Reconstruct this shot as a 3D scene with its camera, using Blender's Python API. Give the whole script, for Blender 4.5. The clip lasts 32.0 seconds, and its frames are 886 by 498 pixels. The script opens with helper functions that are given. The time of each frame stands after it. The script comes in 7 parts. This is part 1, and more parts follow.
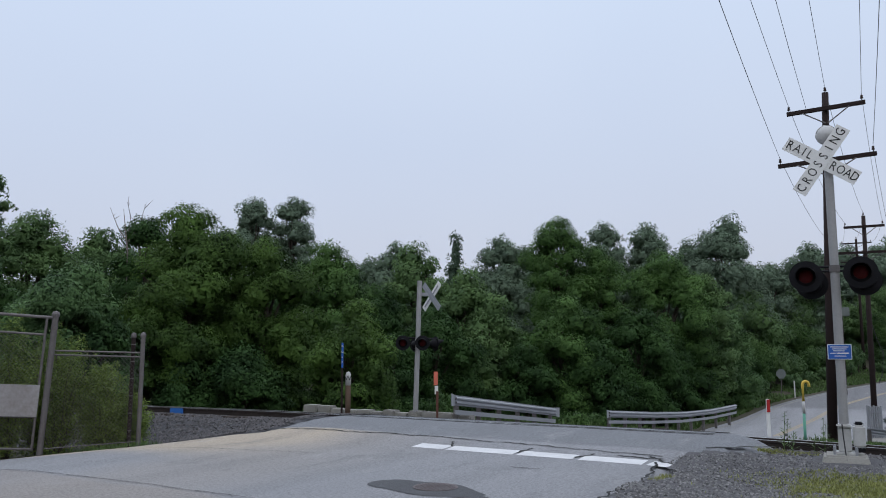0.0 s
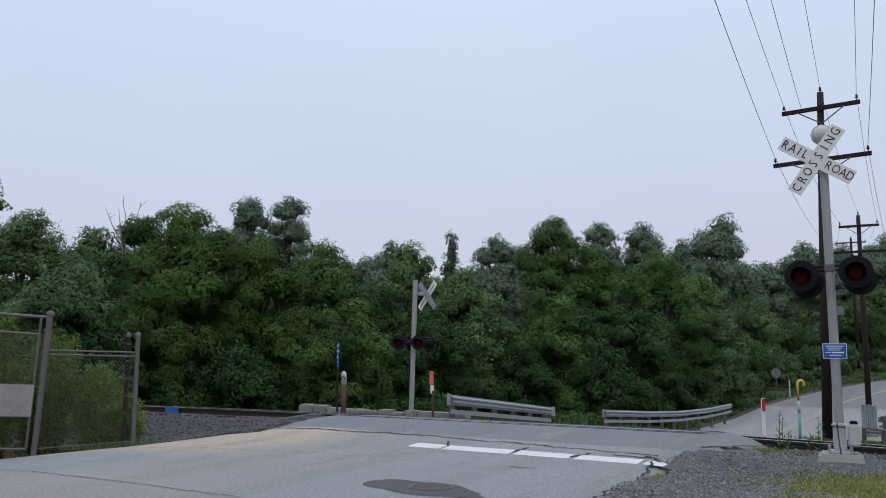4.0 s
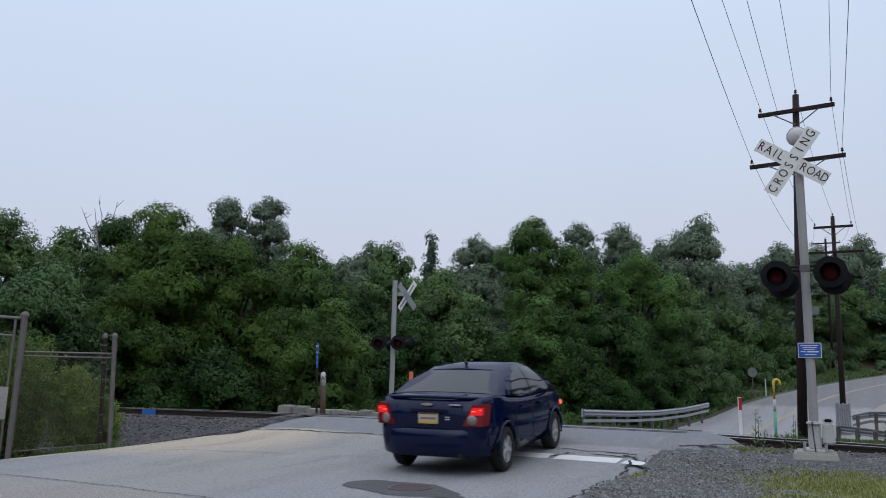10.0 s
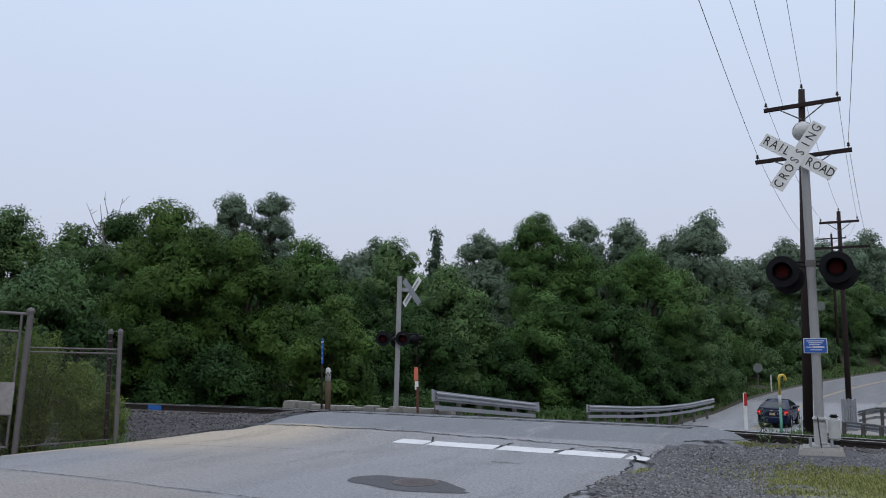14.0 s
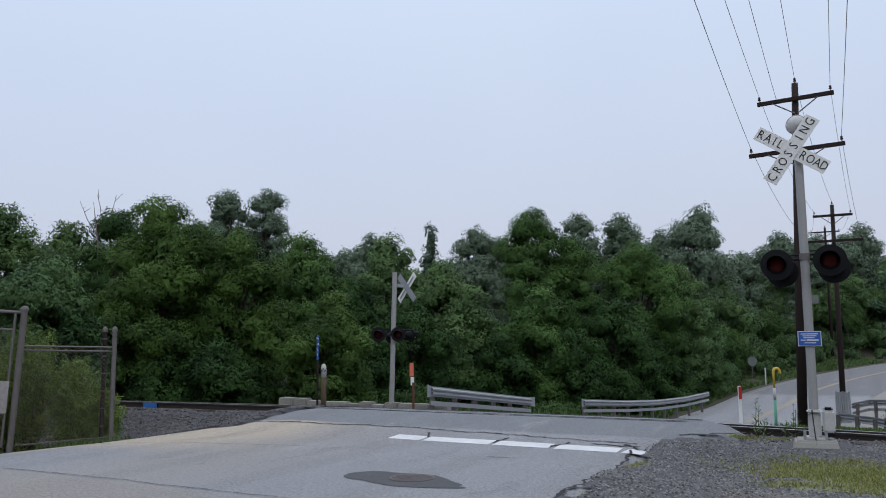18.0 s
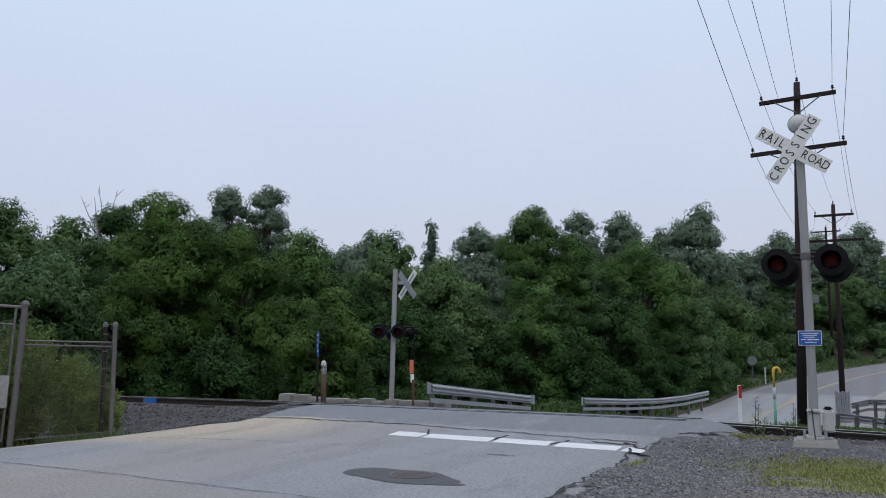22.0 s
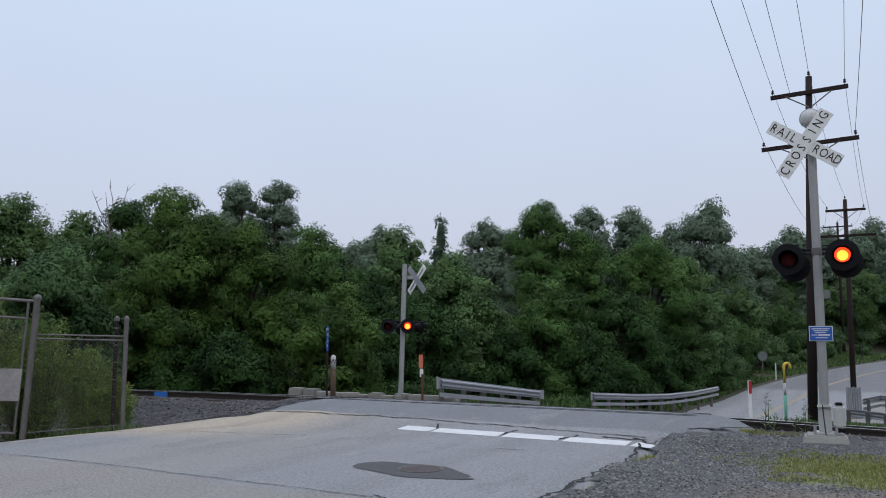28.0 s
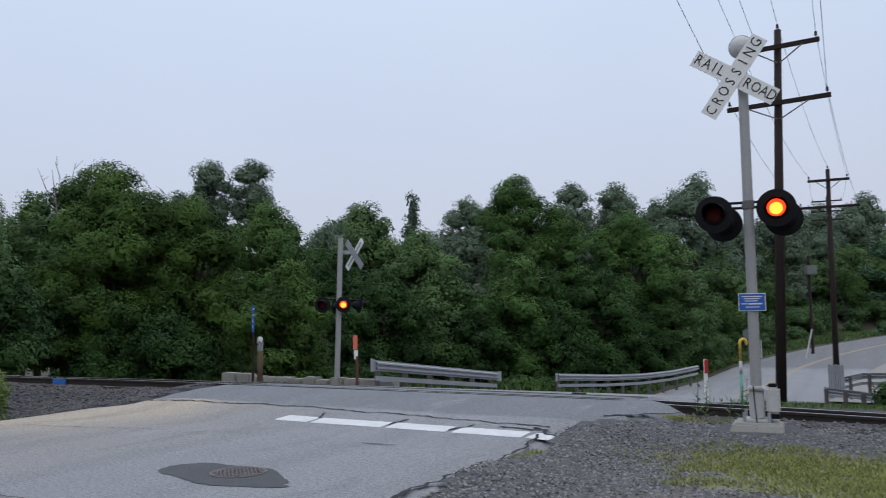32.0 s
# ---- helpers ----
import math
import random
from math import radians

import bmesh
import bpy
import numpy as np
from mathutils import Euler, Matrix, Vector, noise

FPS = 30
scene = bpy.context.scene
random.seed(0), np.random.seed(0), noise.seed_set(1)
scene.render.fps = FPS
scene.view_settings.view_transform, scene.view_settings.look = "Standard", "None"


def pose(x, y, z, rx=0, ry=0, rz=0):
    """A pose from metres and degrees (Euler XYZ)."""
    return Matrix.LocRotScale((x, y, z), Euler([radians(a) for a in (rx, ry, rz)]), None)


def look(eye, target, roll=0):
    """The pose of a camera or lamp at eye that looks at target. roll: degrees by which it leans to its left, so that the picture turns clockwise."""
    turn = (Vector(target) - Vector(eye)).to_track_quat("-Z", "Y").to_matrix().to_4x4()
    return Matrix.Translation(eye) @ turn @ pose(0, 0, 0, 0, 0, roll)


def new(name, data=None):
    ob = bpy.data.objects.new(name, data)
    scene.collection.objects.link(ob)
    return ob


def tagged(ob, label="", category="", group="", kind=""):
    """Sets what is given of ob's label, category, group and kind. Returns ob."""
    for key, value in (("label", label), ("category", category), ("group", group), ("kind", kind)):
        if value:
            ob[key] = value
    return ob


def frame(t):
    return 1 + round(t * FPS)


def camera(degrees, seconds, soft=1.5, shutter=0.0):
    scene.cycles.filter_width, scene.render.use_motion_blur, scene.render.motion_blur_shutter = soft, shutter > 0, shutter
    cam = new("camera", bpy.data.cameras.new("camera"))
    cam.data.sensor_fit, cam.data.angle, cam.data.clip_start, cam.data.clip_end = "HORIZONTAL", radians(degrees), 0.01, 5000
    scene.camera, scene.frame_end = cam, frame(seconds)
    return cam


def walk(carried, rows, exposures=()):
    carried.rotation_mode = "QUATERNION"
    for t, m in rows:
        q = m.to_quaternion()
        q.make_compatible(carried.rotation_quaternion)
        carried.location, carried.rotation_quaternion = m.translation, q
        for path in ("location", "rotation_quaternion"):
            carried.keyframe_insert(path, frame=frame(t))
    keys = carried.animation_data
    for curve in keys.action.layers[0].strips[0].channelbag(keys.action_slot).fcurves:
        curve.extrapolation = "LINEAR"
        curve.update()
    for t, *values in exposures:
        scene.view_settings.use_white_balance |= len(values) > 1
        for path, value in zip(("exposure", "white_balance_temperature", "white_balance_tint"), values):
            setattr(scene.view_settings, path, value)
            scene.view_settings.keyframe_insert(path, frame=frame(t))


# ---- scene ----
cam = camera(58.4, 32.0, soft=1.0, shutter=0.25)
PATH = [
    (0, (0.001, -0.017, 1.705), (0.001, 9.903, 2.963), 0.10),
    (0.5, (0.001, 0.001, 1.705), (0.024, 9.924, 2.941), 0.12),
    (1, (0.001, 0.004, 1.696), (0.021, 9.926, 2.942), 0.16),
    (1.5, (-0.005, -0.015, 1.702), (0.016, 9.903, 2.974), 0.15),
    (2, (-0.003, -0.027, 1.695), (0.033, 9.889, 2.984), 0.10),
    (2.5, (-0.002, -0.012, 1.696), (0.058, 9.904, 2.987), 0.05),
    (3, (-0.001, -0.000, 1.702), (0.057, 9.915, 2.998), -0.00),
    (3.5, (0.001, -0.004, 1.707), (0.046, 9.914, 2.984), 0.09),
    (5.5, (0.005, 0.002, 1.704), (0.129, 9.929, 2.899), -0.03),
    (6, (-0.004, 0.002, 1.698), (0.149, 9.930, 2.889), -0.00),
    (6.5, (0.005, 0.009, 1.696), (0.184, 9.936, 2.893), -0.07),
    (7, (0.005, 0.000, 1.700), (0.203, 9.923, 2.922), -0.10),
    (7.5, (0.011, 0.000, 1.699), (0.210, 9.921, 2.945), -0.08),
    (8, (0.008, -0.019, 1.707), (0.224, 9.901, 2.952), 0.05),
    (8.5, (0.003, -0.007, 1.705), (0.249, 9.912, 2.950), 0.14),
    (9, (0.004, -0.007, 1.703), (0.274, 9.911, 2.953), 0.09),
    (9.5, (-0.002, -0.005, 1.706), (0.284, 9.913, 2.950), 0.04),
    (10, (-0.000, -0.009, 1.705), (0.309, 9.907, 2.960), -0.09),
    (10.5, (0.008, -0.003, 1.700), (0.327, 9.911, 2.972), -0.03),
    (11, (0.002, -0.001, 1.702), (0.320, 9.913, 2.976), -0.03),
    (11.5, (0.007, 0.015, 1.698), (0.275, 9.931, 2.966), -0.08),
    (12, (-0.010, 0.004, 1.701), (0.224, 9.922, 2.959), -0.01),
    (12.5, (0.002, -0.002, 1.697), (0.216, 9.917, 2.955), -0.03),
    (13, (0.002, -0.003, 1.701), (0.222, 9.915, 2.953), 0.10),
    (13.5, (-0.002, -0.011, 1.707), (0.230, 9.909, 2.946), 0.11),
    (14, (0.003, -0.002, 1.702), (0.252, 9.922, 2.905), -0.12),
    (14.5, (0.011, -0.010, 1.702), (0.277, 9.916, 2.891), -0.36),
    (16.5, (0.004, 0.002, 1.699), (0.285, 9.931, 2.854), -0.44),
    (17, (0.003, 0.001, 1.701), (0.298, 9.929, 2.862), -0.50),
    (17.5, (0.005, 0.004, 1.697), (0.314, 9.931, 2.863), -0.55),
    (18, (0.002, 0.004, 1.700), (0.317, 9.933, 2.849), -0.51),
    (18.5, (-0.004, -0.002, 1.702), (0.303, 9.929, 2.835), -0.52),
    (19, (0.002, 0.005, 1.701), (0.315, 9.936, 2.836), -0.52),
    (19.5, (0.001, 0.007, 1.699), (0.340, 9.936, 2.838), -0.40),
    (20, (-0.004, -0.002, 1.700), (0.339, 9.927, 2.843), -0.30),
    (20.5, (0.003, -0.005, 1.703), (0.338, 9.923, 2.854), -0.40),
    (21, (0.002, -0.004, 1.703), (0.335, 9.923, 2.856), -0.32),
    (21.5, (0.000, 0.010, 1.697), (0.325, 9.939, 2.840), -0.25),
    (22, (-0.003, 0.006, 1.698), (0.305, 9.938, 2.814), -0.16),
    (22.5, (-0.008, 0.014, 1.693), (0.296, 9.950, 2.784), -0.09),
    (23, (-0.004, 0.017, 1.698), (0.302, 9.955, 2.761), -0.03),
    (23.5, (-0.005, 0.018, 1.693), (0.294, 9.957, 2.754), -0.08),
    (24, (-0.005, 0.019, 1.693), (0.297, 9.955, 2.786), -0.06),
    (24.5, (-0.009, 0.008, 1.698), (0.306, 9.938, 2.836), 0.10),
    (25, (-0.009, 0.004, 1.697), (0.295, 9.933, 2.847), 0.12),
    (25.5, (-0.003, 0.007, 1.701), (0.275, 9.941, 2.813), 0.16),
    (27.5, (-0.002, -0.002, 1.698), (0.197, 9.938, 2.769), -0.03),
    (28, (-0.004, -0.000, 1.695), (0.186, 9.942, 2.747), -0.03),
    (28.5, (0.033, 0.016, 1.682), (0.313, 9.967, 2.634), 0.28),
    (29, (0.134, 0.077, 1.657), (0.747, 10.033, 2.371), 1.21),
    (29.5, (0.344, 0.511, 1.614), (1.303, 10.448, 2.197), 1.17),
    (30, (0.661, 0.703, 1.580), (1.671, 10.629, 2.248), 0.57),
    (30.5, (1.021, 1.035, 1.597), (1.940, 10.962, 2.379), 1.32),
    (31, (1.298, 1.389, 1.573), (2.479, 11.288, 2.369), 0.69),
    (31.5, (1.659, 1.632, 1.580), (2.637, 11.556, 2.332), 0.75),
    (32, (1.867, 1.993, 1.557), (2.083, 11.956, 2.390), -0.71),
]
walk(cam, [(t, look(eye, target, roll)) for t, eye, target, roll in PATH])

# ---- sky and sun: a pale, misty, overcast morning ----
world = bpy.data.worlds.new("overcast_sky")
world.use_nodes = True
scene.world = world
wt = world.node_tree
wt.nodes.clear()
w_out = wt.nodes.new("ShaderNodeOutputWorld")
w_sum = wt.nodes.new("ShaderNodeAddShader")
w_sky = wt.nodes.new("ShaderNodeTexSky")
w_sky.sky_type, w_sky.sun_disc = "NISHITA", False
w_sky.sun_elevation, w_sky.sun_rotation = radians(38), radians(150)
w_sky.air_density, w_sky.dust_density, w_sky.ozone_density = 1.0, 4.0, 1.0
w_bg = wt.nodes.new("ShaderNodeBackground")
w_bg.inputs["Strength"].default_value = 0.012
w_cloud = wt.nodes.new("ShaderNodeBackground")
w_co = wt.nodes.new("ShaderNodeTexCoord")
w_sep = wt.nodes.new("ShaderNodeSeparateXYZ")
w_ramp = wt.nodes.new("ShaderNodeValToRGB")
w_ramp.color_ramp.elements[0].position, w_ramp.color_ramp.elements[0].color = 0.0, (0.54, 0.575, 0.68, 1)
w_ramp.color_ramp.elements[1].position, w_ramp.color_ramp.elements[1].color = 1.0, (1.62, 1.74, 1.96, 1)
for at, col in ((0.12, (0.55, 0.595, 0.72, 1)), (0.25, (0.56, 0.635, 0.79, 1)), (0.42, (0.60, 0.70, 0.88, 1))):
    w_ramp.color_ramp.elements.new(at).color = col
w_noise = wt.nodes.new("ShaderNodeTexNoise")
w_noise.inputs["Scale"].default_value, w_noise.inputs["Detail"].default_value = 1.6, 3
w_mix = wt.nodes.new("ShaderNodeMixRGB")
w_mix.blend_type, w_mix.inputs[0].default_value = "SOFT_LIGHT", 0.22
wt.links.new(w_co.outputs["Generated"], w_sep.inputs[0])
wt.links.new(w_sep.outputs["Z"], w_ramp.inputs[0])
wt.links.new(w_co.outputs["Generated"], w_noise.inputs["Vector"])
wt.links.new(w_ramp.outputs[0], w_mix.inputs[1])
wt.links.new(w_noise.outputs[0], w_mix.inputs[2])
wt.links.new(w_mix.outputs[0], w_cloud.inputs["Color"])
wt.links.new(w_sky.outputs[0], w_bg.inputs["Color"])
wt.links.new(w_bg.outputs[0], w_sum.inputs[0])
wt.links.new(w_cloud.outputs[0], w_sum.inputs[1])
wt.links.new(w_sum.outputs[0], w_out.inputs[0])
sun = new("sun", bpy.data.lights.new("sun", "SUN"))
sun.data.energy, sun.data.angle, sun.data.color = 0.25, radians(40), (1.0, 0.95, 0.88)
sun.matrix_world = look((-15, -20, 30), (0, 10, 0))


# ---- materials ----
def material(name, base, rough=0.7, metal=0.0, dark=None, scale=3.0, fine=60.0, bump=0.2, amount=0.6, spec=0.3, coat=0.0, island=0.0, obj_random=0.0):
    """A surface with two scales of variation between its base colour and a darker one, and a fine relief."""
    m = bpy.data.materials.new(name)
    m.use_nodes = True
    nt = m.node_tree
    bsdf = nt.nodes["Principled BSDF"]
    dark = dark or tuple(c * 0.6 for c in base)
    co = nt.nodes.new("ShaderNodeTexCoord")
    n1, n2 = nt.nodes.new("ShaderNodeTexNoise"), nt.nodes.new("ShaderNodeTexNoise")
    n1.inputs["Scale"].default_value, n1.inputs["Detail"].default_value = scale, 4
    n2.inputs["Scale"].default_value, n2.inputs["Detail"].default_value = fine, 3
    mixv = nt.nodes.new("ShaderNodeMath")
    mixv.operation = "MULTIPLY_ADD"
    mixv.inputs[1].default_value, mixv.inputs[2].default_value = 0.5, 0.0
    add = nt.nodes.new("ShaderNodeMath")
    add.operation = "MULTIPLY_ADD"
    add.inputs[1].default_value = 0.5
    ramp = nt.nodes.new("ShaderNodeMapRange")
    ramp.inputs[1].default_value, ramp.inputs[2].default_value = 0.5 - 0.22, 0.5 + 0.22
    ramp.inputs[3].default_value, ramp.inputs[4].default_value = 0.5 - amount / 2, 0.5 + amount / 2
    mix = nt.nodes.new("ShaderNodeMixRGB")
    mix.inputs[1].default_value, mix.inputs[2].default_value = (*dark, 1), (*base, 1)
    link = nt.links.new
    for n in (n1, n2):
        link(co.outputs["Object"], n.inputs["Vector"])
    link(n1.outputs[0], mixv.inputs[0])
    link(n2.outputs[0], add.inputs[0])
    link(mixv.outputs[0], add.inputs[2])
    link(add.outputs[0], ramp.inputs[0])
    link(ramp.outputs[0], mix.inputs[0])
    colour = mix.outputs[0]
    if island or obj_random:
        info = nt.nodes.new("ShaderNodeNewGeometry" if island else "ShaderNodeObjectInfo")
        hsv = nt.nodes.new("ShaderNodeHueSaturation")
        rng = nt.nodes.new("ShaderNodeMapRange")
        k = island or obj_random
        rng.inputs[3].default_value, rng.inputs[4].default_value = 1 - k, 1 + k
        link(info.outputs["Random Per Island" if island else "Random"], rng.inputs[0])
        link(rng.outputs[0], hsv.inputs["Value"])
        link(colour, hsv.inputs["Color"])
        colour = hsv.outputs[0]
    link(colour, bsdf.inputs["Base Color"])
    bsdf.inputs["Roughness"].default_value, bsdf.inputs["Metallic"].default_value = rough, metal
    bsdf.inputs["Specular IOR Level"].default_value = spec
    bsdf.inputs["Coat Weight"].default_value = coat
    bsdf.inputs["Coat Roughness"].default_value = 0.05
    if bump:
        b = nt.nodes.new("ShaderNodeBump")
        b.inputs["Strength"].default_value, b.inputs["Distance"].default_value = bump, 0.02
        link(n2.outputs[0], b.inputs["Height"])
        link(b.outputs[0], bsdf.inputs["Normal"])
    return m


def glow(name, colour, strength):
    m = bpy.data.materials.new(name)
    m.use_nodes = True
    b = m.node_tree.nodes["Principled BSDF"]
    b.inputs["Base Color"].default_value = (*colour, 1)
    b.inputs["Emission Color"].default_value = (*colour, 1)
    b.inputs["Emission Strength"].default_value = strength
    return m


def leaf_material(name, bright, dark, tint=0.22):
    """Leaves: colour by leaf and by branch, a little light through them."""
    m = bpy.data.materials.new(name)
    m.use_nodes = True
    nt = m.node_tree
    bsdf, out = nt.nodes["Principled BSDF"], nt.nodes["Material Output"]
    co, geo = nt.nodes.new("ShaderNodeTexCoord"), nt.nodes.new("ShaderNodeNewGeometry")
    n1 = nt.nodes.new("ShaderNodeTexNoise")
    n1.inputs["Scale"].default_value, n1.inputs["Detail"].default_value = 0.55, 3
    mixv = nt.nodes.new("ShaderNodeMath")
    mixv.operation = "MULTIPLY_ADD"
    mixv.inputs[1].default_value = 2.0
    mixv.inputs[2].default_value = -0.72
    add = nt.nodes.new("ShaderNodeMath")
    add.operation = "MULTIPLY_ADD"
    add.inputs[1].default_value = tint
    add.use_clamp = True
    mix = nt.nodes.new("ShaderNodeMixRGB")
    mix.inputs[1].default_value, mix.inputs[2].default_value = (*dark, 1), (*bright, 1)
    tr = nt.nodes.new("ShaderNodeBsdfTranslucent")
    ms = nt.nodes.new("ShaderNodeMixShader")
    ms.inputs[0].default_value = 0.14
    link = nt.links.new
    link(co.outputs["Object"], n1.inputs["Vector"])
    link(n1.outputs[0], mixv.inputs[0])
    link(geo.outputs["Random Per Island"], add.inputs[0])
    link(mixv.outputs[0], add.inputs[2])
    link(add.outputs[0], mix.inputs[0])
    link(mix.outputs[0], bsdf.inputs["Base Color"])
    link(mix.outputs[0], tr.inputs["Color"])
    link(bsdf.outputs[0], ms.inputs[1])
    link(tr.outputs[0], ms.inputs[2])
    link(ms.outputs[0], out.inputs[0])
    bsdf.inputs["Roughness"].default_value, bsdf.inputs["Specular IOR Level"].default_value = 0.65, 0.10
    return m


ASPHALT_PATCH = material("asphalt_patch", (0.085, 0.0867, 0.0935), 0.8, scale=4, fine=120, bump=0.5)
DIRT_PALE = material("layby_gravel", (0.27, 0.26, 0.245), 0.95, dark=(0.20, 0.19, 0.175), scale=0.5, fine=40, bump=0.5, amount=1.0)
ROAD_WHITE = material("road_paint_white", (0.66, 0.66, 0.665), 0.7, dark=(0.42, 0.42, 0.43), scale=3, fine=40, bump=0.3, amount=0.9)
ROAD_YELLOW = material("road_paint_yellow", (0.354, 0.258, 0.122), 0.7, dark=(0.272, 0.245, 0.204), scale=2, fine=30, bump=0.2)
CRACK = material("crack_dark", (0.035, 0.035, 0.035), 0.95, bump=0.4)
SOIL = material("soil_and_litter", (0.068, 0.0578, 0.0408), 0.95, dark=(0.034, 0.0374, 0.0204), scale=0.35, fine=9, bump=0.8, amount=1.0)
GRAVEL = material("gravel_bed", (0.0884, 0.0884, 0.0952), 0.9, dark=(0.0408, 0.0408, 0.0462), scale=2.5, fine=38, bump=1.0, amount=1.0)
STONE = material("gravel_stone", (0.17, 0.165, 0.163), 0.85, dark=(0.068, 0.0666, 0.068), scale=6, fine=60, bump=0.4, island=0.75)
STONE_TAN = material("gravel_dusty", (0.224, 0.19, 0.16), 0.9, dark=(0.0884, 0.0816, 0.0748), scale=6, fine=60, bump=0.4, island=0.5)
BALLAST = material("ballast_stone", (0.0986, 0.0918, 0.0918), 0.9, dark=(0.0476, 0.0449, 0.0476), scale=5, fine=50, bump=0.4, island=0.5)
GRASS = material("grass_blades", (0.271, 0.275, 0.0901), 0.8, dark=(0.136, 0.162, 0.0496), scale=1.2, fine=12, bump=0, island=0.35)
WEED = material("weed_green", (0.0884, 0.146, 0.0408), 0.75, dark=(0.0408, 0.0748, 0.0218), scale=2, fine=12, bump=0, island=0.3)
STEEL_WORN = material("rail_steel", (0.055, 0.042, 0.038), 0.75, 0.3, dark=(0.025, 0.02, 0.018), scale=6, fine=40, bump=0.3)
STEEL_BRIGHT = material("rail_head", (0.46, 0.46, 0.47), 0.35, 0.9, scale=4, fine=60, bump=0.1)
GALV = material("galvanised_steel", (0.32, 0.33, 0.35), 0.55, 0.35, dark=(0.28, 0.29, 0.31), scale=3, fine=30, bump=0.15)
GALV_OLD = material("galvanised_rusty", (0.175, 0.17, 0.17), 0.65, 0.3, dark=(0.10, 0.082, 0.078), scale=3, fine=25, bump=0.3)
MAST_GREY = material("mast_aluminium_paint", (0.36, 0.36, 0.36), 0.55, 0.2, dark=(0.25, 0.245, 0.245), scale=2.5, fine=30, bump=0.1)
BLACK = material("black_paint", (0.012, 0.012, 0.014), 0.6, dark=(0.006, 0.006, 0.008), scale=8, fine=50, bump=0.1, spec=0.12)
LENS_RED = material("red_lens", (0.10, 0.006, 0.006), 0.4, dark=(0.02, 0.001, 0.002), scale=14, fine=120, bump=0.5, spec=0.15)
LAMP_ON = glow("lamp_lit", (1.0, 0.045, 0.010), 2.2)
LAMP_EMBER = glow("lamp_cooling", (0.8, 0.012, 0.012), 0.28)
LAMP_CORE = glow("lamp_core", (1.0, 0.42, 0.04), 2.1)
SIGN_WHITE = material("sign_white", (0.74, 0.74, 0.73), 0.5, dark=(0.60, 0.60, 0.58), scale=3, fine=20, bump=0.05)
SIGN_BLACK = material("sign_black", (0.02, 0.02, 0.02), 0.5, bump=0)
SIGN_BLUE = material("sign_blue", (0.025, 0.11, 0.42), 0.4, dark=(0.02, 0.09, 0.34), bump=0)
WHITE_PAINT = material("white_paint_worn", (0.52, 0.52, 0.51), 0.5, dark=(0.36, 0.355, 0.35), scale=3, fine=25, bump=0.1)
CONCRETE = material("concrete_weathered", (0.30, 0.29, 0.265), 0.9, dark=(0.16, 0.155, 0.14), scale=2, fine=45, bump=0.4, obj_random=0.12)
CREOSOTE = material("pole_wood_dark", (0.0294, 0.0168, 0.0147), 0.85, dark=(0.0112, 0.007, 0.007), scale=1.5, fine=30, bump=0.5)
POST_WOOD = material("post_wood", (0.22, 0.15, 0.11), 0.9, dark=(0.12, 0.08, 0.06), scale=4, fine=40, bump=0.5)
TIE_WOOD = material("tie_wood", (0.075, 0.06, 0.05), 0.95, dark=(0.04, 0.032, 0.03), scale=3, fine=30, bump=0.6, obj_random=0.2)
BARK = material("bark", (0.085, 0.07, 0.055), 0.95, dark=(0.045, 0.037, 0.03), scale=3, fine=25, bump=0.8)
DEAD_WOOD = material("dead_wood", (0.19, 0.165, 0.15), 0.95, dark=(0.12, 0.10, 0.09), scale=3, fine=25, bump=0.6)
RUBBER = material("rubber_black", (0.018, 0.018, 0.018), 0.8, bump=0.3)
WIRE = material("cable_black", (0.05, 0.05, 0.055), 0.6, bump=0)
PORCELAIN = material("insulator_brown", (0.05, 0.03, 0.025), 0.3, bump=0)
RED_REFLECT = material("red_reflective", (0.42, 0.03, 0.03), 0.5, dark=(0.32, 0.02, 0.02), bump=0.05)
ORANGE = material("orange_marker", (0.62, 0.16, 0.10), 0.6, dark=(0.52, 0.13, 0.09), bump=0.05)
RUST = material("rusty_steel", (0.14, 0.06, 0.04), 0.9, dark=(0.08, 0.035, 0.03), scale=5, fine=40, bump=0.3)
YELLOW = material("yellow_paint", (0.62, 0.44, 0.06), 0.55, dark=(0.5, 0.36, 0.08), bump=0.1)
GREEN_PAINT = material("pale_green_paint", (0.12, 0.36, 0.26), 0.55, dark=(0.10, 0.28, 0.21), bump=0.1)
BLUE_TAG = material("blue_paint_flag", (0.03, 0.16, 0.52), 0.6, bump=0.1)
SIGN_BACK = material("sign_back_grey", (0.16, 0.18, 0.17), 0.6, 0.3, bump=0.05)
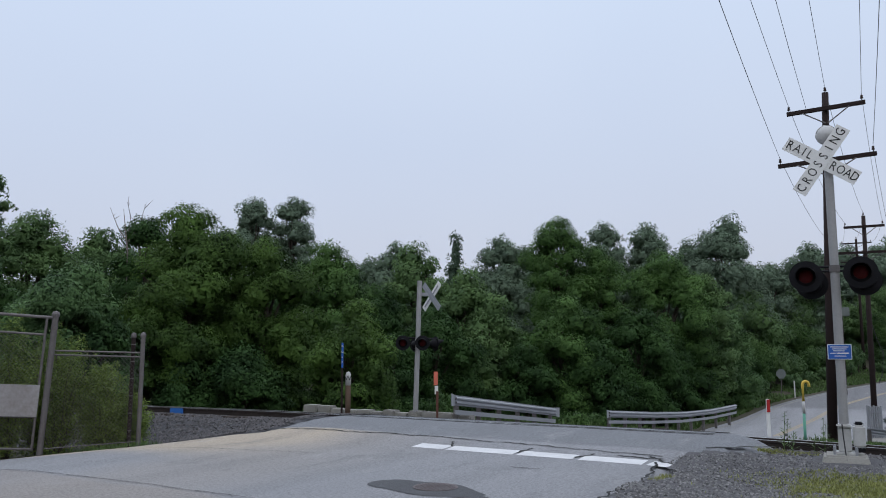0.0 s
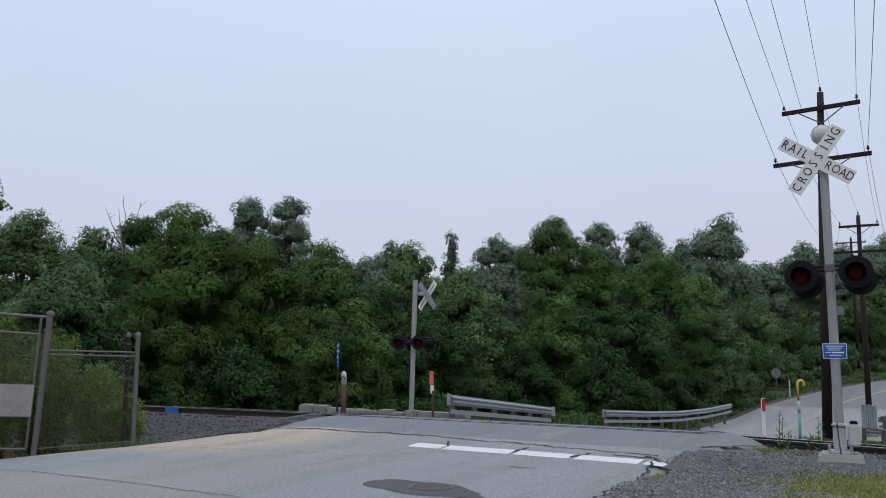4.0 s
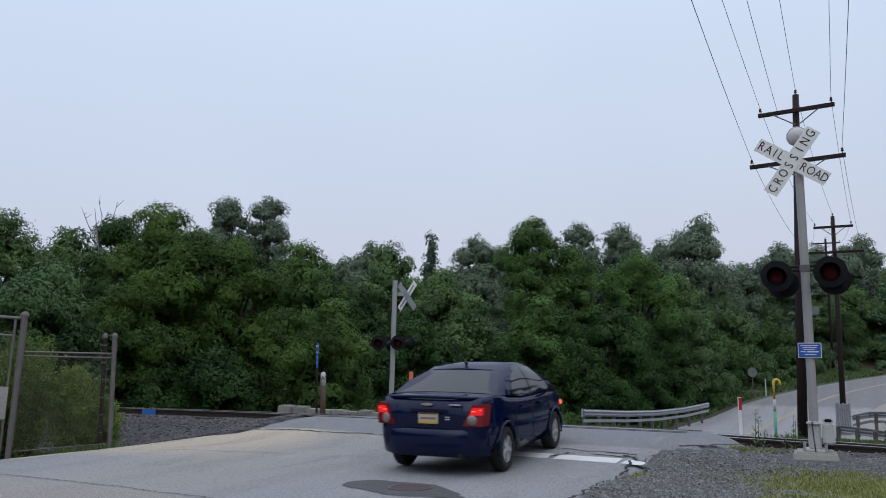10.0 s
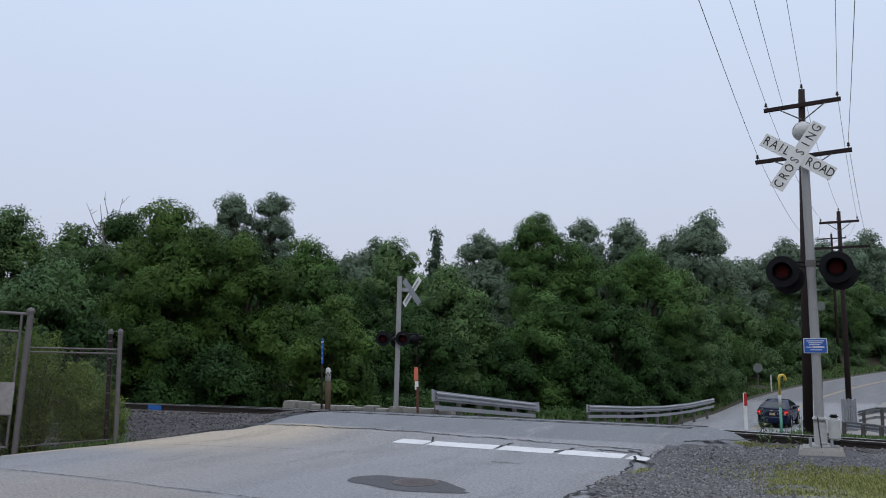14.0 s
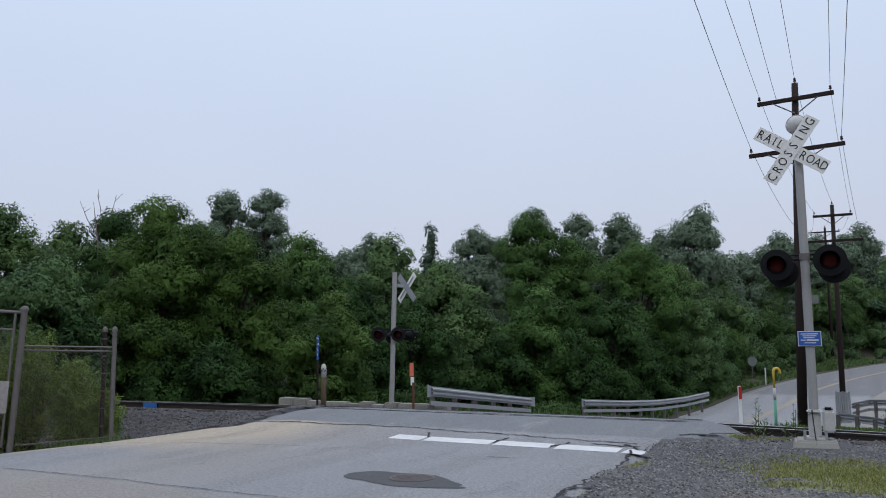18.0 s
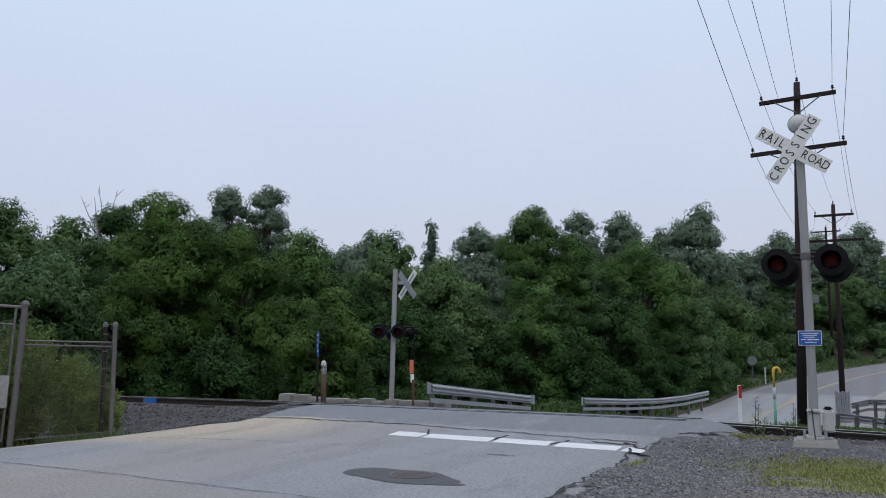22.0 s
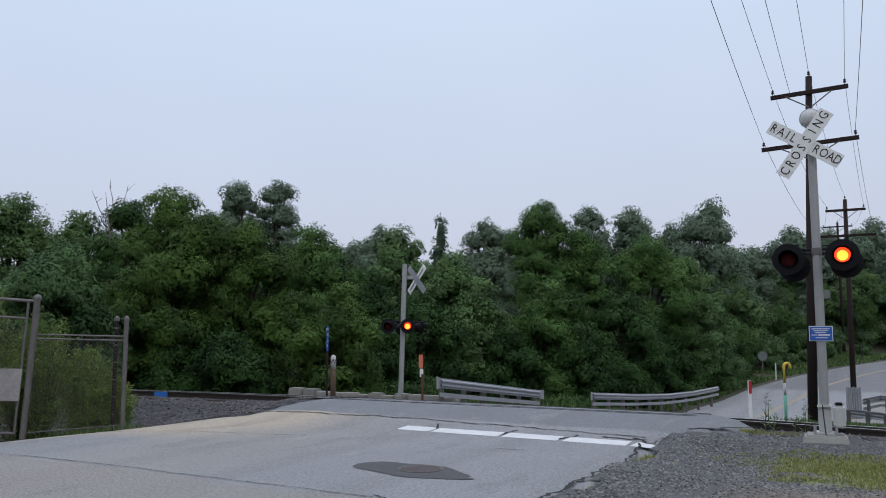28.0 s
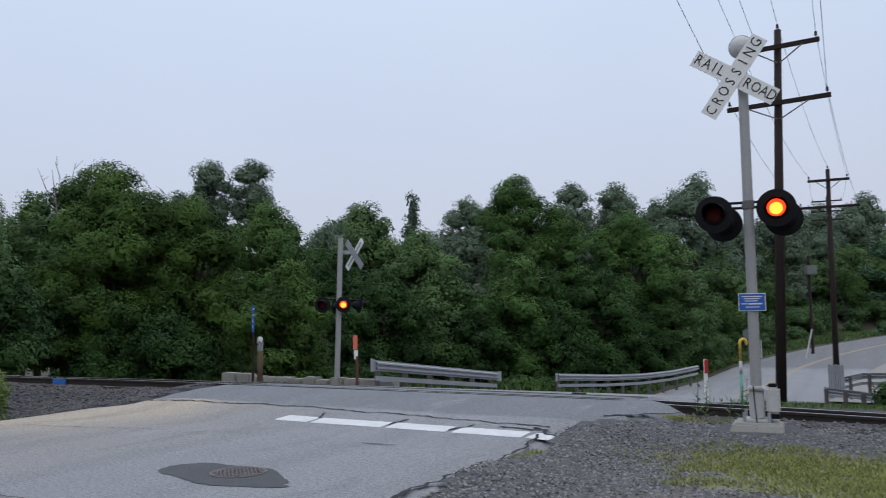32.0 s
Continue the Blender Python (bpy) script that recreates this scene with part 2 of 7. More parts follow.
LEAF = {
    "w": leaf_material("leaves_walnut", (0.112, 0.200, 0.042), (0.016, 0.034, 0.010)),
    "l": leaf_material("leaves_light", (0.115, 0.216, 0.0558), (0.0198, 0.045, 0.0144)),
    "d": leaf_material("leaves_dark_and_shaded", (0.0586, 0.121, 0.0323), (0.0127, 0.0317, 0.0108)),
    # mist is painted into this leaf colour, paler for the far trees
    "h": leaf_material("leaves_far_hazed", (0.155, 0.215, 0.14), (0.094, 0.134, 0.093)),
    # vine green with some haze put into its colour
    "v": leaf_material("leaves_vine", (0.110, 0.195, 0.066), (0.038, 0.074, 0.034)),
    # a green between near and far leaves, haze painted in
    "m": leaf_material("leaves_mid_hazed", (0.122, 0.205, 0.0663), (0.052, 0.092, 0.0391)),
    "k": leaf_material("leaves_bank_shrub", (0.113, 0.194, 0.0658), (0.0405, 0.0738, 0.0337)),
    "a": leaf_material("leaves_unseen_belt", (0.0675, 0.113, 0.0405), (0.018, 0.0378, 0.0162)),
    "s": leaf_material("leaves_shrub", (0.096, 0.176, 0.0444), (0.0168, 0.0398, 0.0138)),
    # distance haze mixed into the green of the far vines
    "n": leaf_material("leaves_vine_hazed", (0.117, 0.171, 0.104), (0.054, 0.0855, 0.0594)),
    "c": leaf_material("needles_dark", (0.161, 0.275, 0.13), (0.0551, 0.104, 0.0612)),
    "b": leaf_material("leaves_bush", (0.261, 0.351, 0.0765), (0.0495, 0.0855, 0.0288), 0.45),
}


# ---- plan: v runs to the right across the road, u runs along it over the tracks ----
AXIS = radians(-29.7)
CA, SA = math.cos(AXIS), math.sin(AXIS)
RAIL_U = 15.73


def spot(v, u, z=None):
    """World place of a point of the plan; z None: on the ground."""
    x, y = CA * v - SA * u, SA * v + CA * u
    return Vector((x, y, ground_z(v, u) if z is None else z))


def plan(x, y):
    return CA * x + SA * y, -SA * x + CA * y


def soft_step(a, b, x):
    k = min(1.0, max(0.0, (x - a) / (b - a)))
    return k * k * (3 - 2 * k)


def road_left(u):
    """Left edge of the asphalt: flares out towards the gate before the tracks."""
    return float(np.interp(u, (8.2, 9.6, 10.6, 11.4, 12.1, 12.6, 13.1, 13.7, 19.0), (-17.6, -16.4, -15.75, -15.2, -14.45, -13.25, -12.2, -12.05, -12.1)))


def left_fall(r, s):
    """Fall of the ground to the left of the lanes."""
    k = 0.05 * max(0.0, -11.0 - r) + 0.07 * max(0.0, -12.5 - r)
    return min(0.62, k) * (1 - 0.9 * soft_step(-2.3, -0.5, s)) * (1 - soft_step(2.0, 4.0, s))


def road_z(u):
    s = u - RAIL_U
    if s < 0.1:
        return -0.06 + 0.17 * soft_step(-4.2, -0.3, s) - 0.045 * math.exp(-((s + 3.4) / 1.3) ** 2)
    if s < 1.65:
        return 0.11 - 0.075 * (s - 0.1)
    z = -0.006 - 0.1 * (min(s, 32) - 1.65)
    return z + 0.060 * max(0.0, s - 41) * soft_step(38, 50, s)


def bend(u):
    """How far the far road has swung to the right."""
    return 0.07 * max(0.0, u - 30) + 0.5 * max(0.0, u - 55) ** 2 / 75 if u < 150 else bend(149.9) + (u - 149.9) * 1.33


def ground_z(v, u):
    s = u - RAIL_U
    r = v - bend(u)
    z = road_z(u)
    z -= left_fall(r, s)
    off = max(r + 2.9, (road_left(u) if s < 3 else -12.3) - r)
    if off > 0:
        k = soft_step(0.0, 1.2, off)
        low = 0.11 if r > -7 else 0.03
        if s < -1.0:
            z -= 0.04 * k + k * (0.17 * 0.8 if r > -7 else 0.05) * soft_step(-4.2, -0.9, s)
        elif s < 3.2:
            z = z * (1 - k) + k * (-low - 0.075 * max(0.0, s - 0.1) - (left_fall(r, s) if r < -7 else 0))
        else:
            z -= 0.12 * k
            if r < -12:
                z -= 1.1 * soft_step(13.5, 18, -r) * soft_step(7.5, 12, s)
                z += 0.30 * min(40.0, max(0.0, -13.5 - r)) * soft_step(40, 62, u) * soft_step(10, 24, v + 0.55 * u)
    if v > -2.7 and 10.5 < u < 17.5:
        z += 0.12 * math.exp(-((v + 0.78) / 1.2) ** 2 - ((u - 13.93) / 1.0) ** 2)
    return z


def gravel_z(v, u):
    return ground_z(v, u) + 0.035 + 0.03 * noise.noise(Vector((v * 0.9, u * 0.9, 3)))


PLAN = Matrix.Rotation(AXIS, 4, "Z")
rnd = random.Random(7)
nrng = np.random.default_rng(11)


# ---- mesh tools ----
def link_mesh(name, bm, mat, smooth=False):
    me = bpy.data.meshes.new(name)
    bm.to_mesh(me)
    bm.free()
    me.materials.append(mat)
    if smooth:
        me.polygons.foreach_set("use_smooth", [True] * len(me.polygons))
    return me


def part(name, bm, mat, parent=None, label="", smooth=False, m=None):
    ob = new(name, link_mesh(name, bm, mat, smooth))
    if parent is not None:
        ob.parent = parent
    if m is not None:
        ob.matrix_basis = m
    if label:
        ob["label"] = label
    return ob


def thing(name, m, label, category, group="", kind=""):
    e = new(name)
    e.empty_display_size = 0.2
    e.matrix_basis = m
    return tagged(e, label, category, group, kind)


def quads(name, verts, faces, mat, smooth=False):
    """A mesh straight from arrays: verts (n, 3) and faces (k, 4) or (k, 3)."""
    me = bpy.data.meshes.new(name)
    verts, faces = np.asarray(verts, np.float32), np.asarray(faces, np.int32)
    k = faces.shape[1]
    me.vertices.add(len(verts))
    me.vertices.foreach_set("co", verts.ravel())
    me.loops.add(faces.size)
    me.loops.foreach_set("vertex_index", faces.ravel())
    me.polygons.add(len(faces))
    me.polygons.foreach_set("loop_start", np.arange(0, faces.size, k, dtype=np.int32))
    me.polygons.foreach_set("loop_total", np.full(len(faces), k, np.int32))
    if smooth:
        me.polygons.foreach_set("use_smooth", np.ones(len(faces), bool))
    me.materials.append(mat)
    me.update(calc_edges=True)
    return me


def box(bm, c, size, m=None, bevel=0.0):
    r = bmesh.ops.create_cube(bm, size=1.0, matrix=(m or Matrix()) @ Matrix.Translation(c) @ Matrix.Diagonal((*size, 1)))
    if bevel:
        edges = list({e for v in r["verts"] for e in v.link_edges})
        bmesh.ops.bevel(bm, geom=edges, offset=bevel, segments=2, affect="EDGES", clamp_overlap=True)
    return bm


def rod(bm, a, b, r0, r1=None, n=10, caps=True):
    a, b = Vector(a), Vector(b)
    d = b - a
    q = d.to_track_quat("Z", "Y").to_matrix().to_4x4()
    bmesh.ops.create_cone(bm, cap_ends=caps, segments=n, radius1=r0, radius2=r0 if r1 is None else r1, depth=d.length,
                          matrix=Matrix.Translation((a + b) / 2) @ q)
    return bm


def tube(bm, pts, radii, n=8):
    """A bent round bar through the points."""
    pts = [Vector(p) for p in pts]
    rings = []
    for i, p in enumerate(pts):
        d = (pts[min(i + 1, len(pts) - 1)] - pts[max(i - 1, 0)]).normalized()
        q = d.to_track_quat("Z", "Y")
        r = radii[i] if isinstance(radii, (list, tuple)) else radii
        rings.append([bm.verts.new(p + q @ Vector((r * math.cos(2 * math.pi * k / n), r * math.sin(2 * math.pi * k / n), 0))) for k in range(n)])
    for a, b in zip(rings, rings[1:]):
        for k in range(n):
            bm.faces.new((a[k], a[(k + 1) % n], b[(k + 1) % n], b[k]))
    bm.faces.new(rings[0][::-1])
    bm.faces.new(rings[-1])
    return bm


def lathe(bm, profile, n=20, m=None):
    """Turned about z: profile of (radius, z)."""
    m = m or Matrix()
    rings = []
    for r, z in profile:
        rings.append([bm.verts.new(m @ Vector((r * math.cos(2 * math.pi * k / n), r * math.sin(2 * math.pi * k / n), z))) for k in range(n)])
    for a, b in zip(rings, rings[1:]):
        for k in range(n):
            bm.faces.new((a[k], a[(k + 1) % n], b[(k + 1) % n], b[k]))
    if profile[0][0] > 1e-4:
        bm.faces.new(rings[0][::-1])
    if profile[-1][0] > 1e-4:
        bm.faces.new(rings[-1])
    return bm


def extrude_along(bm, section, path, closed=True):
    """A bar of the given section (across, up) swept along a path of places; the section stays upright."""
    path = [Vector(p) for p in path]
    rings = []
    for i, p in enumerate(path):
        d = path[min(i + 1, len(path) - 1)] - path[max(i - 1, 0)]
        d.z = 0
        d.normalize()
        side = Vector((d.y, -d.x, 0))
        rings.append([bm.verts.new(p + side * a + Vector((0, 0, b))) for a, b in section])
    n = len(section)
    for a, b in zip(rings, rings[1:]):
        for k in range(n if closed else n - 1):
            bm.faces.new((a[k], b[k], b[(k + 1) % n], a[(k + 1) % n]))
    if closed:
        bm.faces.new(rings[0])
        bm.faces.new(rings[-1][::-1])
    return bm


def lettering(text, size, mat, name="lettering", thick=0.004):
    """A mesh of the words, in the xz plane facing -y, its middle at the origin."""
    cu = bpy.data.curves.new(name, "FONT")
    cu.body, cu.size, cu.align_x, cu.align_y, cu.extrude = text, size, "CENTER", "CENTER", thick
    cu.resolution_u = 2
    tmp = new(name, cu)
    me = bpy.data.meshes.new_from_object(tmp.evaluated_get(bpy.context.evaluated_depsgraph_get()))
    bpy.data.objects.remove(tmp)
    me.transform(Matrix.Rotation(radians(90), 4, "X"))
    me.materials.clear()
    me.materials.append(mat)
    return me


# ---- ground, one sheet to the horizon ----
def axis_steps(fine0, fine1, step, far):
    out = list(np.arange(fine0, fine1, step))
    d, a, b = step, fine0, fine1
    lo, hi = [], [fine1]
    while a > -far:
        d *= 1.35
        a -= d
        lo.append(a)
    d = step
    while b < far:
        d *= 1.35
        b += d
        hi.append(b)
    return lo[::-1] + out + hi


def build_ground():
    vs, us = axis_steps(-34, 14, 0.6, 1500), axis_steps(-6, 95, 0.7, 1500)

    def edge(u):
        return road_left(u) if u < 19 else -12.4
    verts = [(v, u, ground_z(v, u) - 0.02 + 0.05 * noise.noise(Vector((v * 0.4, u * 0.4, 0)))
              * soft_step(0.2, 1.5, max(v - bend(u) + 2.9, edge(u) - v + bend(u)))
              - 0.12 * (1 - soft_step(0.0, 0.5, max(v - bend(u) + 2.9, edge(u) + 0.7 - v + bend(u))))) for u in us for v in vs]
    nv = len(vs)
    faces = [(j * nv + i, j * nv + i + 1, (j + 1) * nv + i + 1, (j + 1) * nv + i) for j in range(len(us) - 1) for i in range(nv - 1)]
    ob = new("ground", quads("ground", verts, faces, SOIL, True))
    ob.matrix_basis = PLAN
    tagged(ob, "dark leaf-littered soil with weeds around the crossing", "ground", kind="structure")


def road_material():
    """Worn asphalt: wheel tracks along the lanes, silt along the left side, a fresher strip over the tracks, fine chips."""
    m = material("road_asphalt", (0.261, 0.261, 0.275), 0.85, dark=(0.19, 0.193, 0.202), scale=0.45, fine=60, bump=0.8, amount=0.9)
    nt, link = m.node_tree, m.node_tree.links.new
    bsdf = nt.nodes["Principled BSDF"]
    src = bsdf.inputs["Base Color"].links[0].from_socket
    co = nt.nodes.new("ShaderNodeTexCoord")
    sep = nt.nodes.new("ShaderNodeSeparateXYZ")
    link(co.outputs["Object"], sep.inputs[0])
    wob = nt.nodes.new("ShaderNodeTexNoise")
    wob.inputs["Scale"].default_value, wob.inputs["Detail"].default_value = 0.5, 5
    mp = nt.nodes.new("ShaderNodeMapping")
    mp.inputs["Scale"].default_value = (1.0, 0.35, 1.0)
    link(co.outputs["Object"], mp.inputs[0])
    link(mp.outputs[0], wob.inputs["Vector"])

    def math_node(op, a, b, c=None):
        n = nt.nodes.new("ShaderNodeMath")
        n.operation = op
        for k, val in enumerate((a, b, c)):
            if val is None:
                continue
            if isinstance(val, (int, float)):
                n.inputs[k].default_value = val
            else:
                link(val, n.inputs[k])
        return n.outputs[0]

    def ramp(val, a, b):
        n = nt.nodes.new("ShaderNodeMapRange")
        n.interpolation_type = "SMOOTHSTEP"
        n.inputs[1].default_value, n.inputs[2].default_value = a, b
        link(val, n.inputs[0])
        return n.outputs[0]

    def blend(fac, col, base):
        n = nt.nodes.new("ShaderNodeMixRGB")
        link(fac, n.inputs[0])
        link(base, n.inputs[1])
        n.inputs[2].default_value = (*col, 1)
        return n.outputs[0]

    v = math_node("MULTIPLY_ADD", wob.outputs[0], 2.4, math_node("ADD", sep.outputs[0], -1.2))
    u = math_node("MULTIPLY_ADD", wob.outputs[0], 0.7, math_node("ADD", sep.outputs[1], -0.35))
    before = ramp(u, 13.75, 13.55)
    silt = math_node("MULTIPLY", math_node("MULTIPLY", ramp(v, -8.4, -11.0), before), ramp(u, 9.0, 10.6))
    col = blend(math_node("MULTIPLY", silt, 0.95), (0.366, 0.311, 0.245), src)
    warm = math_node("MULTIPLY", math_node("MULTIPLY", ramp(v, -6.5, -9.0), ramp(v, -10.8, -9.4)), before)
    col = blend(math_node("MULTIPLY", warm, 0.55), (0.248, 0.229, 0.213), col)
    grey = math_node("MULTIPLY", ramp(v, -11.2, -13.0), ramp(u, 10.2, 9.2))
    col = blend(math_node("MULTIPLY", grey, 0.8), (0.196, 0.199, 0.209), col)
    strip = math_node("MULTIPLY", ramp(u, 13.55, 13.75), ramp(u, 19.2, 18.6))
    col = blend(math_node("MULTIPLY", strip, 0.8), (0.147, 0.154, 0.166), col)
    # one pale tone past the tracks
    far = ramp(u, 19.5, 26.0)
    col = blend(math_node("MULTIPLY", far, 0.8), (0.242, 0.245, 0.258), col)
    wheel = math_node("SINE", math_node("MULTIPLY", sep.outputs[0], 3.3), 0)
    col = blend(math_node("MULTIPLY", ramp(wheel, 0.3, 1.0), 0.16), (0.118, 0.118, 0.124), col)
    # far lane resurfaced darker
    lane = math_node("MULTIPLY", ramp(u, 64.0, 66.0), 0.6)
    col = blend(lane, (0.104, 0.104, 0.111), col)
    old = ramp(u, 7.25, 7.05)
    col = blend(math_node("MULTIPLY", old, 0.6), (0.236, 0.213, 0.196), col)
    stain = nt.nodes.new("ShaderNodeTexNoise")
    stain.inputs["Scale"].default_value, stain.inputs["Detail"].default_value, stain.inputs["Roughness"].default_value = 1.1, 9, 0.7
    link(mp.outputs[0], stain.inputs["Vector"])
    col = blend(math_node("MULTIPLY", ramp(stain.outputs[0], 0.54, 0.70), 0.45), (0.131, 0.134, 0.141), col)
    col = blend(math_node("MULTIPLY", ramp(stain.outputs[0], 0.44, 0.30), 0.40), (0.327, 0.32, 0.314), col)
    # aggregate: pale chips and dark pits
    chip = nt.nodes.new("ShaderNodeTexNoise")
    chip.inputs["Scale"].default_value, chip.inputs["Detail"].default_value, chip.inputs["Roughness"].default_value = 26, 6, 0.85
    link(co.outputs["Object"], chip.inputs["Vector"])
    grit = nt.nodes.new("ShaderNodeMapRange")
    grit.inputs[1].default_value, grit.inputs[2].default_value = 0.36, 0.64
    grit.inputs[3].default_value, grit.inputs[4].default_value = 0.60, 1.38
    link(chip.outputs[0], grit.inputs[0])
    hsv = nt.nodes.new("ShaderNodeHueSaturation")
    link(grit.outputs[0], hsv.inputs["Value"])
    link(col, hsv.inputs["Color"])
    link(hsv.outputs[0], bsdf.inputs["Base Color"])
    return m


def build_road():
    us = list(np.arange(-40, 4, 2.0)) + list(np.arange(4, 11, 0.35)) + list(np.arange(11, 20, 0.15)) + list(np.arange(20, 36, 0.35)) + list(np.arange(36, 110, 1.5)) + list(np.arange(110, 260, 6.0))
    verts, faces = [], []
    n = 27
    wob = random.Random(3)
    for u in us:
        right = -3.0 + (0.10 * math.sin(u * 2.3) + wob.uniform(-0.09, 0.09) + 0.16 * soft_step(12.0, 9.0, u) if u < 14 else 0)
        if 13.2 < u < 16.2:
            right = -3.0 + 1.15 * soft_step(13.3, 14.6, u) * (1 - soft_step(15.5, 16.2, u))
        left = road_left(u) + wob.uniform(-0.05, 0.05)
        if u > 19:
            left, right = -11.9, -2.95
        for i in range(n):
            r = left + (right - left) * i / (n - 1)
            z = road_z(u) - left_fall(r, u - RAIL_U)
            edge = 0.10 if i == n - 1 else 0.05 if i == 0 else 0.0
            if r > -2.95 and u < 19:
                k = soft_step(-2.95, -1.9, r)
                z = z * (1 - k) + (gravel_z(r, u) + 0.0) * k
            verts.append((r + bend(u), u, z + 0.02 - edge))
    for j in range(len(us) - 1):
        for i in range(n - 1):
            faces.append((j * n + i, j * n + i + 1, (j + 1) * n + i + 1, (j + 1) * n + i))
    ob = new("road", quads("road", verts, faces, road_material(), True))
    ob.matrix_basis = PLAN
    tagged(ob, "worn grey asphalt road rising over the tracks, silted along one side", "road", kind="structure")
    return ob


def ribbon(pts, width, mat, parent, name, lift=0.026, taper=True, label=""):
    """A flat strip painted, sealed or cracked along points of the plan."""
    bm = bmesh.new()
    rows = []
    for i, (v, u) in enumerate(pts):
        a, b = Vector(pts[max(i - 1, 0)]), Vector(pts[min(i + 1, len(pts) - 1)])
        d = (b - a).normalized()
        w = width[i] if isinstance(width, (list, tuple)) else width
        side = Vector((d.y, -d.x)) * w / 2
        ends = [(v - side.x, u - side.y), (v + side.x, u + side.y)]
        rows.append([bm.verts.new((a1, b1, road_z(b1) - left_fall(a1 - bend(b1), b1 - RAIL_U) + lift)) for a1, b1 in ends])
    for a, b in zip(rows, rows[1:]):
        bm.faces.new((a[0], a[1], b[1], b[0]))
    bmesh.ops.recalc_face_normals(bm, faces=bm.faces)
    for f in bm.faces:
        if f.normal.z < 0:
            f.normal_flip()
    ob = part(name, bm, mat, parent, label)
    return ob


def jagged(a, b, n, amp, seed):
    r = random.Random(seed)
    (v0, u0), (v1, u1) = a, b
    L = math.hypot(v1 - v0, u1 - u0)
    nx, ny = (u1 - u0) / L, -(v1 - v0) / L
    out, off = [], 0.0
    for i in range(n + 1):
        k = i / n
        off = off * 0.6 + r.uniform(-amp, amp)
        o = off * math.sin(math.pi * min(1, max(0, k))) ** 0.3 if 0 < k < 1 else 0
        out.append((v0 + (v1 - v0) * k + nx * o, u0 + (u1 - u0) * k + ny * o))
    return out


def build_markings(road):
    # the stop line, broken by cracks into pieces
    for k, (a, b, u0, u1) in enumerate(((-7.80, -7.14, 12.85, 12.82), (-7.08, -5.78, 12.81, 12.80), (-5.70, -4.70, 12.80, 12.78), (-4.60, -3.55, 12.77, 12.75), (-3.46, -3.12, 12.73, 12.67))):
        pts = [(a + (b - a) * i / 6, u0 - 0.12 + (u1 - u0) * i / 6) for i in range(7)]
        ribbon(pts, 0.37 if k < 4 else 0.33, ROAD_WHITE, road, "stop_line_piece", 0.0240)
    cracks = [
        ((-13.0, 13.5), (-8.0, 13.55), 40, 0.05, 0.045), ((-8.0, 13.55), (-3.4, 13.15), 40, 0.05, 0.04),
        ((-3.6, 13.05), (-3.05, 12.55), 10, 0.05, 0.05), ((-3.4, 12.7), (-3.15, 11.3), 14, 0.05, 0.055),
        ((-3.15, 11.3), (-3.2, 9.0), 26, 0.06, 0.05), ((-3.2, 9.0), (-3.3, 7.2), 22, 0.06, 0.06),
        ((-15.0, 7.05), (-9.4, 7.28), 40, 0.02, 0.020), ((-9.4, 7.28), (-4.79, 7.22), 44, 0.02, 0.020),
        ((-4.85, 7.30), (-3.85, 6.94), 16, 0.04, 0.032), ((-3.85, 6.94), (-3.0, 6.60), 12, 0.04, 0.03), ((-7.1, 12.8), (-7.3, 13.2), 4, 0.03, 0.05),
        ((-5.75, 12.65), (-5.65, 13.1), 5, 0.05, 0.05), ((-4.7, 12.6), (-4.5, 13.0), 6, 0.06, 0.06),
        ((-5.2, 11.2), (-4.75, 11.25), 5, 0.03, 0.04), ((-12.8, 10.0), (-8.5, 11.0), 26, 0.05, 0.022),
        ((-2.9, 14.0), (-1.9, 14.5), 12, 0.06, 0.08), ((-4.1, 13.0), (-3.3, 12.95), 8, 0.04, 0.05),
    ]
    for k, (a, b, n, amp, w) in enumerate(cracks):
        pts = jagged(a, b, n, amp, 40 + k)
        r = random.Random(k)
        ribbon(pts, [w * r.uniform(0.45, 1.2) for _ in pts], CRACK, road, "crack", 0.030)
    # yellow centre line of the far road
    for off in (-7.55, -7.35):
        pts = [(off + bend(u), u) for u in np.arange(19.5, 110, 1.5)]
        ribbon(pts, 0.12, ROAD_YELLOW, road, "centre_line", 0.028)
    ribbon([(-11.2 + bend(u), u) for u in np.arange(40, 110, 1.5)], 0.10, CONCRETE, road, "edge_line", 0.028)
    ribbon([(-10.9 + 2.6 * k / 8, 26.5 + 0.02 * k) for k in range(9)], 0.45, ROAD_WHITE, road, "stop_line_piece", 0.028)
    # pale gravelled lay-by along the far road
    bm = bmesh.new()
    rows = []
    for u in np.arange(46.5, 84, 1.5):
        rows.append([bm.verts.new((r + bend(u), u, road_z(u) + 0.012 - 0.004 * (r + 2.9))) for r in (-2.85, -1.2, 1.0, 3.5, 6.5)])
    for a, b in zip(rows, rows[1:]):
        for i in range(4):
            bm.faces.new((a[i], a[i + 1], b[i + 1], b[i]))
    part("layby_surface", bm, DIRT_PALE, road, "pale gravelled lay-by", smooth=True)
    # tarred patch and cast cover of the manhole
    bm = bmesh.new()
    r = random.Random(5)
    ring = []
    for k in range(60):
        a = 2 * math.pi * k / 60
        w, d = 0.90 + 0.06 * math.sin(3 * a + 1), 0.36 + 0.04 * math.sin(5 * a)
        if math.cos(a + 0.5) > 0.8:
            w += 0.16
        v, u = -5.33 + w * math.cos(a) * 0.9 + 0.3 * math.sin(a) + r.uniform(-0.012, 0.012), 8.86 + d * math.sin(a) - 0.24 * math.cos(a) + r.uniform(-0.012, 0.012)
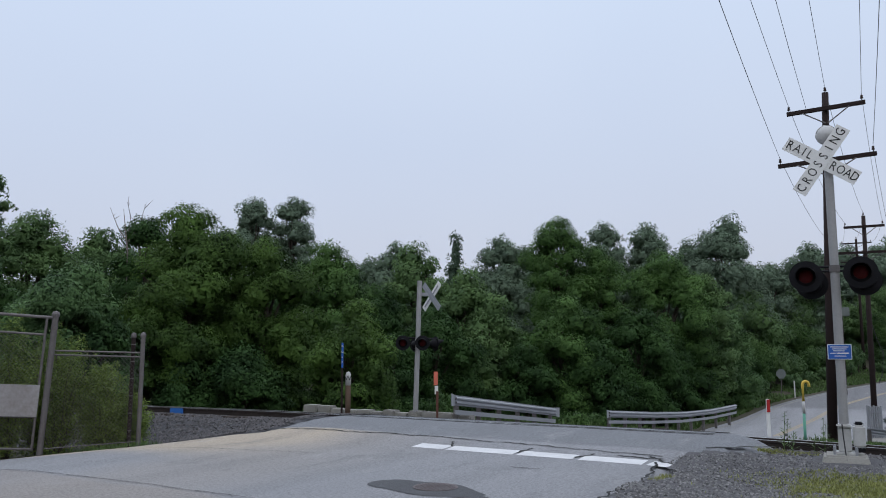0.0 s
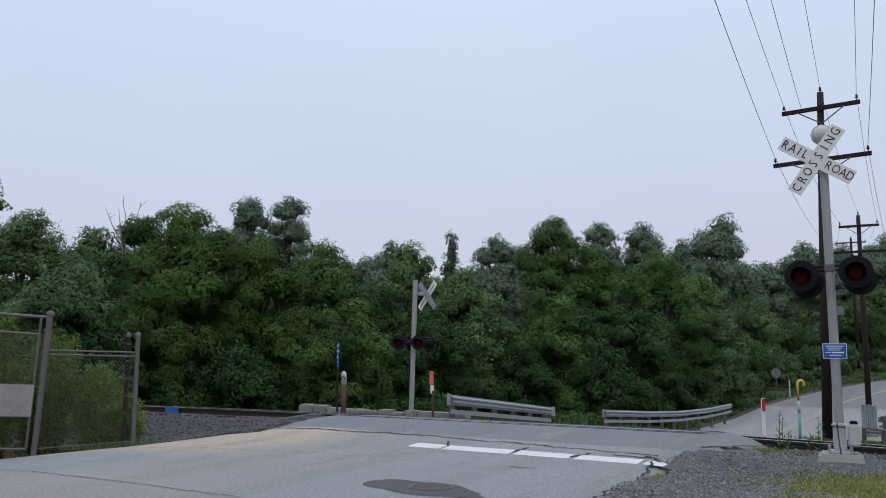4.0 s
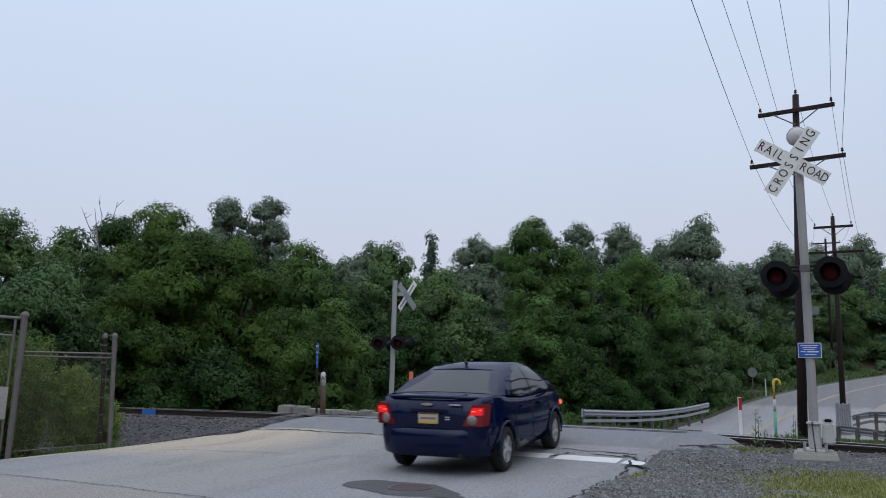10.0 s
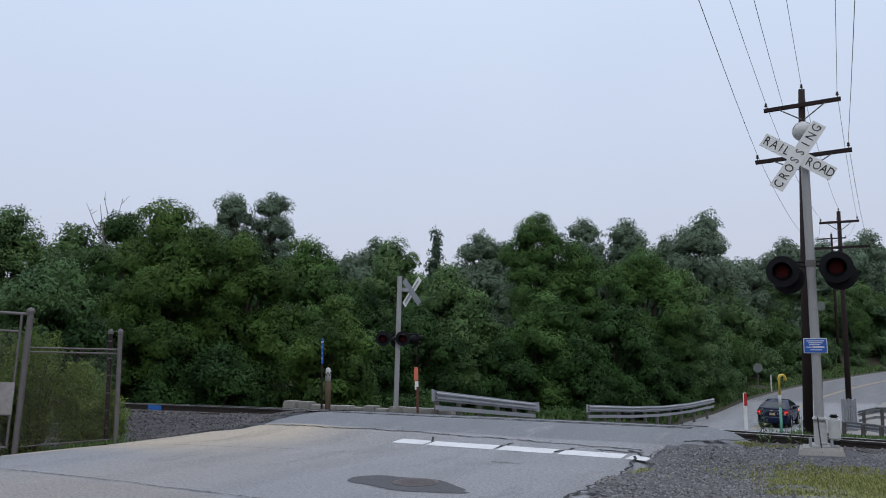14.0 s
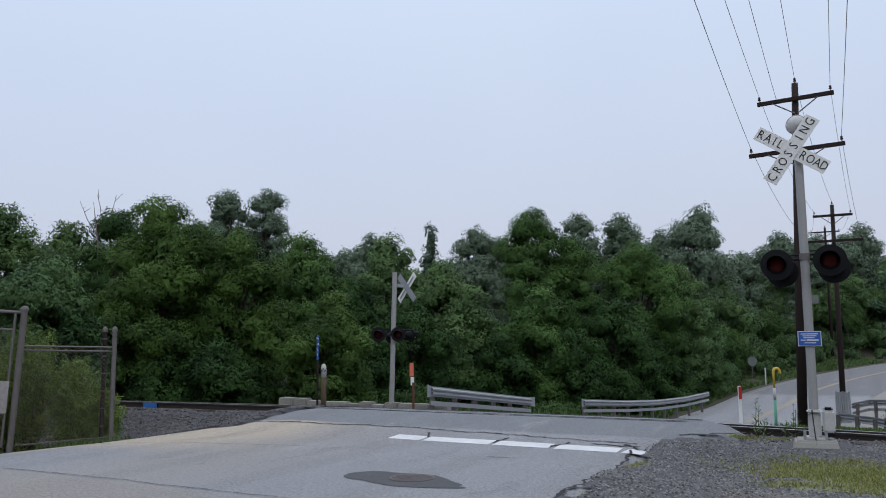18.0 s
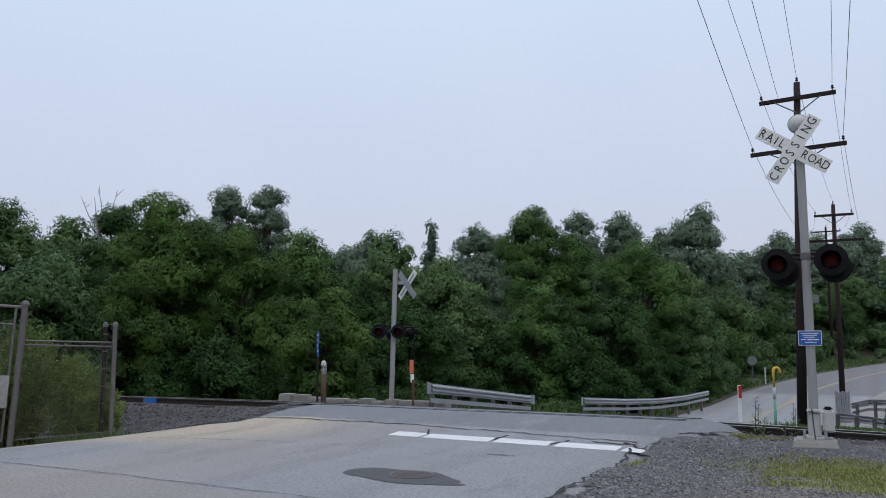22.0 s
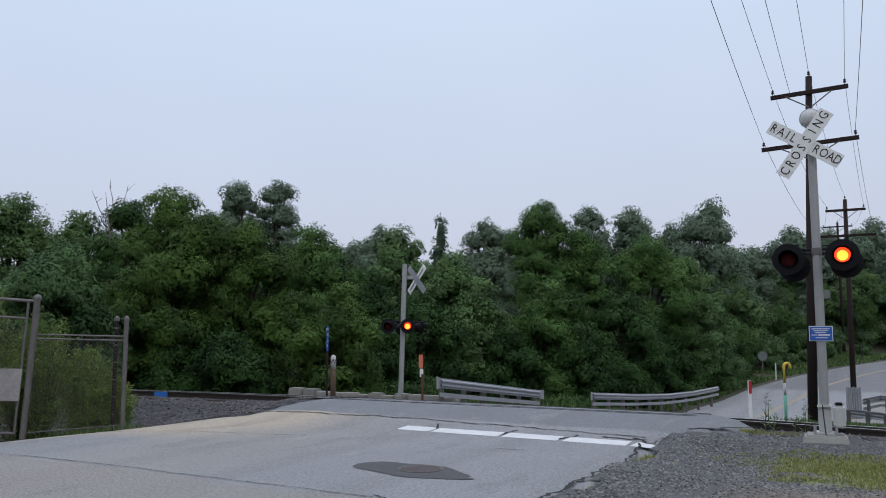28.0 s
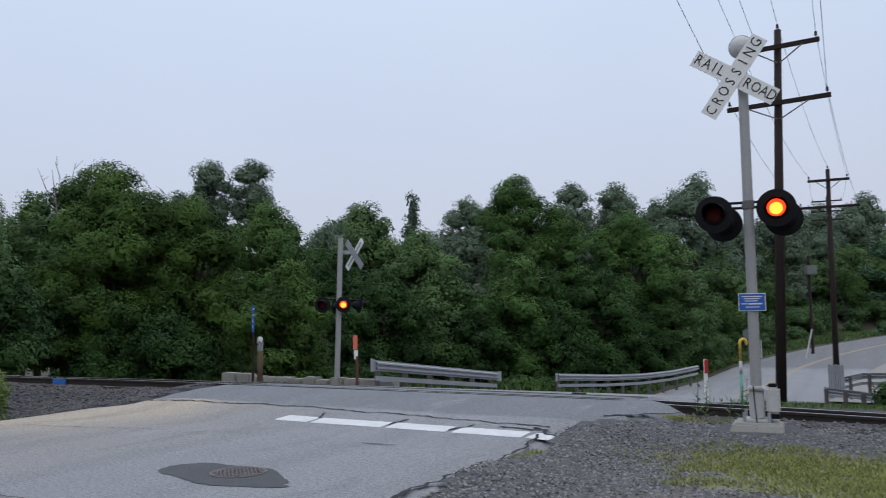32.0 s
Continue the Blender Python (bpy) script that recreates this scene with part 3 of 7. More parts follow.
        ring.append(bm.verts.new((v, u, road_z(u) + 0.026)))
    bm.faces.new(ring)
    part("manhole_patch", bm, ASPHALT_PATCH, road, "dark tarred patch round the manhole")
    iron = material("cast_iron", (0.16, 0.15, 0.15), 0.6, 0.3, dark=(0.09, 0.06, 0.06), scale=6, fine=60, bump=0.3)
    bm = bmesh.new()
    z0 = road_z(8.95) + 0.026
    lathe(bm, [(0.29, 0), (0.29, 0.008), (0.265, 0.008), (0.26, 0.004), (0.0, 0.004)], 36, Matrix.Translation((-5.22, 8.97, z0)))
    cover = part("manhole_cover", bm, iron, road, "cast iron manhole cover with a raised grid")
    for k in range(-4, 5):
        half = math.sqrt(0.25 ** 2 - (k * 0.055) ** 2)
        for turn in (0, 1):
            bm = bmesh.new()
            c = (-5.22 + (0 if turn else k * 0.055), 8.97 + (k * 0.055 if turn else 0), z0 + 0.005)
            box(bm, c, (2 * half, 0.024, 0.005) if turn else (0.024, 2 * half, 0.005))
            part("cover_rib", bm, iron, cover)


# ---- railway track ----
def build_track():
    def rail_z(v):
        return 0.135 - 0.0011 * min(144.0, (v + 9.5) ** 2) if v > -9.5 else 0.135 - 0.0006 * min(120.0, (v + 9.5) ** 2)
    sec = [(-0.07, -0.17), (0.07, -0.17), (0.07, -0.155), (0.012, -0.14), (0.012, -0.045), (0.036, -0.035), (0.036, -0.002), (-0.036, -0.002), (-0.036, -0.035), (-0.012, -0.045), (-0.012, -0.14), (-0.07, -0.155)]
    track = thing("railway_track", PLAN.copy(), "single railway track on timber ties in dark stone ballast", "railway track", kind="structure")
    vs = list(np.arange(-90, -30, 6.0)) + list(np.arange(-30, 14, 1.0)) + list(np.arange(14, 70, 6.0))
    for off in (0.0, 1.505):
        path = [(v, RAIL_U + off, rail_z(v) - 0.075 * off) for v in vs]
        bm = bmesh.new()
        extrude_along(bm, sec, path)
        rail = part("rail", bm, STEEL_WORN, track, "rusty steel rail")
        bm = bmesh.new()
        extrude_along(bm, [(-0.030, 0.0), (0.030, 0.0), (0.030, 0.004), (-0.030, 0.004)], path)
        part("rail_head", bm, STEEL_BRIGHT, rail, "polished running surface")
        for v in (-21.2, 3.1, 8.6):
            bm = bmesh.new()
            box(bm, (v, RAIL_U + off - 0.035, rail_z(v) - 0.075 * off - 0.09), (0.9, 0.02, 0.09), bevel=0.004)
            part("joint_bar", bm, STEEL_WORN, rail)
    tie_bm = bmesh.new()
    box(tie_bm, (0, 0, 0), (0.23, 2.6, 0.18), bevel=0.012)
    tie_me = link_mesh("tie", tie_bm, TIE_WOOD)
    r = random.Random(9)
    v = -48.0
    while v < 26:
        if not -12.9 < v < -2.2:
            t = new("tie", tie_me)
            t.parent = track
            t.matrix_basis = pose(v + r.uniform(-0.03, 0.03), RAIL_U + 0.75 + r.uniform(-0.05, 0.05), rail_z(v) - 0.262 - 0.055 + r.uniform(-0.01, 0.01), -4.3, 0, r.uniform(-2, 2))
        v += 0.53
    # flangeway gaps and rubber seals where the road crosses
    for off in (-0.09, 0.09, 1.415, 1.595):
        pts = [(v, RAIL_U + off) for v in np.arange(-12.6, -2.7, 0.5)]
        bm = bmesh.new()
        extrude_along(bm, [(-0.025, 0), (0.025, 0), (0.025, 0.010), (-0.025, 0.010)], [(v, u, road_z(u) + 0.016) for v, u in pts])
        part("flangeway_seal", bm, RUBBER, track)
    # blue painted mark on the rail
    bm = bmesh.new()
    box(bm, (-17.40, RAIL_U - 0.045, rail_z(-18.7) - 0.08), (0.5, 0.03, 0.16), bevel=0.006)
    box(bm, (-17.40, RAIL_U - 0.16, rail_z(-18.7) - 0.165), (0.52, 0.22, 0.012))
    part("blue_mark", bm, BLUE_TAG, track, "bright blue painted patch on the rail")
    bm = bmesh.new()
    tube(bm, [(-4.9, RAIL_U + 2.6, road_z(18.3) + 0.03), (-4.6, RAIL_U + 2.6, road_z(18.3) + 0.03)], 0.02)
    part("spike_plate", bm, STEEL_WORN, track)


def scatter_stones(name, places, size, mat, label, category="gravel", seed=1):
    """Loose stones: small uneven lumps, all in one mesh."""
    g = np.random.default_rng(seed)
    base = np.array([(1, 0, -0.25), (-1, 0, -0.25), (0, 1, -0.25), (0, -1, -0.25), (0, 0, 0.9)], np.float32)
    tri = np.array([(0, 2, 4), (2, 1, 4), (1, 3, 4), (3, 0, 4)], np.int32)
    p = np.asarray(places, np.float32)
    n = len(p)
    s = size * g.uniform(0.45, 1.35, (n, 1, 1)) * g.uniform(0.6, 1.2, (n, 5, 1))
    a = g.uniform(0, 2 * np.pi, n)
    t = g.uniform(-0.6, 0.6, n)
    rz = np.stack([np.stack([np.cos(a), -np.sin(a), 0 * a], -1), np.stack([np.sin(a), np.cos(a), 0 * a], -1), np.stack([0 * a, 0 * a, 1 + 0 * a], -1)], 1)
    rx = np.stack([np.stack([1 + 0 * a, 0 * a, 0 * a], -1), np.stack([0 * a, np.cos(t), -np.sin(t)], -1), np.stack([0 * a, np.sin(t), np.cos(t)], -1)], 1)
    q = (base[None] * s * np.array([1, 1, 0.65])) @ np.swapaxes(rz @ rx, 1, 2)
    verts = (q + p[:, None]).reshape(-1, 3)
    faces = (tri[None] + 5 * np.arange(n)[:, None, None]).reshape(-1, 3)
    ob = new(name, quads(name, verts, faces, mat))
    ob.matrix_basis = PLAN
    return tagged(ob, label, category, kind="stuff")


def shoulder_material():
    """Crushed stone, dusty and brown away from the tracks, mossy where the grass grows."""
    m = material("gravel_shoulder", (0.11, 0.108, 0.114), 0.9, dark=(0.0482, 0.0482, 0.0523), scale=2.5, fine=38, bump=1.0, amount=1.0)
    nt, link = m.node_tree, m.node_tree.links.new
    bsdf = nt.nodes["Principled BSDF"]
    src = bsdf.inputs["Base Color"].links[0].from_socket
    co, sep = nt.nodes.new("ShaderNodeTexCoord"), nt.nodes.new("ShaderNodeSeparateXYZ")
    wob = nt.nodes.new("ShaderNodeTexNoise")
    wob.inputs["Scale"].default_value, wob.inputs["Detail"].default_value = 0.9, 6
    link(co.outputs["Object"], sep.inputs[0])
    link(co.outputs["Object"], wob.inputs["Vector"])

    def step(socket, k, wobble, shift, a, b):
        """Soft step over a coordinate, its edge broken up by noise."""
        n1, n2, r = nt.nodes.new("ShaderNodeMath"), nt.nodes.new("ShaderNodeMath"), nt.nodes.new("ShaderNodeMapRange")
        n1.operation, n1.inputs[1].default_value, n1.inputs[2].default_value = "MULTIPLY_ADD", wobble, -wobble / 2 + shift
        link(wob.outputs[0], n1.inputs[0])
        n2.operation, n2.inputs[1].default_value = "MULTIPLY_ADD", k
        link(socket, n2.inputs[0])
        link(n1.outputs[0], n2.inputs[2])
        r.interpolation_type = "SMOOTHSTEP"
        r.inputs[1].default_value, r.inputs[2].default_value = a, b
        link(n2.outputs[0], r.inputs[0])
        return r.outputs[0]

    def times(a, b):
        n = nt.nodes.new("ShaderNodeMath")
        n.operation = "MULTIPLY"
        link(a, n.inputs[0])
        link(b, n.inputs[1])
        return n.outputs[0]

    def blend(fac, col, base):
        n = nt.nodes.new("ShaderNodeMixRGB")
        link(fac, n.inputs[0])
        link(base, n.inputs[1])
        n.inputs[2].default_value = (*col, 1)
        return n.outputs[0]
    v, u = sep.outputs[0], sep.outputs[1]
    dust = times(step(u, 1.0, 2.4, 0.0, 10.6, 8.8), step(v, 1.0, 1.6, 0.0, -2.2, -0.4))
    col = blend(dust, (0.206, 0.172, 0.141), src)
    moss = times(times(step(u, 1.0, 1.6, 0.0, 10.3, 10.9), step(u, 1.0, 1.6, 0.0, 12.9, 12.2)), step(v, 1.0, 2.0, 0.0, -1.5, -0.3))
    col = blend(moss, (0.19, 0.2, 0.085), col)
    link(col, bsdf.inputs["Base Color"])
    return m


def build_gravel():
    def sheet(name, v0, v1, u0, u1, mat, label, step=0.5, lift=0.0, keep=None, dive=False):
        """dive: the sheet goes under the asphalt along its left edge."""
        vs, us = np.arange(v0, v1 + step / 2, step), np.arange(u0, u1 + step / 2, step)
        verts = [(v, u, ground_z(v, u) + lift + 0.03 * noise.noise(Vector((v * 0.9, u * 0.9, 3)))
                  - (0.25 * soft_step(-0.02, 0.35, v - road_left(u)) if dive else 0.0)) for u in us for v in vs]
        k = len(vs)
        faces = [(j * k + i, j * k + i + 1, (j + 1) * k + i + 1, (j + 1) * k + i) for j in range(len(us) - 1) for i in range(k - 1)
                 if keep is None or keep(vs[i], us[j])]
        ob = new(name, quads(name, verts, faces, mat, True))
        ob.matrix_basis = PLAN
        return tagged(ob, label, "gravel", kind="structure")

    sheet("gravel_shoulder", -3.3, 9.5, -3.0, 15.4, shoulder_material(), "dark grey crushed stone shoulder beside the road", 0.2, 0.035,
          lambda a, b: a > -3.15 + 0.1 * math.sin(b * 2.3) + 1.25 * soft_step(13.2, 14.6, b))
    sheet("ballast_bed", -60.0, -12.0, RAIL_U - 3.4, RAIL_U + 4.2, GRAVEL, "dark stone ballast under the track", 0.25, 0.02, lambda a, b: a - 0.35 < road_left(b), True)
    sheet("ballast_bed", -2.4, 40.0, RAIL_U - 0.4, RAIL_U + 3.6, GRAVEL, "dark stone ballast under the track", 0.6, 0.035, lambda a, b: a > -2.0)
    g = np.random.default_rng(4)
    n = 62000
    v, u = g.uniform(-3.2, 6.5, n), 5.6 + 9.7 * g.random(n) ** 1.25
    clump = np.array([noise.noise(Vector((a * 0.8, b * 0.8, 9))) for a, b in zip(v, u)])
    ok = (v > -3.05 + 0.15 * np.sin(u * 2.3) + 1.25 * np.clip((u - 13.2) / 1.4, 0, 1)) & ((np.hypot(v + 0.78, u - 13.93) > 0.5))
    ok &= ~((u - 0.12 * (v + 1.3) < 12.5) & (u - 0.12 * (v + 1.3) > 10.4) & (v > -0.9) & (g.random(n) < 0.70))
    pts = [(a, b, gravel_z(a, b) + 0.004 + 0.006 * c) for a, b, c in zip(v[ok], u[ok], clump[ok])]
    dice = g.random(len(pts))
    dusty = [soft_step(10.3, 8.9, p[1] - 0.16 * (p[0] + 2) + 0.6 * noise.noise(Vector((p[0], p[1], 7)))) * soft_step(-2.4, -0.6, p[0]) > 0.85 * d + 0.05 for p, d in zip(pts, dice)]
    scatter_stones("gravel_stones", [p for p, k in zip(pts, dusty) if not k], 0.021, STONE, "loose grey crushed stones on the shoulder", seed=2)
    scatter_stones("gravel_stones", [p for p, k in zip(pts, dusty) if k], 0.018, STONE_TAN, "fine dusty brown stones trodden into the dirt", seed=6)
    n = 22000
    v, u = g.uniform(-26, -12.0, n), g.uniform(RAIL_U - 3.3, RAIL_U + 2.6, n)
    ok = (np.abs(u - RAIL_U) > 0.08) & (v < np.array([road_left(b) for b in u]) + 0.06 * np.sin(u * 9))
    pts = [(a, b, ground_z(a, b) + 0.04 + 0.03 * noise.noise(Vector((a * 0.9, b * 0.9, 3)))) for a, b in zip(v[ok], u[ok])]
    scatter_stones("ballast_stones", pts, 0.038, BALLAST, "loose grey and brown ballast stones along the track", "ballast", seed=3)
    n = 6000
    v, u = g.uniform(-2.0, 14, n), g.uniform(RAIL_U - 1.6, RAIL_U + 2.6, n)
    ok = (np.abs(u - RAIL_U) > 0.08) & (np.hypot(v + 0.78, u - 13.93) > 0.55)
    pts = [(a, b, gravel_z(a, b) + 0.01) for a, b in zip(v[ok], u[ok])]
    scatter_stones("ballast_stones", pts, 0.05, BALLAST, "loose grey and brown ballast stones along the track", "ballast", seed=5)


def build_grass():
    def blades(name, pts, hgt, wid, mat, label, seed):
        g = np.random.default_rng(seed)
        p = np.asarray(pts, np.float32)
        n = len(p)
        a, lean = g.uniform(0, 2 * np.pi, n), g.uniform(0.1, 0.7, n)
        h = hgt * g.uniform(0.4, 1.2, n)
        side = np.stack([np.cos(a), np.sin(a), 0 * a], -1) * (wid * g.uniform(0.6, 1.3, n))[:, None]
        ax = a + np.pi / 2 + g.uniform(-0.6, 0.6, n)
        tip = np.stack([np.cos(ax) * lean * h, np.sin(ax) * lean * h, h], -1)
        verts = np.stack([p - side, p + side, p + tip * 0.55 + side * 0.6, p + tip], 1).reshape(-1, 3)
        faces = np.arange(4 * n, dtype=np.int32).reshape(-1, 4)
        ob = new(name, quads(name, verts, faces, mat))
        ob.matrix_basis = PLAN
        return tagged(ob, label, "grass", kind="stuff")

    g = np.random.default_rng(8)

    def patch(n, v0, v1, u0, u1, thr, sc=0.7, z=3.0, slope=0.0):
        v, u = g.uniform(v0, v1, n), g.uniform(u0, u1, n)
        u = u + slope * (v - v0)

        def dense(a, b, k):
            rim = min(a - v0, 1.2) * 0.35 - abs(b - slope * (a - v0) - (u0 + u1) / 2) / (u1 - u0) * 0.95 + 0.08
            return 0.8 * noise.noise(Vector((a * sc, b * sc, z))) + 0.5 * noise.noise(Vector((a * 2.3, b * 2.3, z + 4))) + 0.3 * noise.noise(Vector((a * 7.0, b * 7.0, z))) + rim + 0.35 * k > thr
        return [(a, b, gravel_z(a, b) - 0.004) for a, b, k in zip(v, u, g.uniform(-1, 1, n)) if dense(a, b, k)]

    near = patch(88000, -1.3, 10.0, 10.2, 13.0, 0.06, slope=0.12) + patch(9000, -2.6, 1.0, 10.4, 13.4, 0.35) + patch(5000, -2.3, -1.2, 14.2, 15.4, -0.1)
    blades("short_grass", near, 0.042, 0.009, GRASS, "short yellowish grass patch in the gravel", 1)
    edge = [(-3.02 + 0.1 * math.sin(u * 2.3) + g.uniform(-0.09, 0.09), u, -0.08) for u in g.uniform(7.0, 11.6, 2600) if noise.noise(Vector((0, u * 1.1, 5))) > 0.05]
    blades("verge_grass", edge, 0.06, 0.006, GRASS, "thin grass along the broken road edge", 2)
    far = patch(7000, -2.4, 9.0, 19.4, 34.0, 0.05, 0.4)
    blades("verge_grass", far, 0.11, 0.012, WEED, "rough green verge past the tracks", 3)
    fence = patch(1600, -18.0, -14.2, 10.9, 12.6, 0.05, 0.8)
    blades("verge_grass", fence, 0.09, 0.010, WEED, "weeds at the foot of the fence", 4)
    bank = [(r + bend(u), u) for r, u in zip(g.uniform(-24, -12.4, 36000), g.uniform(40, 96, 36000))]
    bank = [(a, b, ground_z(a, b)) for a, b in bank if noise.noise(Vector((a * 0.25, b * 0.25, 1))) > -0.28]
    blades("bank_grass", bank, 0.26, 0.07, WEED, "grassy bank rising beside the far road", 5)
    mid = [(a, b, ground_z(a, b)) for a, b in zip(g.uniform(-22, -12.1, 9000), g.uniform(24, 46, 9000))]
    blades("bank_grass", mid, 0.35, 0.035, WEED, "rough grass below the trees behind the guardrail", 6)


# ---- woods ----
def leaf_mesh(name, mat, P, N, T, S, parent, width=0.36, shade=None):
    """Leaves from arrays: place, facing, direction and size of each; shade: the tuft's own normal, which softens them."""
    N = N / (np.linalg.norm(N, axis=1, keepdims=True) + 1e-6)
    t = T - N * (T * N).sum(1, keepdims=True)
    t /= np.linalg.norm(t, axis=1, keepdims=True) + 1e-6
    b = np.cross(N, t)
    L, Wd = (S * 0.70)[:, None], (S * width)[:, None]
    verts = np.stack([P - t * L * 0.6 - b * Wd, P + t * L, P - t * L * 0.6 + b * Wd], 1).reshape(-1, 3)
    faces = np.arange(len(verts), dtype=np.int32).reshape(-1, 3)
    me = quads(name, verts, faces, mat, shade is not None)
    if shade is not None:
        soft = 0.50 * shade / (np.linalg.norm(shade, axis=1, keepdims=True) + 1e-6) + 0.50 * N
        soft /= np.linalg.norm(soft, axis=1, keepdims=True) + 1e-6
        me.normals_split_custom_set_from_vertices(np.repeat(soft, 3, axis=0).astype(np.float32))
    ob = new(name, me)
    ob.parent = parent
    return ob


def unit_vectors(g, n):
    d = g.normal(size=(n, 3))
    return d / np.linalg.norm(d, axis=1, keepdims=True)


def leaf_cloud(name, mat, lobes, size, cover, seed, droop=0.5, clump=1.0, parent=None, core=0.30):
    """A crown: puffs of leaves packed over the lobes (x, y, z, rx, ry, rz), large shaded leaves inside."""
    g = np.random.default_rng(seed)
    P, N, S, T, Q = [], [], [], [], []
    for cx, cy, cz, rx, ry, rz in lobes:
        c, rad = np.array([cx, cy, cz]), np.array([rx, ry, rz])
        area = 4 * np.pi * ((rx * ry) ** 1.6 / 3 + (rx * rz) ** 1.6 / 3 + (ry * rz) ** 1.6 / 3) ** (1 / 1.6)
        puff = min(clump, 0.9 * min(rx, ry))
        k = max(6, int(area / (puff ** 2 * 1.25)))
        d = unit_vectors(g, k)
        d[:, 2] = np.where(d[:, 2] < -0.45, -d[:, 2], d[:, 2])
        cen = c + d * rad * g.uniform(0.70, 1.08, (k, 1))
        R = puff * g.uniform(0.40, 0.95, k)
        m = np.maximum(8, (cover * 4.4 * R ** 2 / (size ** 2)).astype(int))
        idx = np.repeat(np.arange(k), m)
        n = len(idx)
        axis = d * 0.75 + np.array([0, 0, 0.55])
        axis /= np.linalg.norm(axis, axis=1, keepdims=True)
        axis, r, q = axis[idx], R[idx], cen[idx]
        w = unit_vectors(g, n)
        dot = (w * axis).sum(1)
        w = np.where((dot < -0.2)[:, None], w - 2 * dot[:, None] * axis, w)
        az = np.arctan2(w[:, 1], w[:, 0])
        lump = 1 + 0.16 * np.sin(3 * az + 11 * q[:, 0]) * (1 - w[:, 2] ** 2) + 0.10 * np.sin(7 * w[:, 2] + 5 * az + q[:, 1])
        depth = 1 - np.abs(g.normal(0, 0.12, n)) + np.where(g.random(n) < 0.16, g.uniform(0, 0.40, n), 0)
        off = w * (r * lump * depth)[:, None]
        off[:, 2] = off[:, 2] * 0.82 - droop * 0.30 * r * (1 - w[:, 2] ** 2)
        P.append(q + off)
        N.append(w * 0.7 + axis * 0.35 + g.normal(0, 0.32, (n, 3)))
        Q.append(w * 0.9 + d[idx] * 0.35 + np.array([0, 0, 0.15]))
        T.append(w * np.array([1, 1, 0.2]) + np.array([0, 0, -0.5 * droop]) + g.normal(0, 0.5, (n, 3)))
        S.append(size * g.uniform(0.6, 1.35, n))
        big = min(core, 0.5 * min(rx, ry))
        ki = int(0.75 * area / (0.4 * big ** 2))
        d = unit_vectors(g, ki)
        P.append(c + d * rad * g.uniform(0.45, 0.78, (ki, 1)))
        N.append(d * 0.9 + g.normal(0, 0.35, (ki, 3)))
        Q.append(d)
        T.append(g.normal(size=(ki, 3)))
        S.append(big * g.uniform(0.8, 1.3, ki))
    return leaf_mesh(name, mat, np.concatenate(P), np.concatenate(N), np.concatenate(T), np.concatenate(S), parent, shade=np.concatenate(Q))


def bough_leaves(name, mat, H, rad, seed, parent):
    """Conifer boughs: sweeping branches at uneven heights, their tips turned up, set with short needle tufts."""
    g = np.random.default_rng(seed)
    P, N, T, S, Q = [], [], [], [], []
    for j in range(270):
        f = (j + g.random()) / 270
        reach = rad * (1 - f) ** 0.70 * (0.62 + 0.38 * min(1.0, f / 0.22)) + 0.12
        a, ln = g.uniform(0, 2 * np.pi), reach * g.uniform(0.45, 1.12)
        out, side = np.array([np.cos(a), np.sin(a), 0]), np.array([-np.sin(a), np.cos(a), 0])
        z0 = H * (0.24 + 0.75 * f)
        n = int(110 + 165 * ln)
        q = np.sqrt(g.random(n))
        wide = ln * 0.30 * (1 - q) ** 0.5 + 0.08
        sw = g.uniform(-1, 1, n) * wide
        z = z0 - 0.50 * ln * q * (1 - f) + 0.48 * ln * q ** 2.4 * (0.45 + 0.55 * f) + g.normal(0, 0.06, n) - 0.15 * np.abs(sw)
        P.append(out * (q * ln)[:, None] + side * sw[:, None] + np.stack([0 * z, 0 * z, z], 1))
        N.append(np.array([0, 0, 0.8]) + g.normal(0, 0.6, (n, 3)))
        Q.append(np.array([0, 0, 0.8]) + out * 0.5 + g.normal(0, 0.2, (n, 3)))
        T.append(out + side * (0.9 * np.sign(sw))[:, None] + np.array([0, 0, 0.35]) + g.normal(0, 0.4, (n, 3)))
        S.append(g.uniform(0.10, 0.20, n))
    return leaf_mesh(name, mat, np.concatenate(P), np.concatenate(N), np.concatenate(T), np.concatenate(S), parent, 0.22, np.concatenate(Q))


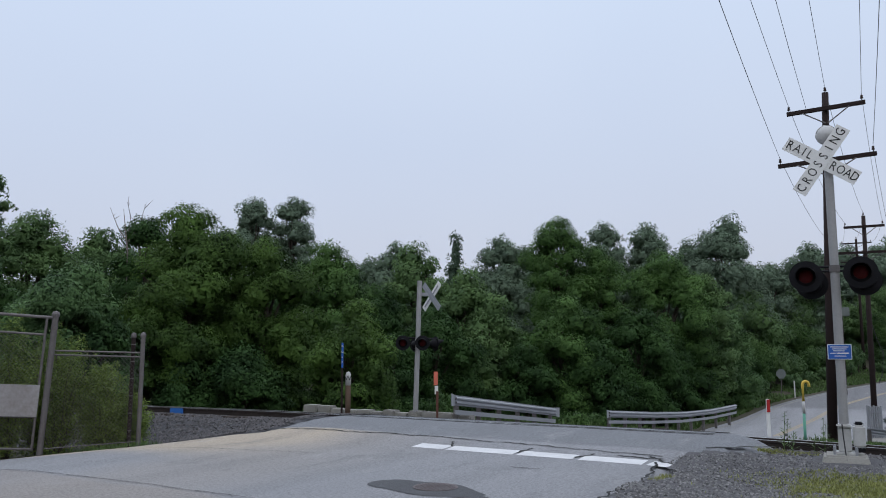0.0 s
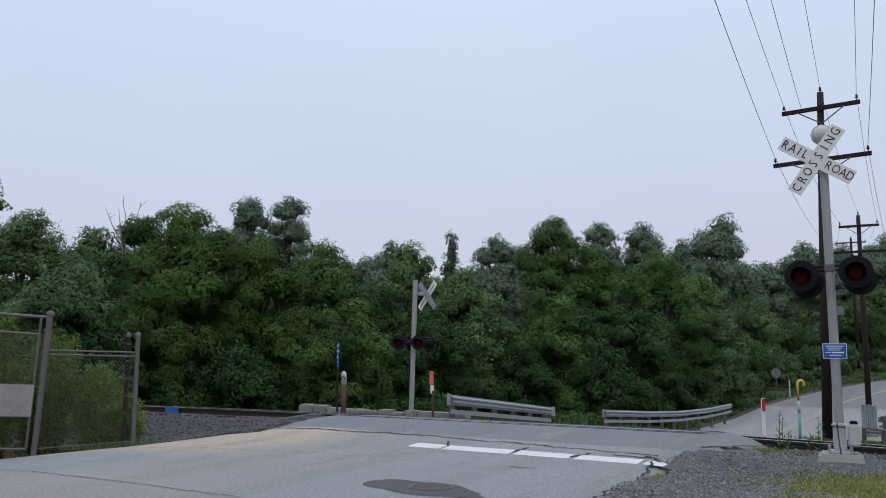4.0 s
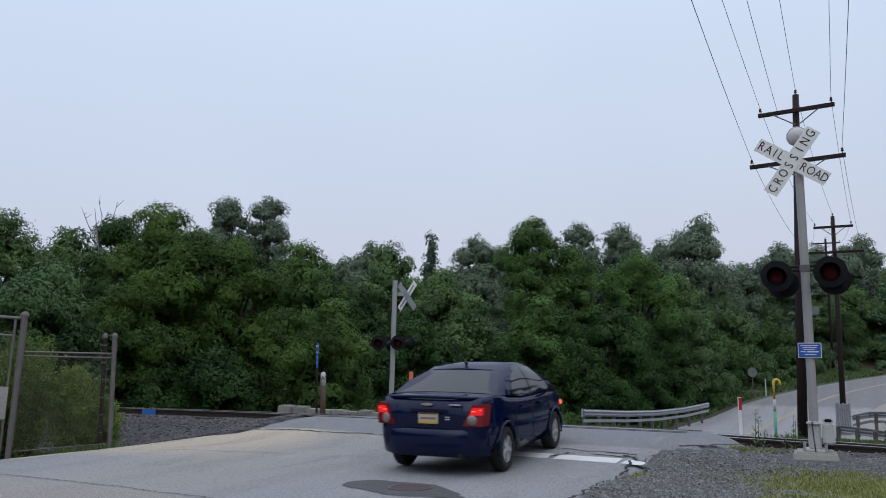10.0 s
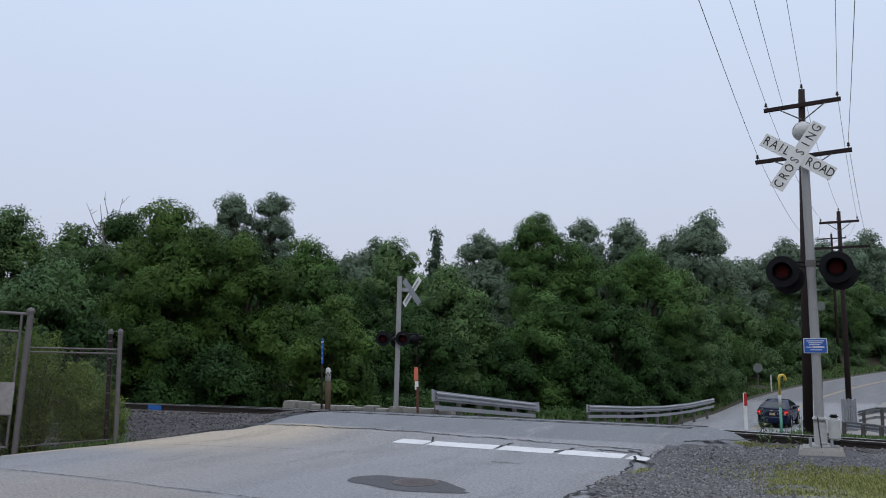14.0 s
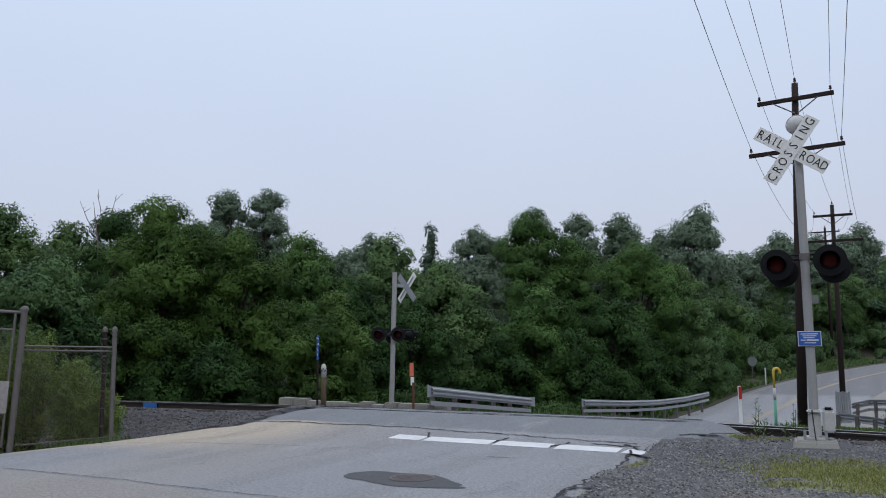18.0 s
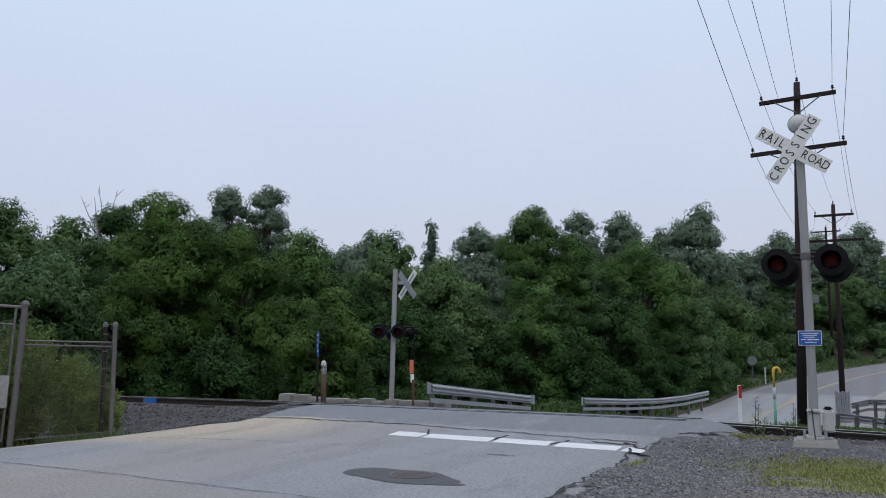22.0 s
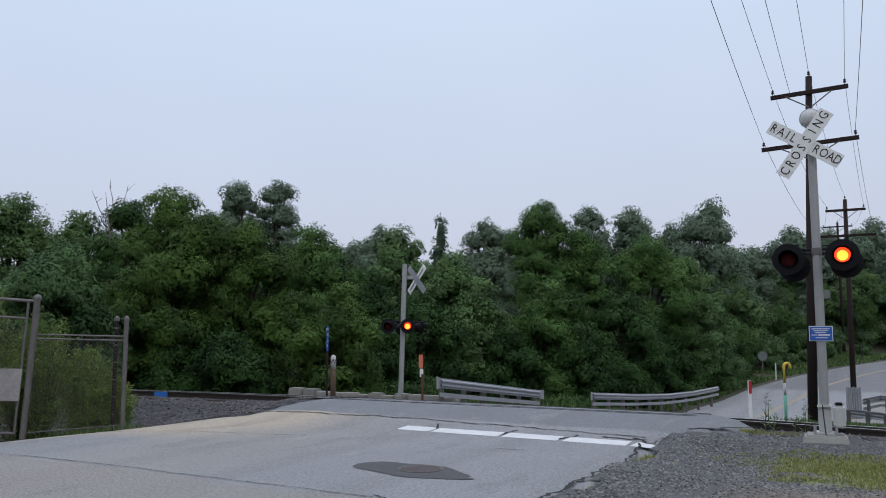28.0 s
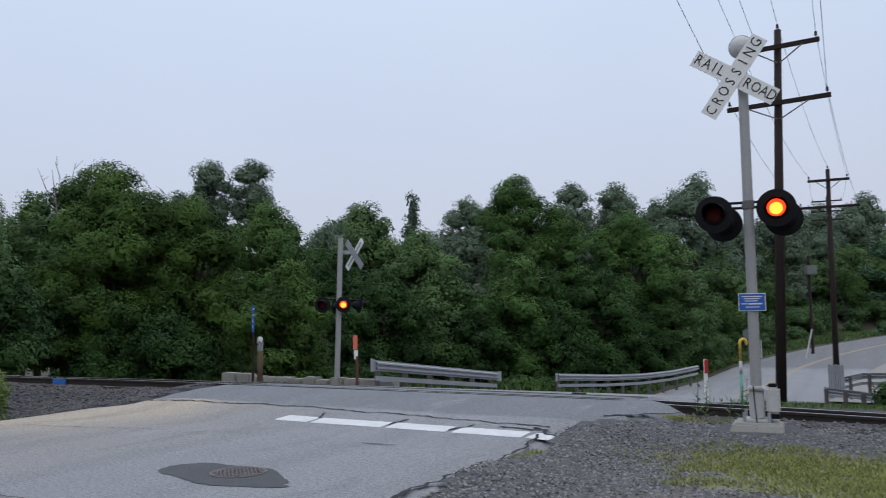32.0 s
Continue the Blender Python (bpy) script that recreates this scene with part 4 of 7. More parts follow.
TREES = [
    ('w', -11.4, 36, 8, 3.1),
    ('w', -8.4, 37, 6.6, 2.6),
    ('l', -5.9, 42, 7.3, 2.2),
    ('w', -3.8, 33.5, 3.4, 1.9),
    ('w', -12.5, 34, 4.4, 1.7),
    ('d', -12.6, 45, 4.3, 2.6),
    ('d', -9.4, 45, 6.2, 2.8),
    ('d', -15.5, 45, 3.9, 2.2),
    # two low walnuts in dark leaves: shade at the foot put in as colour
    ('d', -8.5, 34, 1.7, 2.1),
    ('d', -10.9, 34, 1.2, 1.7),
    # broad tree on the left, in the vine kind only for its lighter leaves
    ('v', -14.5, 30.5, 4.9, 2.7),
    ('m', -27.2, 52, 10.6, 3),
    ('m', -27.1, 46, 12.2, 1.5),
    ('m', -24.2, 56, 10.1, 2.6),
    ('d', -17.2, 46, 9.3, 2.1),
    ('d', -17.4, 32, 3.3, 1.8),
    ('d', -13, 30, 2.8, 1.3),
    ('d', -24.3, 40, 7.1, 2.6),
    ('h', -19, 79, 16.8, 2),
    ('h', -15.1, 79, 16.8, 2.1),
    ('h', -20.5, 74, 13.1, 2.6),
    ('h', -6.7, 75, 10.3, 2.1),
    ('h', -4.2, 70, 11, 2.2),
    ('m', -1.8, 52, 8.4, 2.4),
    ('d', -4.2, 48, 5.5, 2.1),
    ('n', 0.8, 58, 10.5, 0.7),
    ('m', 1.3, 50, 6.7, 2.5),
    ('d', -0.3, 44, 3.9, 2.4),
    ('m', 2.9, 48, 4.8, 2.4),
    ('d', -2.4, 40, 2.3, 1.7),
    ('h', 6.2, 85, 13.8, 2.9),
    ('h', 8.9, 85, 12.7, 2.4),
    ('l', 7.7, 53, 10.3, 2.3),
    ('l', 10.5, 54, 8.7, 2),
    ('l', 7.2, 47, 4.6, 2.3),
    ('l', 16.2, 57.9, 8.6, 3.9),
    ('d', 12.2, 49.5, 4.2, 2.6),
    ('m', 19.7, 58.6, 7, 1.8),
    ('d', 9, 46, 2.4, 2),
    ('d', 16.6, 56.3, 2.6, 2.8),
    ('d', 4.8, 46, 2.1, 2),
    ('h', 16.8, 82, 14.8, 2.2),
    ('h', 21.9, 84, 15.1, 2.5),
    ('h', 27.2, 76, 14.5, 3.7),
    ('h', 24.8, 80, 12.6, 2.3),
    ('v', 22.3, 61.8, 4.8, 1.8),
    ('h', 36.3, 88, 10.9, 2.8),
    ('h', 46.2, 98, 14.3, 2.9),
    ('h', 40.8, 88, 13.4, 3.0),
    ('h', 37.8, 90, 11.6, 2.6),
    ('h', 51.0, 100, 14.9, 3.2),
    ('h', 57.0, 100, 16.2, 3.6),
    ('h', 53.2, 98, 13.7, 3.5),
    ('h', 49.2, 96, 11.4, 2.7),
    ('m', 28.8, 74, 7, 3.2),
    ('m', 38.7, 88, 8.1, 3.8),
    ('m', 46, 94, 8.8, 4),
    ('m', 51.4, 94, 9.2, 4),
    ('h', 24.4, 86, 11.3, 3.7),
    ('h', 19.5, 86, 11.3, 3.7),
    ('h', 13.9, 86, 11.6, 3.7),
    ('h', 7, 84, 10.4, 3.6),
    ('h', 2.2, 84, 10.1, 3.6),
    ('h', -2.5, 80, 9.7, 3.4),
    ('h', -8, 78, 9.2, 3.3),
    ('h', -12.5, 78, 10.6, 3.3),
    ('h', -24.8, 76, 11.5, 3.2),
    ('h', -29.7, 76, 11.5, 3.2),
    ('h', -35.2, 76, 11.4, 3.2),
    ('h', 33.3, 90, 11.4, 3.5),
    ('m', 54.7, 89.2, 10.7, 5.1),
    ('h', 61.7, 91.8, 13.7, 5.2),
    ('s', 27.1, 70, 2.7, 1.5),
    ('m', 23.9, 66, 3.4, 1.4),
    ('m', 30.5, 76, 3.4, 1.6),
    ('s', 24.1, 64, 0.1, 0.6),
    ('s', 29.4, 72, 0.7, 0.7),
    ('s', 32.8, 76, 1.2, 0.9),
    ('s', 36.5, 80, 1.6, 0.9),
    ('s', 21.8, 60, -1.2, 0.5),
    ('s', 40.8, 84, 2.4, 1.1),
    ('s', 44.2, 86, 2.9, 1.1),
    ('s', 36.8, 84, 5.3, 1.8),
    ('s', 47.4, 88, 6.4, 2.2),
    ('s', 5.7, 36, -1.1, 0.7),
    ('s', 7, 38, -1.3, 0.6),
    ('s', 4.8, 34.3, -1.1, 0.4),
    ('s', -0.6, 38, -0.2, 1.2),
    ('s', -3, 34, 0.3, 1.1),
    ('s', 18.8, 57.2, -0.3, 1.6),
    ('c', 21.2, 29.2, 9.8, 4.1),
    ('c', 24.9, 30.6, 10.4, 4.3),
    ('d', 26.8, 32.2, 7, 2.3),
    ('s', 17.2, 28, -0.8, 0.5),
    ('s', 17.8, 27.6, -0.7, 0.6),
    ('s', 17.9, 26.4, -0.6, 0.6),
]
KIND = {
    "w": ("tree", "broad walnut-like tree with drooping green compound leaves", 0.090, 1.25, 0.45, 0.62),
    "l": ("tree", "tall tree with bright yellow-green leafy crown", 0.105, 1.15, 0.40, 0.62),
    # also covers two low walnuts whose foot shade is coloured in
    "d": ("tree", "broadleaf tree in the dense wood, given the dark green leaf colour", 0.120, 1.05, 0.45, 0.60),
    "h": ("tree", "far tree, its grey-green leaf colour paled to stand for mist", 0.175, 0.58, 0.30, 0.66),
    "v": ("tree", "tree in light vine-green leaves, narrow where climbing vines smother it", 0.11, 1.1, 1.0, 0.5),
    "n": ("tree", "slim broken tree hung with vines at the back of the wood, leaves paled for haze", 0.15, 1.0, 0.8, 0.5),
    "m": ("tree", "mid-green tree part way back, leaf colour lifted for haze", 0.150, 0.95, 0.4, 0.70),
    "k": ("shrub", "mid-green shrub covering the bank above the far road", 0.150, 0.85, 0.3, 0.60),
    "a": ("tree", "unseen dark green tree added behind the viewpoint to block low sky", 0.50, 1.2, 0.6, 1.6),
    "s": ("shrub", "dense green roadside shrub", 0.09, 0.95, 0.4, 0.36),
    "c": ("conifer", "tall dark conifer with ragged drooping branches", 0.12, 0.6, 0.15, 0.5),
}


def build_tree(kind, x, y, top, rad, seed):
    name, label, leaf, cover, droop, clump = KIND[kind]
    g = random.Random(seed)
    v, u = plan(x, y)
    z0 = ground_z(v, u) - 0.15
    H = top - z0
    tree = thing(name, Matrix.Translation((x, y, z0)), label, "shrub" if kind in "sk" else "tree", {"s": "shrubs", "k": "shrubs", "c": "conifers"}.get(kind, "trees of the wood"))
    lobes = []
    if kind == "c":
        lobes = [(0, 0, H * 0.9, 0.1, 0.1, 0.1)]
    elif kind in "vn" and rad < 2:
        n = 7
        for k in range(n):
            f = k / (n - 1)
            lobes.append((g.uniform(-0.3, 0.3) * rad, g.uniform(-0.3, 0.3) * rad, H * (0.1 + 0.76 * f), rad * (1.05 - 0.45 * f), rad * (1.05 - 0.45 * f), H * 0.13))
    elif kind in "sk":
        for k in range(4):
            a = g.uniform(0, 6.28)
            lobes.append((0.5 * rad * math.cos(a), 0.5 * rad * math.sin(a), H * g.uniform(0.35, 0.65), rad * g.uniform(0.55, 0.75), rad * g.uniform(0.55, 0.75), H * g.uniform(0.28, 0.38)))
    else:
        # domed crown: rings of lobes widening from the leader down to the foot of the wood
        lobes.append((g.uniform(-0.12, 0.12) * rad, 0, H - rad * 0.42, rad * 0.40, rad * 0.42, rad * 0.44))
        deep = min(H * 0.82, 3.4 * rad) if kind == "h" else H * 0.82
        rows = max(3, int(deep / (rad * 0.58)))
        for k in range(rows):
            f = (k + 0.6) / rows
            zz = H - rad * 0.45 - f * (deep - rad * 0.35)
            crown = math.sqrt(max(0.05, 1 - (1 - min(1.0, f * deep / (rad * 1.4))) ** 2))
            m = 5
            for j in range(m):
                a = 6.28 * j / m + g.uniform(-0.5, 0.5) + 1.7 * k
                wide = rad * 0.66 * crown * g.uniform(0.75, 1.15)
                s = rad * (g.uniform(0.28, 0.42) if kind != "h" else g.uniform(0.36, 0.50))
                lobes.append((wide * math.cos(a), wide * math.sin(a), zz + g.uniform(-0.22, 0.22) * rad, s, s, s * g.uniform(0.7, 0.95)))
    bm = bmesh.new()
    th = min(0.30, 0.022 * H + 0.06) * (0.5 if kind in "sk" else 1)
    lean = g.uniform(-0.4, 0.4)
    tube(bm, [(0, 0, 0), (lean * 0.2, 0, H * 0.25), (lean * 0.5, 0.1, H * 0.55), (lean * 0.6, 0, H * 0.88)], [th, th * 0.8, th * 0.55, th * 0.15], 8)
    part("trunk", bm, BARK, tree, smooth=True)
    for k, lb in enumerate(lobes[1:8]):
        bm = bmesh.new()
        zb = max(0.12 * H, lb[2] - 0.28 * H)
        tube(bm, [(lean * 0.4, 0, zb), (lb[0] * 0.5, lb[1] * 0.5, zb + (lb[2] - zb) * 0.6), (lb[0], lb[1], lb[2] + lb[5] * 0.4)], [th * 0.4, th * 0.28, th * 0.1], 6)
        part("limb", bm, BARK, tree, smooth=True)
    if kind == "c":
        bough_leaves("crown", LEAF[kind], H, rad, seed, tree)
    else:
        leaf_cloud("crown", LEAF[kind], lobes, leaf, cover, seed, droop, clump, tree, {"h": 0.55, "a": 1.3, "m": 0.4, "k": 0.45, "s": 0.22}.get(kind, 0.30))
    return tree


def build_dead_tree():
    tree = thing("dead_tree", Matrix.Translation((-18.1, 45.0, ground_z(*plan(-18.1, 45.0)))), "bare dead tree with thin forked branches above the wood", "tree")
    g = random.Random(3)
    H = 12.2
    bm = bmesh.new()
    tube(bm, [(0, 0, 0), (0.1, 0, 6), (0.05, 0, H * 0.8), (-0.3, 0, H)], [0.16, 0.11, 0.05, 0.012])
    part("trunk", bm, DEAD_WOOD, tree, smooth=True)
    for a, z, ln in ((-0.55, 10.2, 2.2), (0.45, 10.3, 2.4), (0.05, 10.9, 1.7)):
        bm = bmesh.new()
        mid = (math.sin(a) * ln * 0.5 + 0.05, g.uniform(-0.3, 0.3), z + math.cos(a) * ln * 0.5)
        end = (math.sin(a) * ln * 0.95, g.uniform(-0.5, 0.5), z + ln * 0.95)
        tube(bm, [(0.05, 0, z), mid, end], [0.035, 0.024, 0.008], 6)
        for k in range(2):
            t = g.uniform(0.4, 0.9)
            p = [mid[i] + (end[i] - mid[i]) * t for i in range(3)]
            tube(bm, [p, (p[0] + g.uniform(-0.6, 0.6), p[1] + g.uniform(-0.3, 0.3), p[2] + g.uniform(0.1, 0.6))], [0.02, 0.006], 5)
        part("branch", bm, DEAD_WOOD, tree)


def build_woods():
    for i, (kind, x, y, top, rad) in enumerate(TREES):
        build_tree(kind, x, y, top, rad, 100 + i)
    r = random.Random(41)
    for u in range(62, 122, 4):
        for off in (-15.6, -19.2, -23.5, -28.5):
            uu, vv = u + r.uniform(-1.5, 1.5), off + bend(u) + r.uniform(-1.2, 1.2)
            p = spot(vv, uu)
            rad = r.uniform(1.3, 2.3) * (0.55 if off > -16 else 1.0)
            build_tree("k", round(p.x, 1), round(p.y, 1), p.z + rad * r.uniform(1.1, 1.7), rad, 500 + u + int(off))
    # added unseen trees behind the viewpoint, both sides of the approach road, darkening reflections
    r = random.Random(77)
    for k in range(34):
        a, d = radians(52 + 257 * k / 33), r.uniform(26, 36)
        x, y, rad = d * math.sin(a), d * math.cos(a), r.uniform(3.2, 4.4)
        v, u = plan(x, y)
        if -13.5 - rad < v < -2 + rad or abs(u - RAIL_U) < rad + 1.5:
            continue
        build_tree("a", round(x, 1), round(y, 1), r.uniform(8.5, 12.0), rad, 300 + k)
    build_dead_tree()


# ---- poles and wires ----
POLE_DIR = Vector((0.465, 0.885, 0)).normalized()
ARM_DIR = Vector((POLE_DIR.y, -POLE_DIR.x, 0))


def insulator(bm, at):
    lathe(bm, [(0.012, 0), (0.012, 0.06), (0.05, 0.07), (0.055, 0.10), (0.03, 0.12), (0.045, 0.15), (0.035, 0.19), (0.0, 0.20)], 10, Matrix.Translation(at))


def utility_pole(x, y, z0, top, lean, arms, label, thick=0.15, extra_arm=None):
    """A creosoted pole; arms: (height from the top, length, braces, insulators). Returns it and the wire points."""
    H = top - z0
    pole = thing("utility_pole", Matrix.Translation((x, y, z0)), label, "utility pole", "utility poles")
    ends = []
    bm = bmesh.new()
    tip = Vector((lean[0], lean[1], H))
    tube(bm, [(0, 0, -0.3), tip * 0.5, tip], [thick * 1.1, thick * 0.95, thick * 0.72], 14)
    part("pole", bm, CREOSOTE, pole, smooth=True)
    bm = bmesh.new()
    insulator(bm, tip)
    part("insulator", bm, PORCELAIN, pole)
    ends.append(Vector((x, y, z0)) + tip + Vector((0, 0, 0.2)))
    m = Matrix.Rotation(math.atan2(ARM_DIR.y, ARM_DIR.x), 4, "Z")
    for drop, length, tilt in arms:
        c = tip * ((H - drop) / H) + Vector((0, 0, 0))
        mm = Matrix.Translation(c - POLE_DIR * 0.17) @ m @ Matrix.Rotation(radians(tilt), 4, "Y")
        bm = bmesh.new()
        box(bm, (0, 0, 0), (length, 0.11, 0.14), mm, 0.008)
        arm = part("crossarm", bm, CREOSOTE, pole)
        for sx in (-1, 1):
            bm = bmesh.new()
            tube(bm, [mm @ Vector((sx * length * 0.30, -0.06, -0.06)), mm @ Vector((sx * 0.04, 0.0, -0.52))], 0.022, 6)
            part("brace", bm, GALV_OLD, arm)
        for px in (-length / 2 + 0.08, length / 2 - 0.10):
            bm = bmesh.new()
            p = mm @ Vector((px, 0, 0.07))
            insulator(bm, p)
            part("insulator", bm, PORCELAIN, arm)
            ends.append(Vector((x, y, z0)) + p + Vector((0, 0, 0.2)))
    return pole, ends


def wire(a, b, sag, label="thin black overhead power line"):
    bm = bmesh.new()
    n = 26
    pts = [a.lerp(b, k / n) - Vector((0, 0, 4 * sag * (k / n) * (1 - k / n))) for k in range(n + 1)]
    tube(bm, pts, 0.0075, 5)
    ob = part("power_line", bm, WIRE)
    tagged(ob, label, "cable", "overhead lines")


def build_poles():
    zb = ground_z(*plan(12.9, 26.6))
    p1, e1 = utility_pole(12.78, 26.55, zb, 10.55, (0.45, 0.0), ((0.60, 2.45, -2.5), (2.42, 3.05, -2.5)), "tall dark creosoted utility pole with two crossarms")
    x2, y2 = 24.3, 45.4
    p2, e2 = utility_pole(x2, y2, ground_z(*plan(x2, y2)), 9.45, (0.1, 0), ((0.65, 2.1, 0), (2.15, 3.05, 0)), "dark creosoted utility pole with two crossarms and a ribbed guard")
    bm = bmesh.new()
    tube(bm, [(0.32, -0.1, 2.9), (0.5, -0.2, 3.4), (0.62, -0.2, 4.6), (0.35, -0.1, 5.4), (0.2, 0, 6.2)], 0.02, 6)
    part("drop_cable", bm, WIRE, p2)
    x3, y3 = 44.4, 84.4
    p3, e3 = utility_pole(x3, y3, ground_z(*plan(x3, y3)), 13.6, (0.0, 0), ((0.5, 2.9, 0), (1.6, 3.2, 0), (2.5, 3.2, 0)), "distant utility pole with three crossarms")
    x0, y0 = 12.78 - 0.462 * 42, 26.55 - 0.887 * 42
    p0, e0 = utility_pole(x0, y0, ground_z(*plan(x0, y0)), 11.0, (0, 0), ((0.60, 2.45, 0), (2.42, 3.05, 0)), "tall dark creosoted utility pole with two crossarms")
    e0[3] = e0[3] + ARM_DIR * 0.8
    for a, b in zip(e0, e1):
        wire(a, b, 0.55)
    wire(e0[1] + ARM_DIR * 0.55, e1[1] + ARM_DIR * 0.55 - Vector((0, 0, 0.15)), 0.6)
    for a, b in zip(e1, e2):
        wire(a, b, 0.5)
    for a, b in zip(e2, e3):
        wire(a, b, 0.5)
    # leaning guy marker and meter box beyond
    x4, y4 = 33.5, 66.5
    box_thing = thing("meter_box", Matrix.Translation((x4, y4, 4.9)), "small dull grey box on a far pole", "utility box")
    bm = bmesh.new()
    box(bm, (0, 0, 0), (0.9, 0.5, 0.75), bevel=0.05)
    part("cabinet", bm, SIGN_BACK, box_thing)
    bm = bmesh.new()
    rod(bm, (0, 0.3, -4.9 + ground_z(*plan(x4, y4)) - 0.2), (0, 0.3, 1.2), 0.12, 0.1)
    part("pole", bm, CREOSOTE, box_thing)
    # ribbed guard round the second pole
    gx, gy = 23.6, 44.1
    guard = thing("pole_guard", Matrix.Translation((gx, gy, ground_z(*plan(gx, gy)))) @ Matrix.Rotation(radians(-28), 4, "Z"), "grey corrugated steel guard at the foot of a pole", "pole guard")
    for k in range(7):
        bm = bmesh.new()
        rod(bm, (-0.33 + k * 0.11, 0, -0.1), (-0.33 + k * 0.11, 0, 1.75 - 0.03 * (k % 3)), 0.052, n=8)
        part("rib", bm, GALV, guard)
    for z in (0.4, 1.4):
        bm = bmesh.new()
        box(bm, (0, -0.06, z), (0.74, 0.03, 0.08))
        part("band", bm, GALV, guard)
    # broken dark pole among the conifers
    x5, y5 = 14.96, 21.3
    pole = thing("utility_pole", Matrix.Translation((x5, y5, ground_z(*plan(x5, y5)))), "short dark pole with a conduit and a small box", "utility pole", "utility poles")
    bm = bmesh.new()
    tube(bm, [(0, 0, -0.3), (0.0, 0, 4), (0.02, 0, 7.1)], [0.16, 0.15, 0.12], 14)
    part("pole", bm, CREOSOTE, pole, smooth=True)
    bm = bmesh.new()
    rod(bm, (-0.2, -0.05, 0), (-0.17, -0.05, 5.2), 0.03)
    part("conduit", bm, CREOSOTE, pole)
    bm = bmesh.new()
    box(bm, (-0.31, -0.1, 1.52), (0.26, 0.16, 0.30), bevel=0.02)
    part("meter_box", bm, GALV, pole)
    bm = bmesh.new()
    box(bm, (-0.30, -0.1, 1.02), (0.24, 0.16, 0.36), bevel=0.02)
    part("switch_box", bm, CREOSOTE, pole)


# ---- crossing signals ----
def crossbuck(parent, m, front=True):
    """Two crossed blades facing -y of m, with the words on the face."""
    out = []
    for turn, text, lift in ((-55 if front else 45, "CROSSING", 0.012), (34 if front else -45, "RAILROAD", 0.0)):
        bm = bmesh.new()
        box(bm, (0, 0, 0), (1.22, 0.006, 0.229), bevel=0.002)
        mm = m @ Matrix.Translation((0, -lift, 0)) @ Matrix.Rotation(radians(turn), 4, "Y")
        blade = part("crossbuck_blade", bm, SIGN_WHITE if front or lift == 0 else GALV, parent, "white blade lettered in black" if front else "grey back of a crossbuck blade", m=mm)
        if front:
            places = [(-0.525 + 0.15 * k, ch) for k, ch in enumerate("CROSSING")] if text == "CROSSING" else \
                [(x, ch) for x, ch in zip((-0.535, -0.405, -0.295, -0.195, 0.20, 0.325, 0.445, 0.555), "RAILROAD")]
            for dx, ch in places:
                me = lettering(ch, 0.205, SIGN_BLACK, thick=0.001)
                me.transform(Matrix.Diagonal((0.80, 1, 1.0, 1)))
                t = new("lettering", me)
                t.parent = blade
                t.matrix_basis = Matrix.Translation((dx, -0.0055, 0))
        else:
            bm = bmesh.new()
            box(bm, (0, -0.012, 0), (1.0, 0.012, 0.05))
            part("stiffener", bm, GALV, blade)
        out.append(blade)
    return out


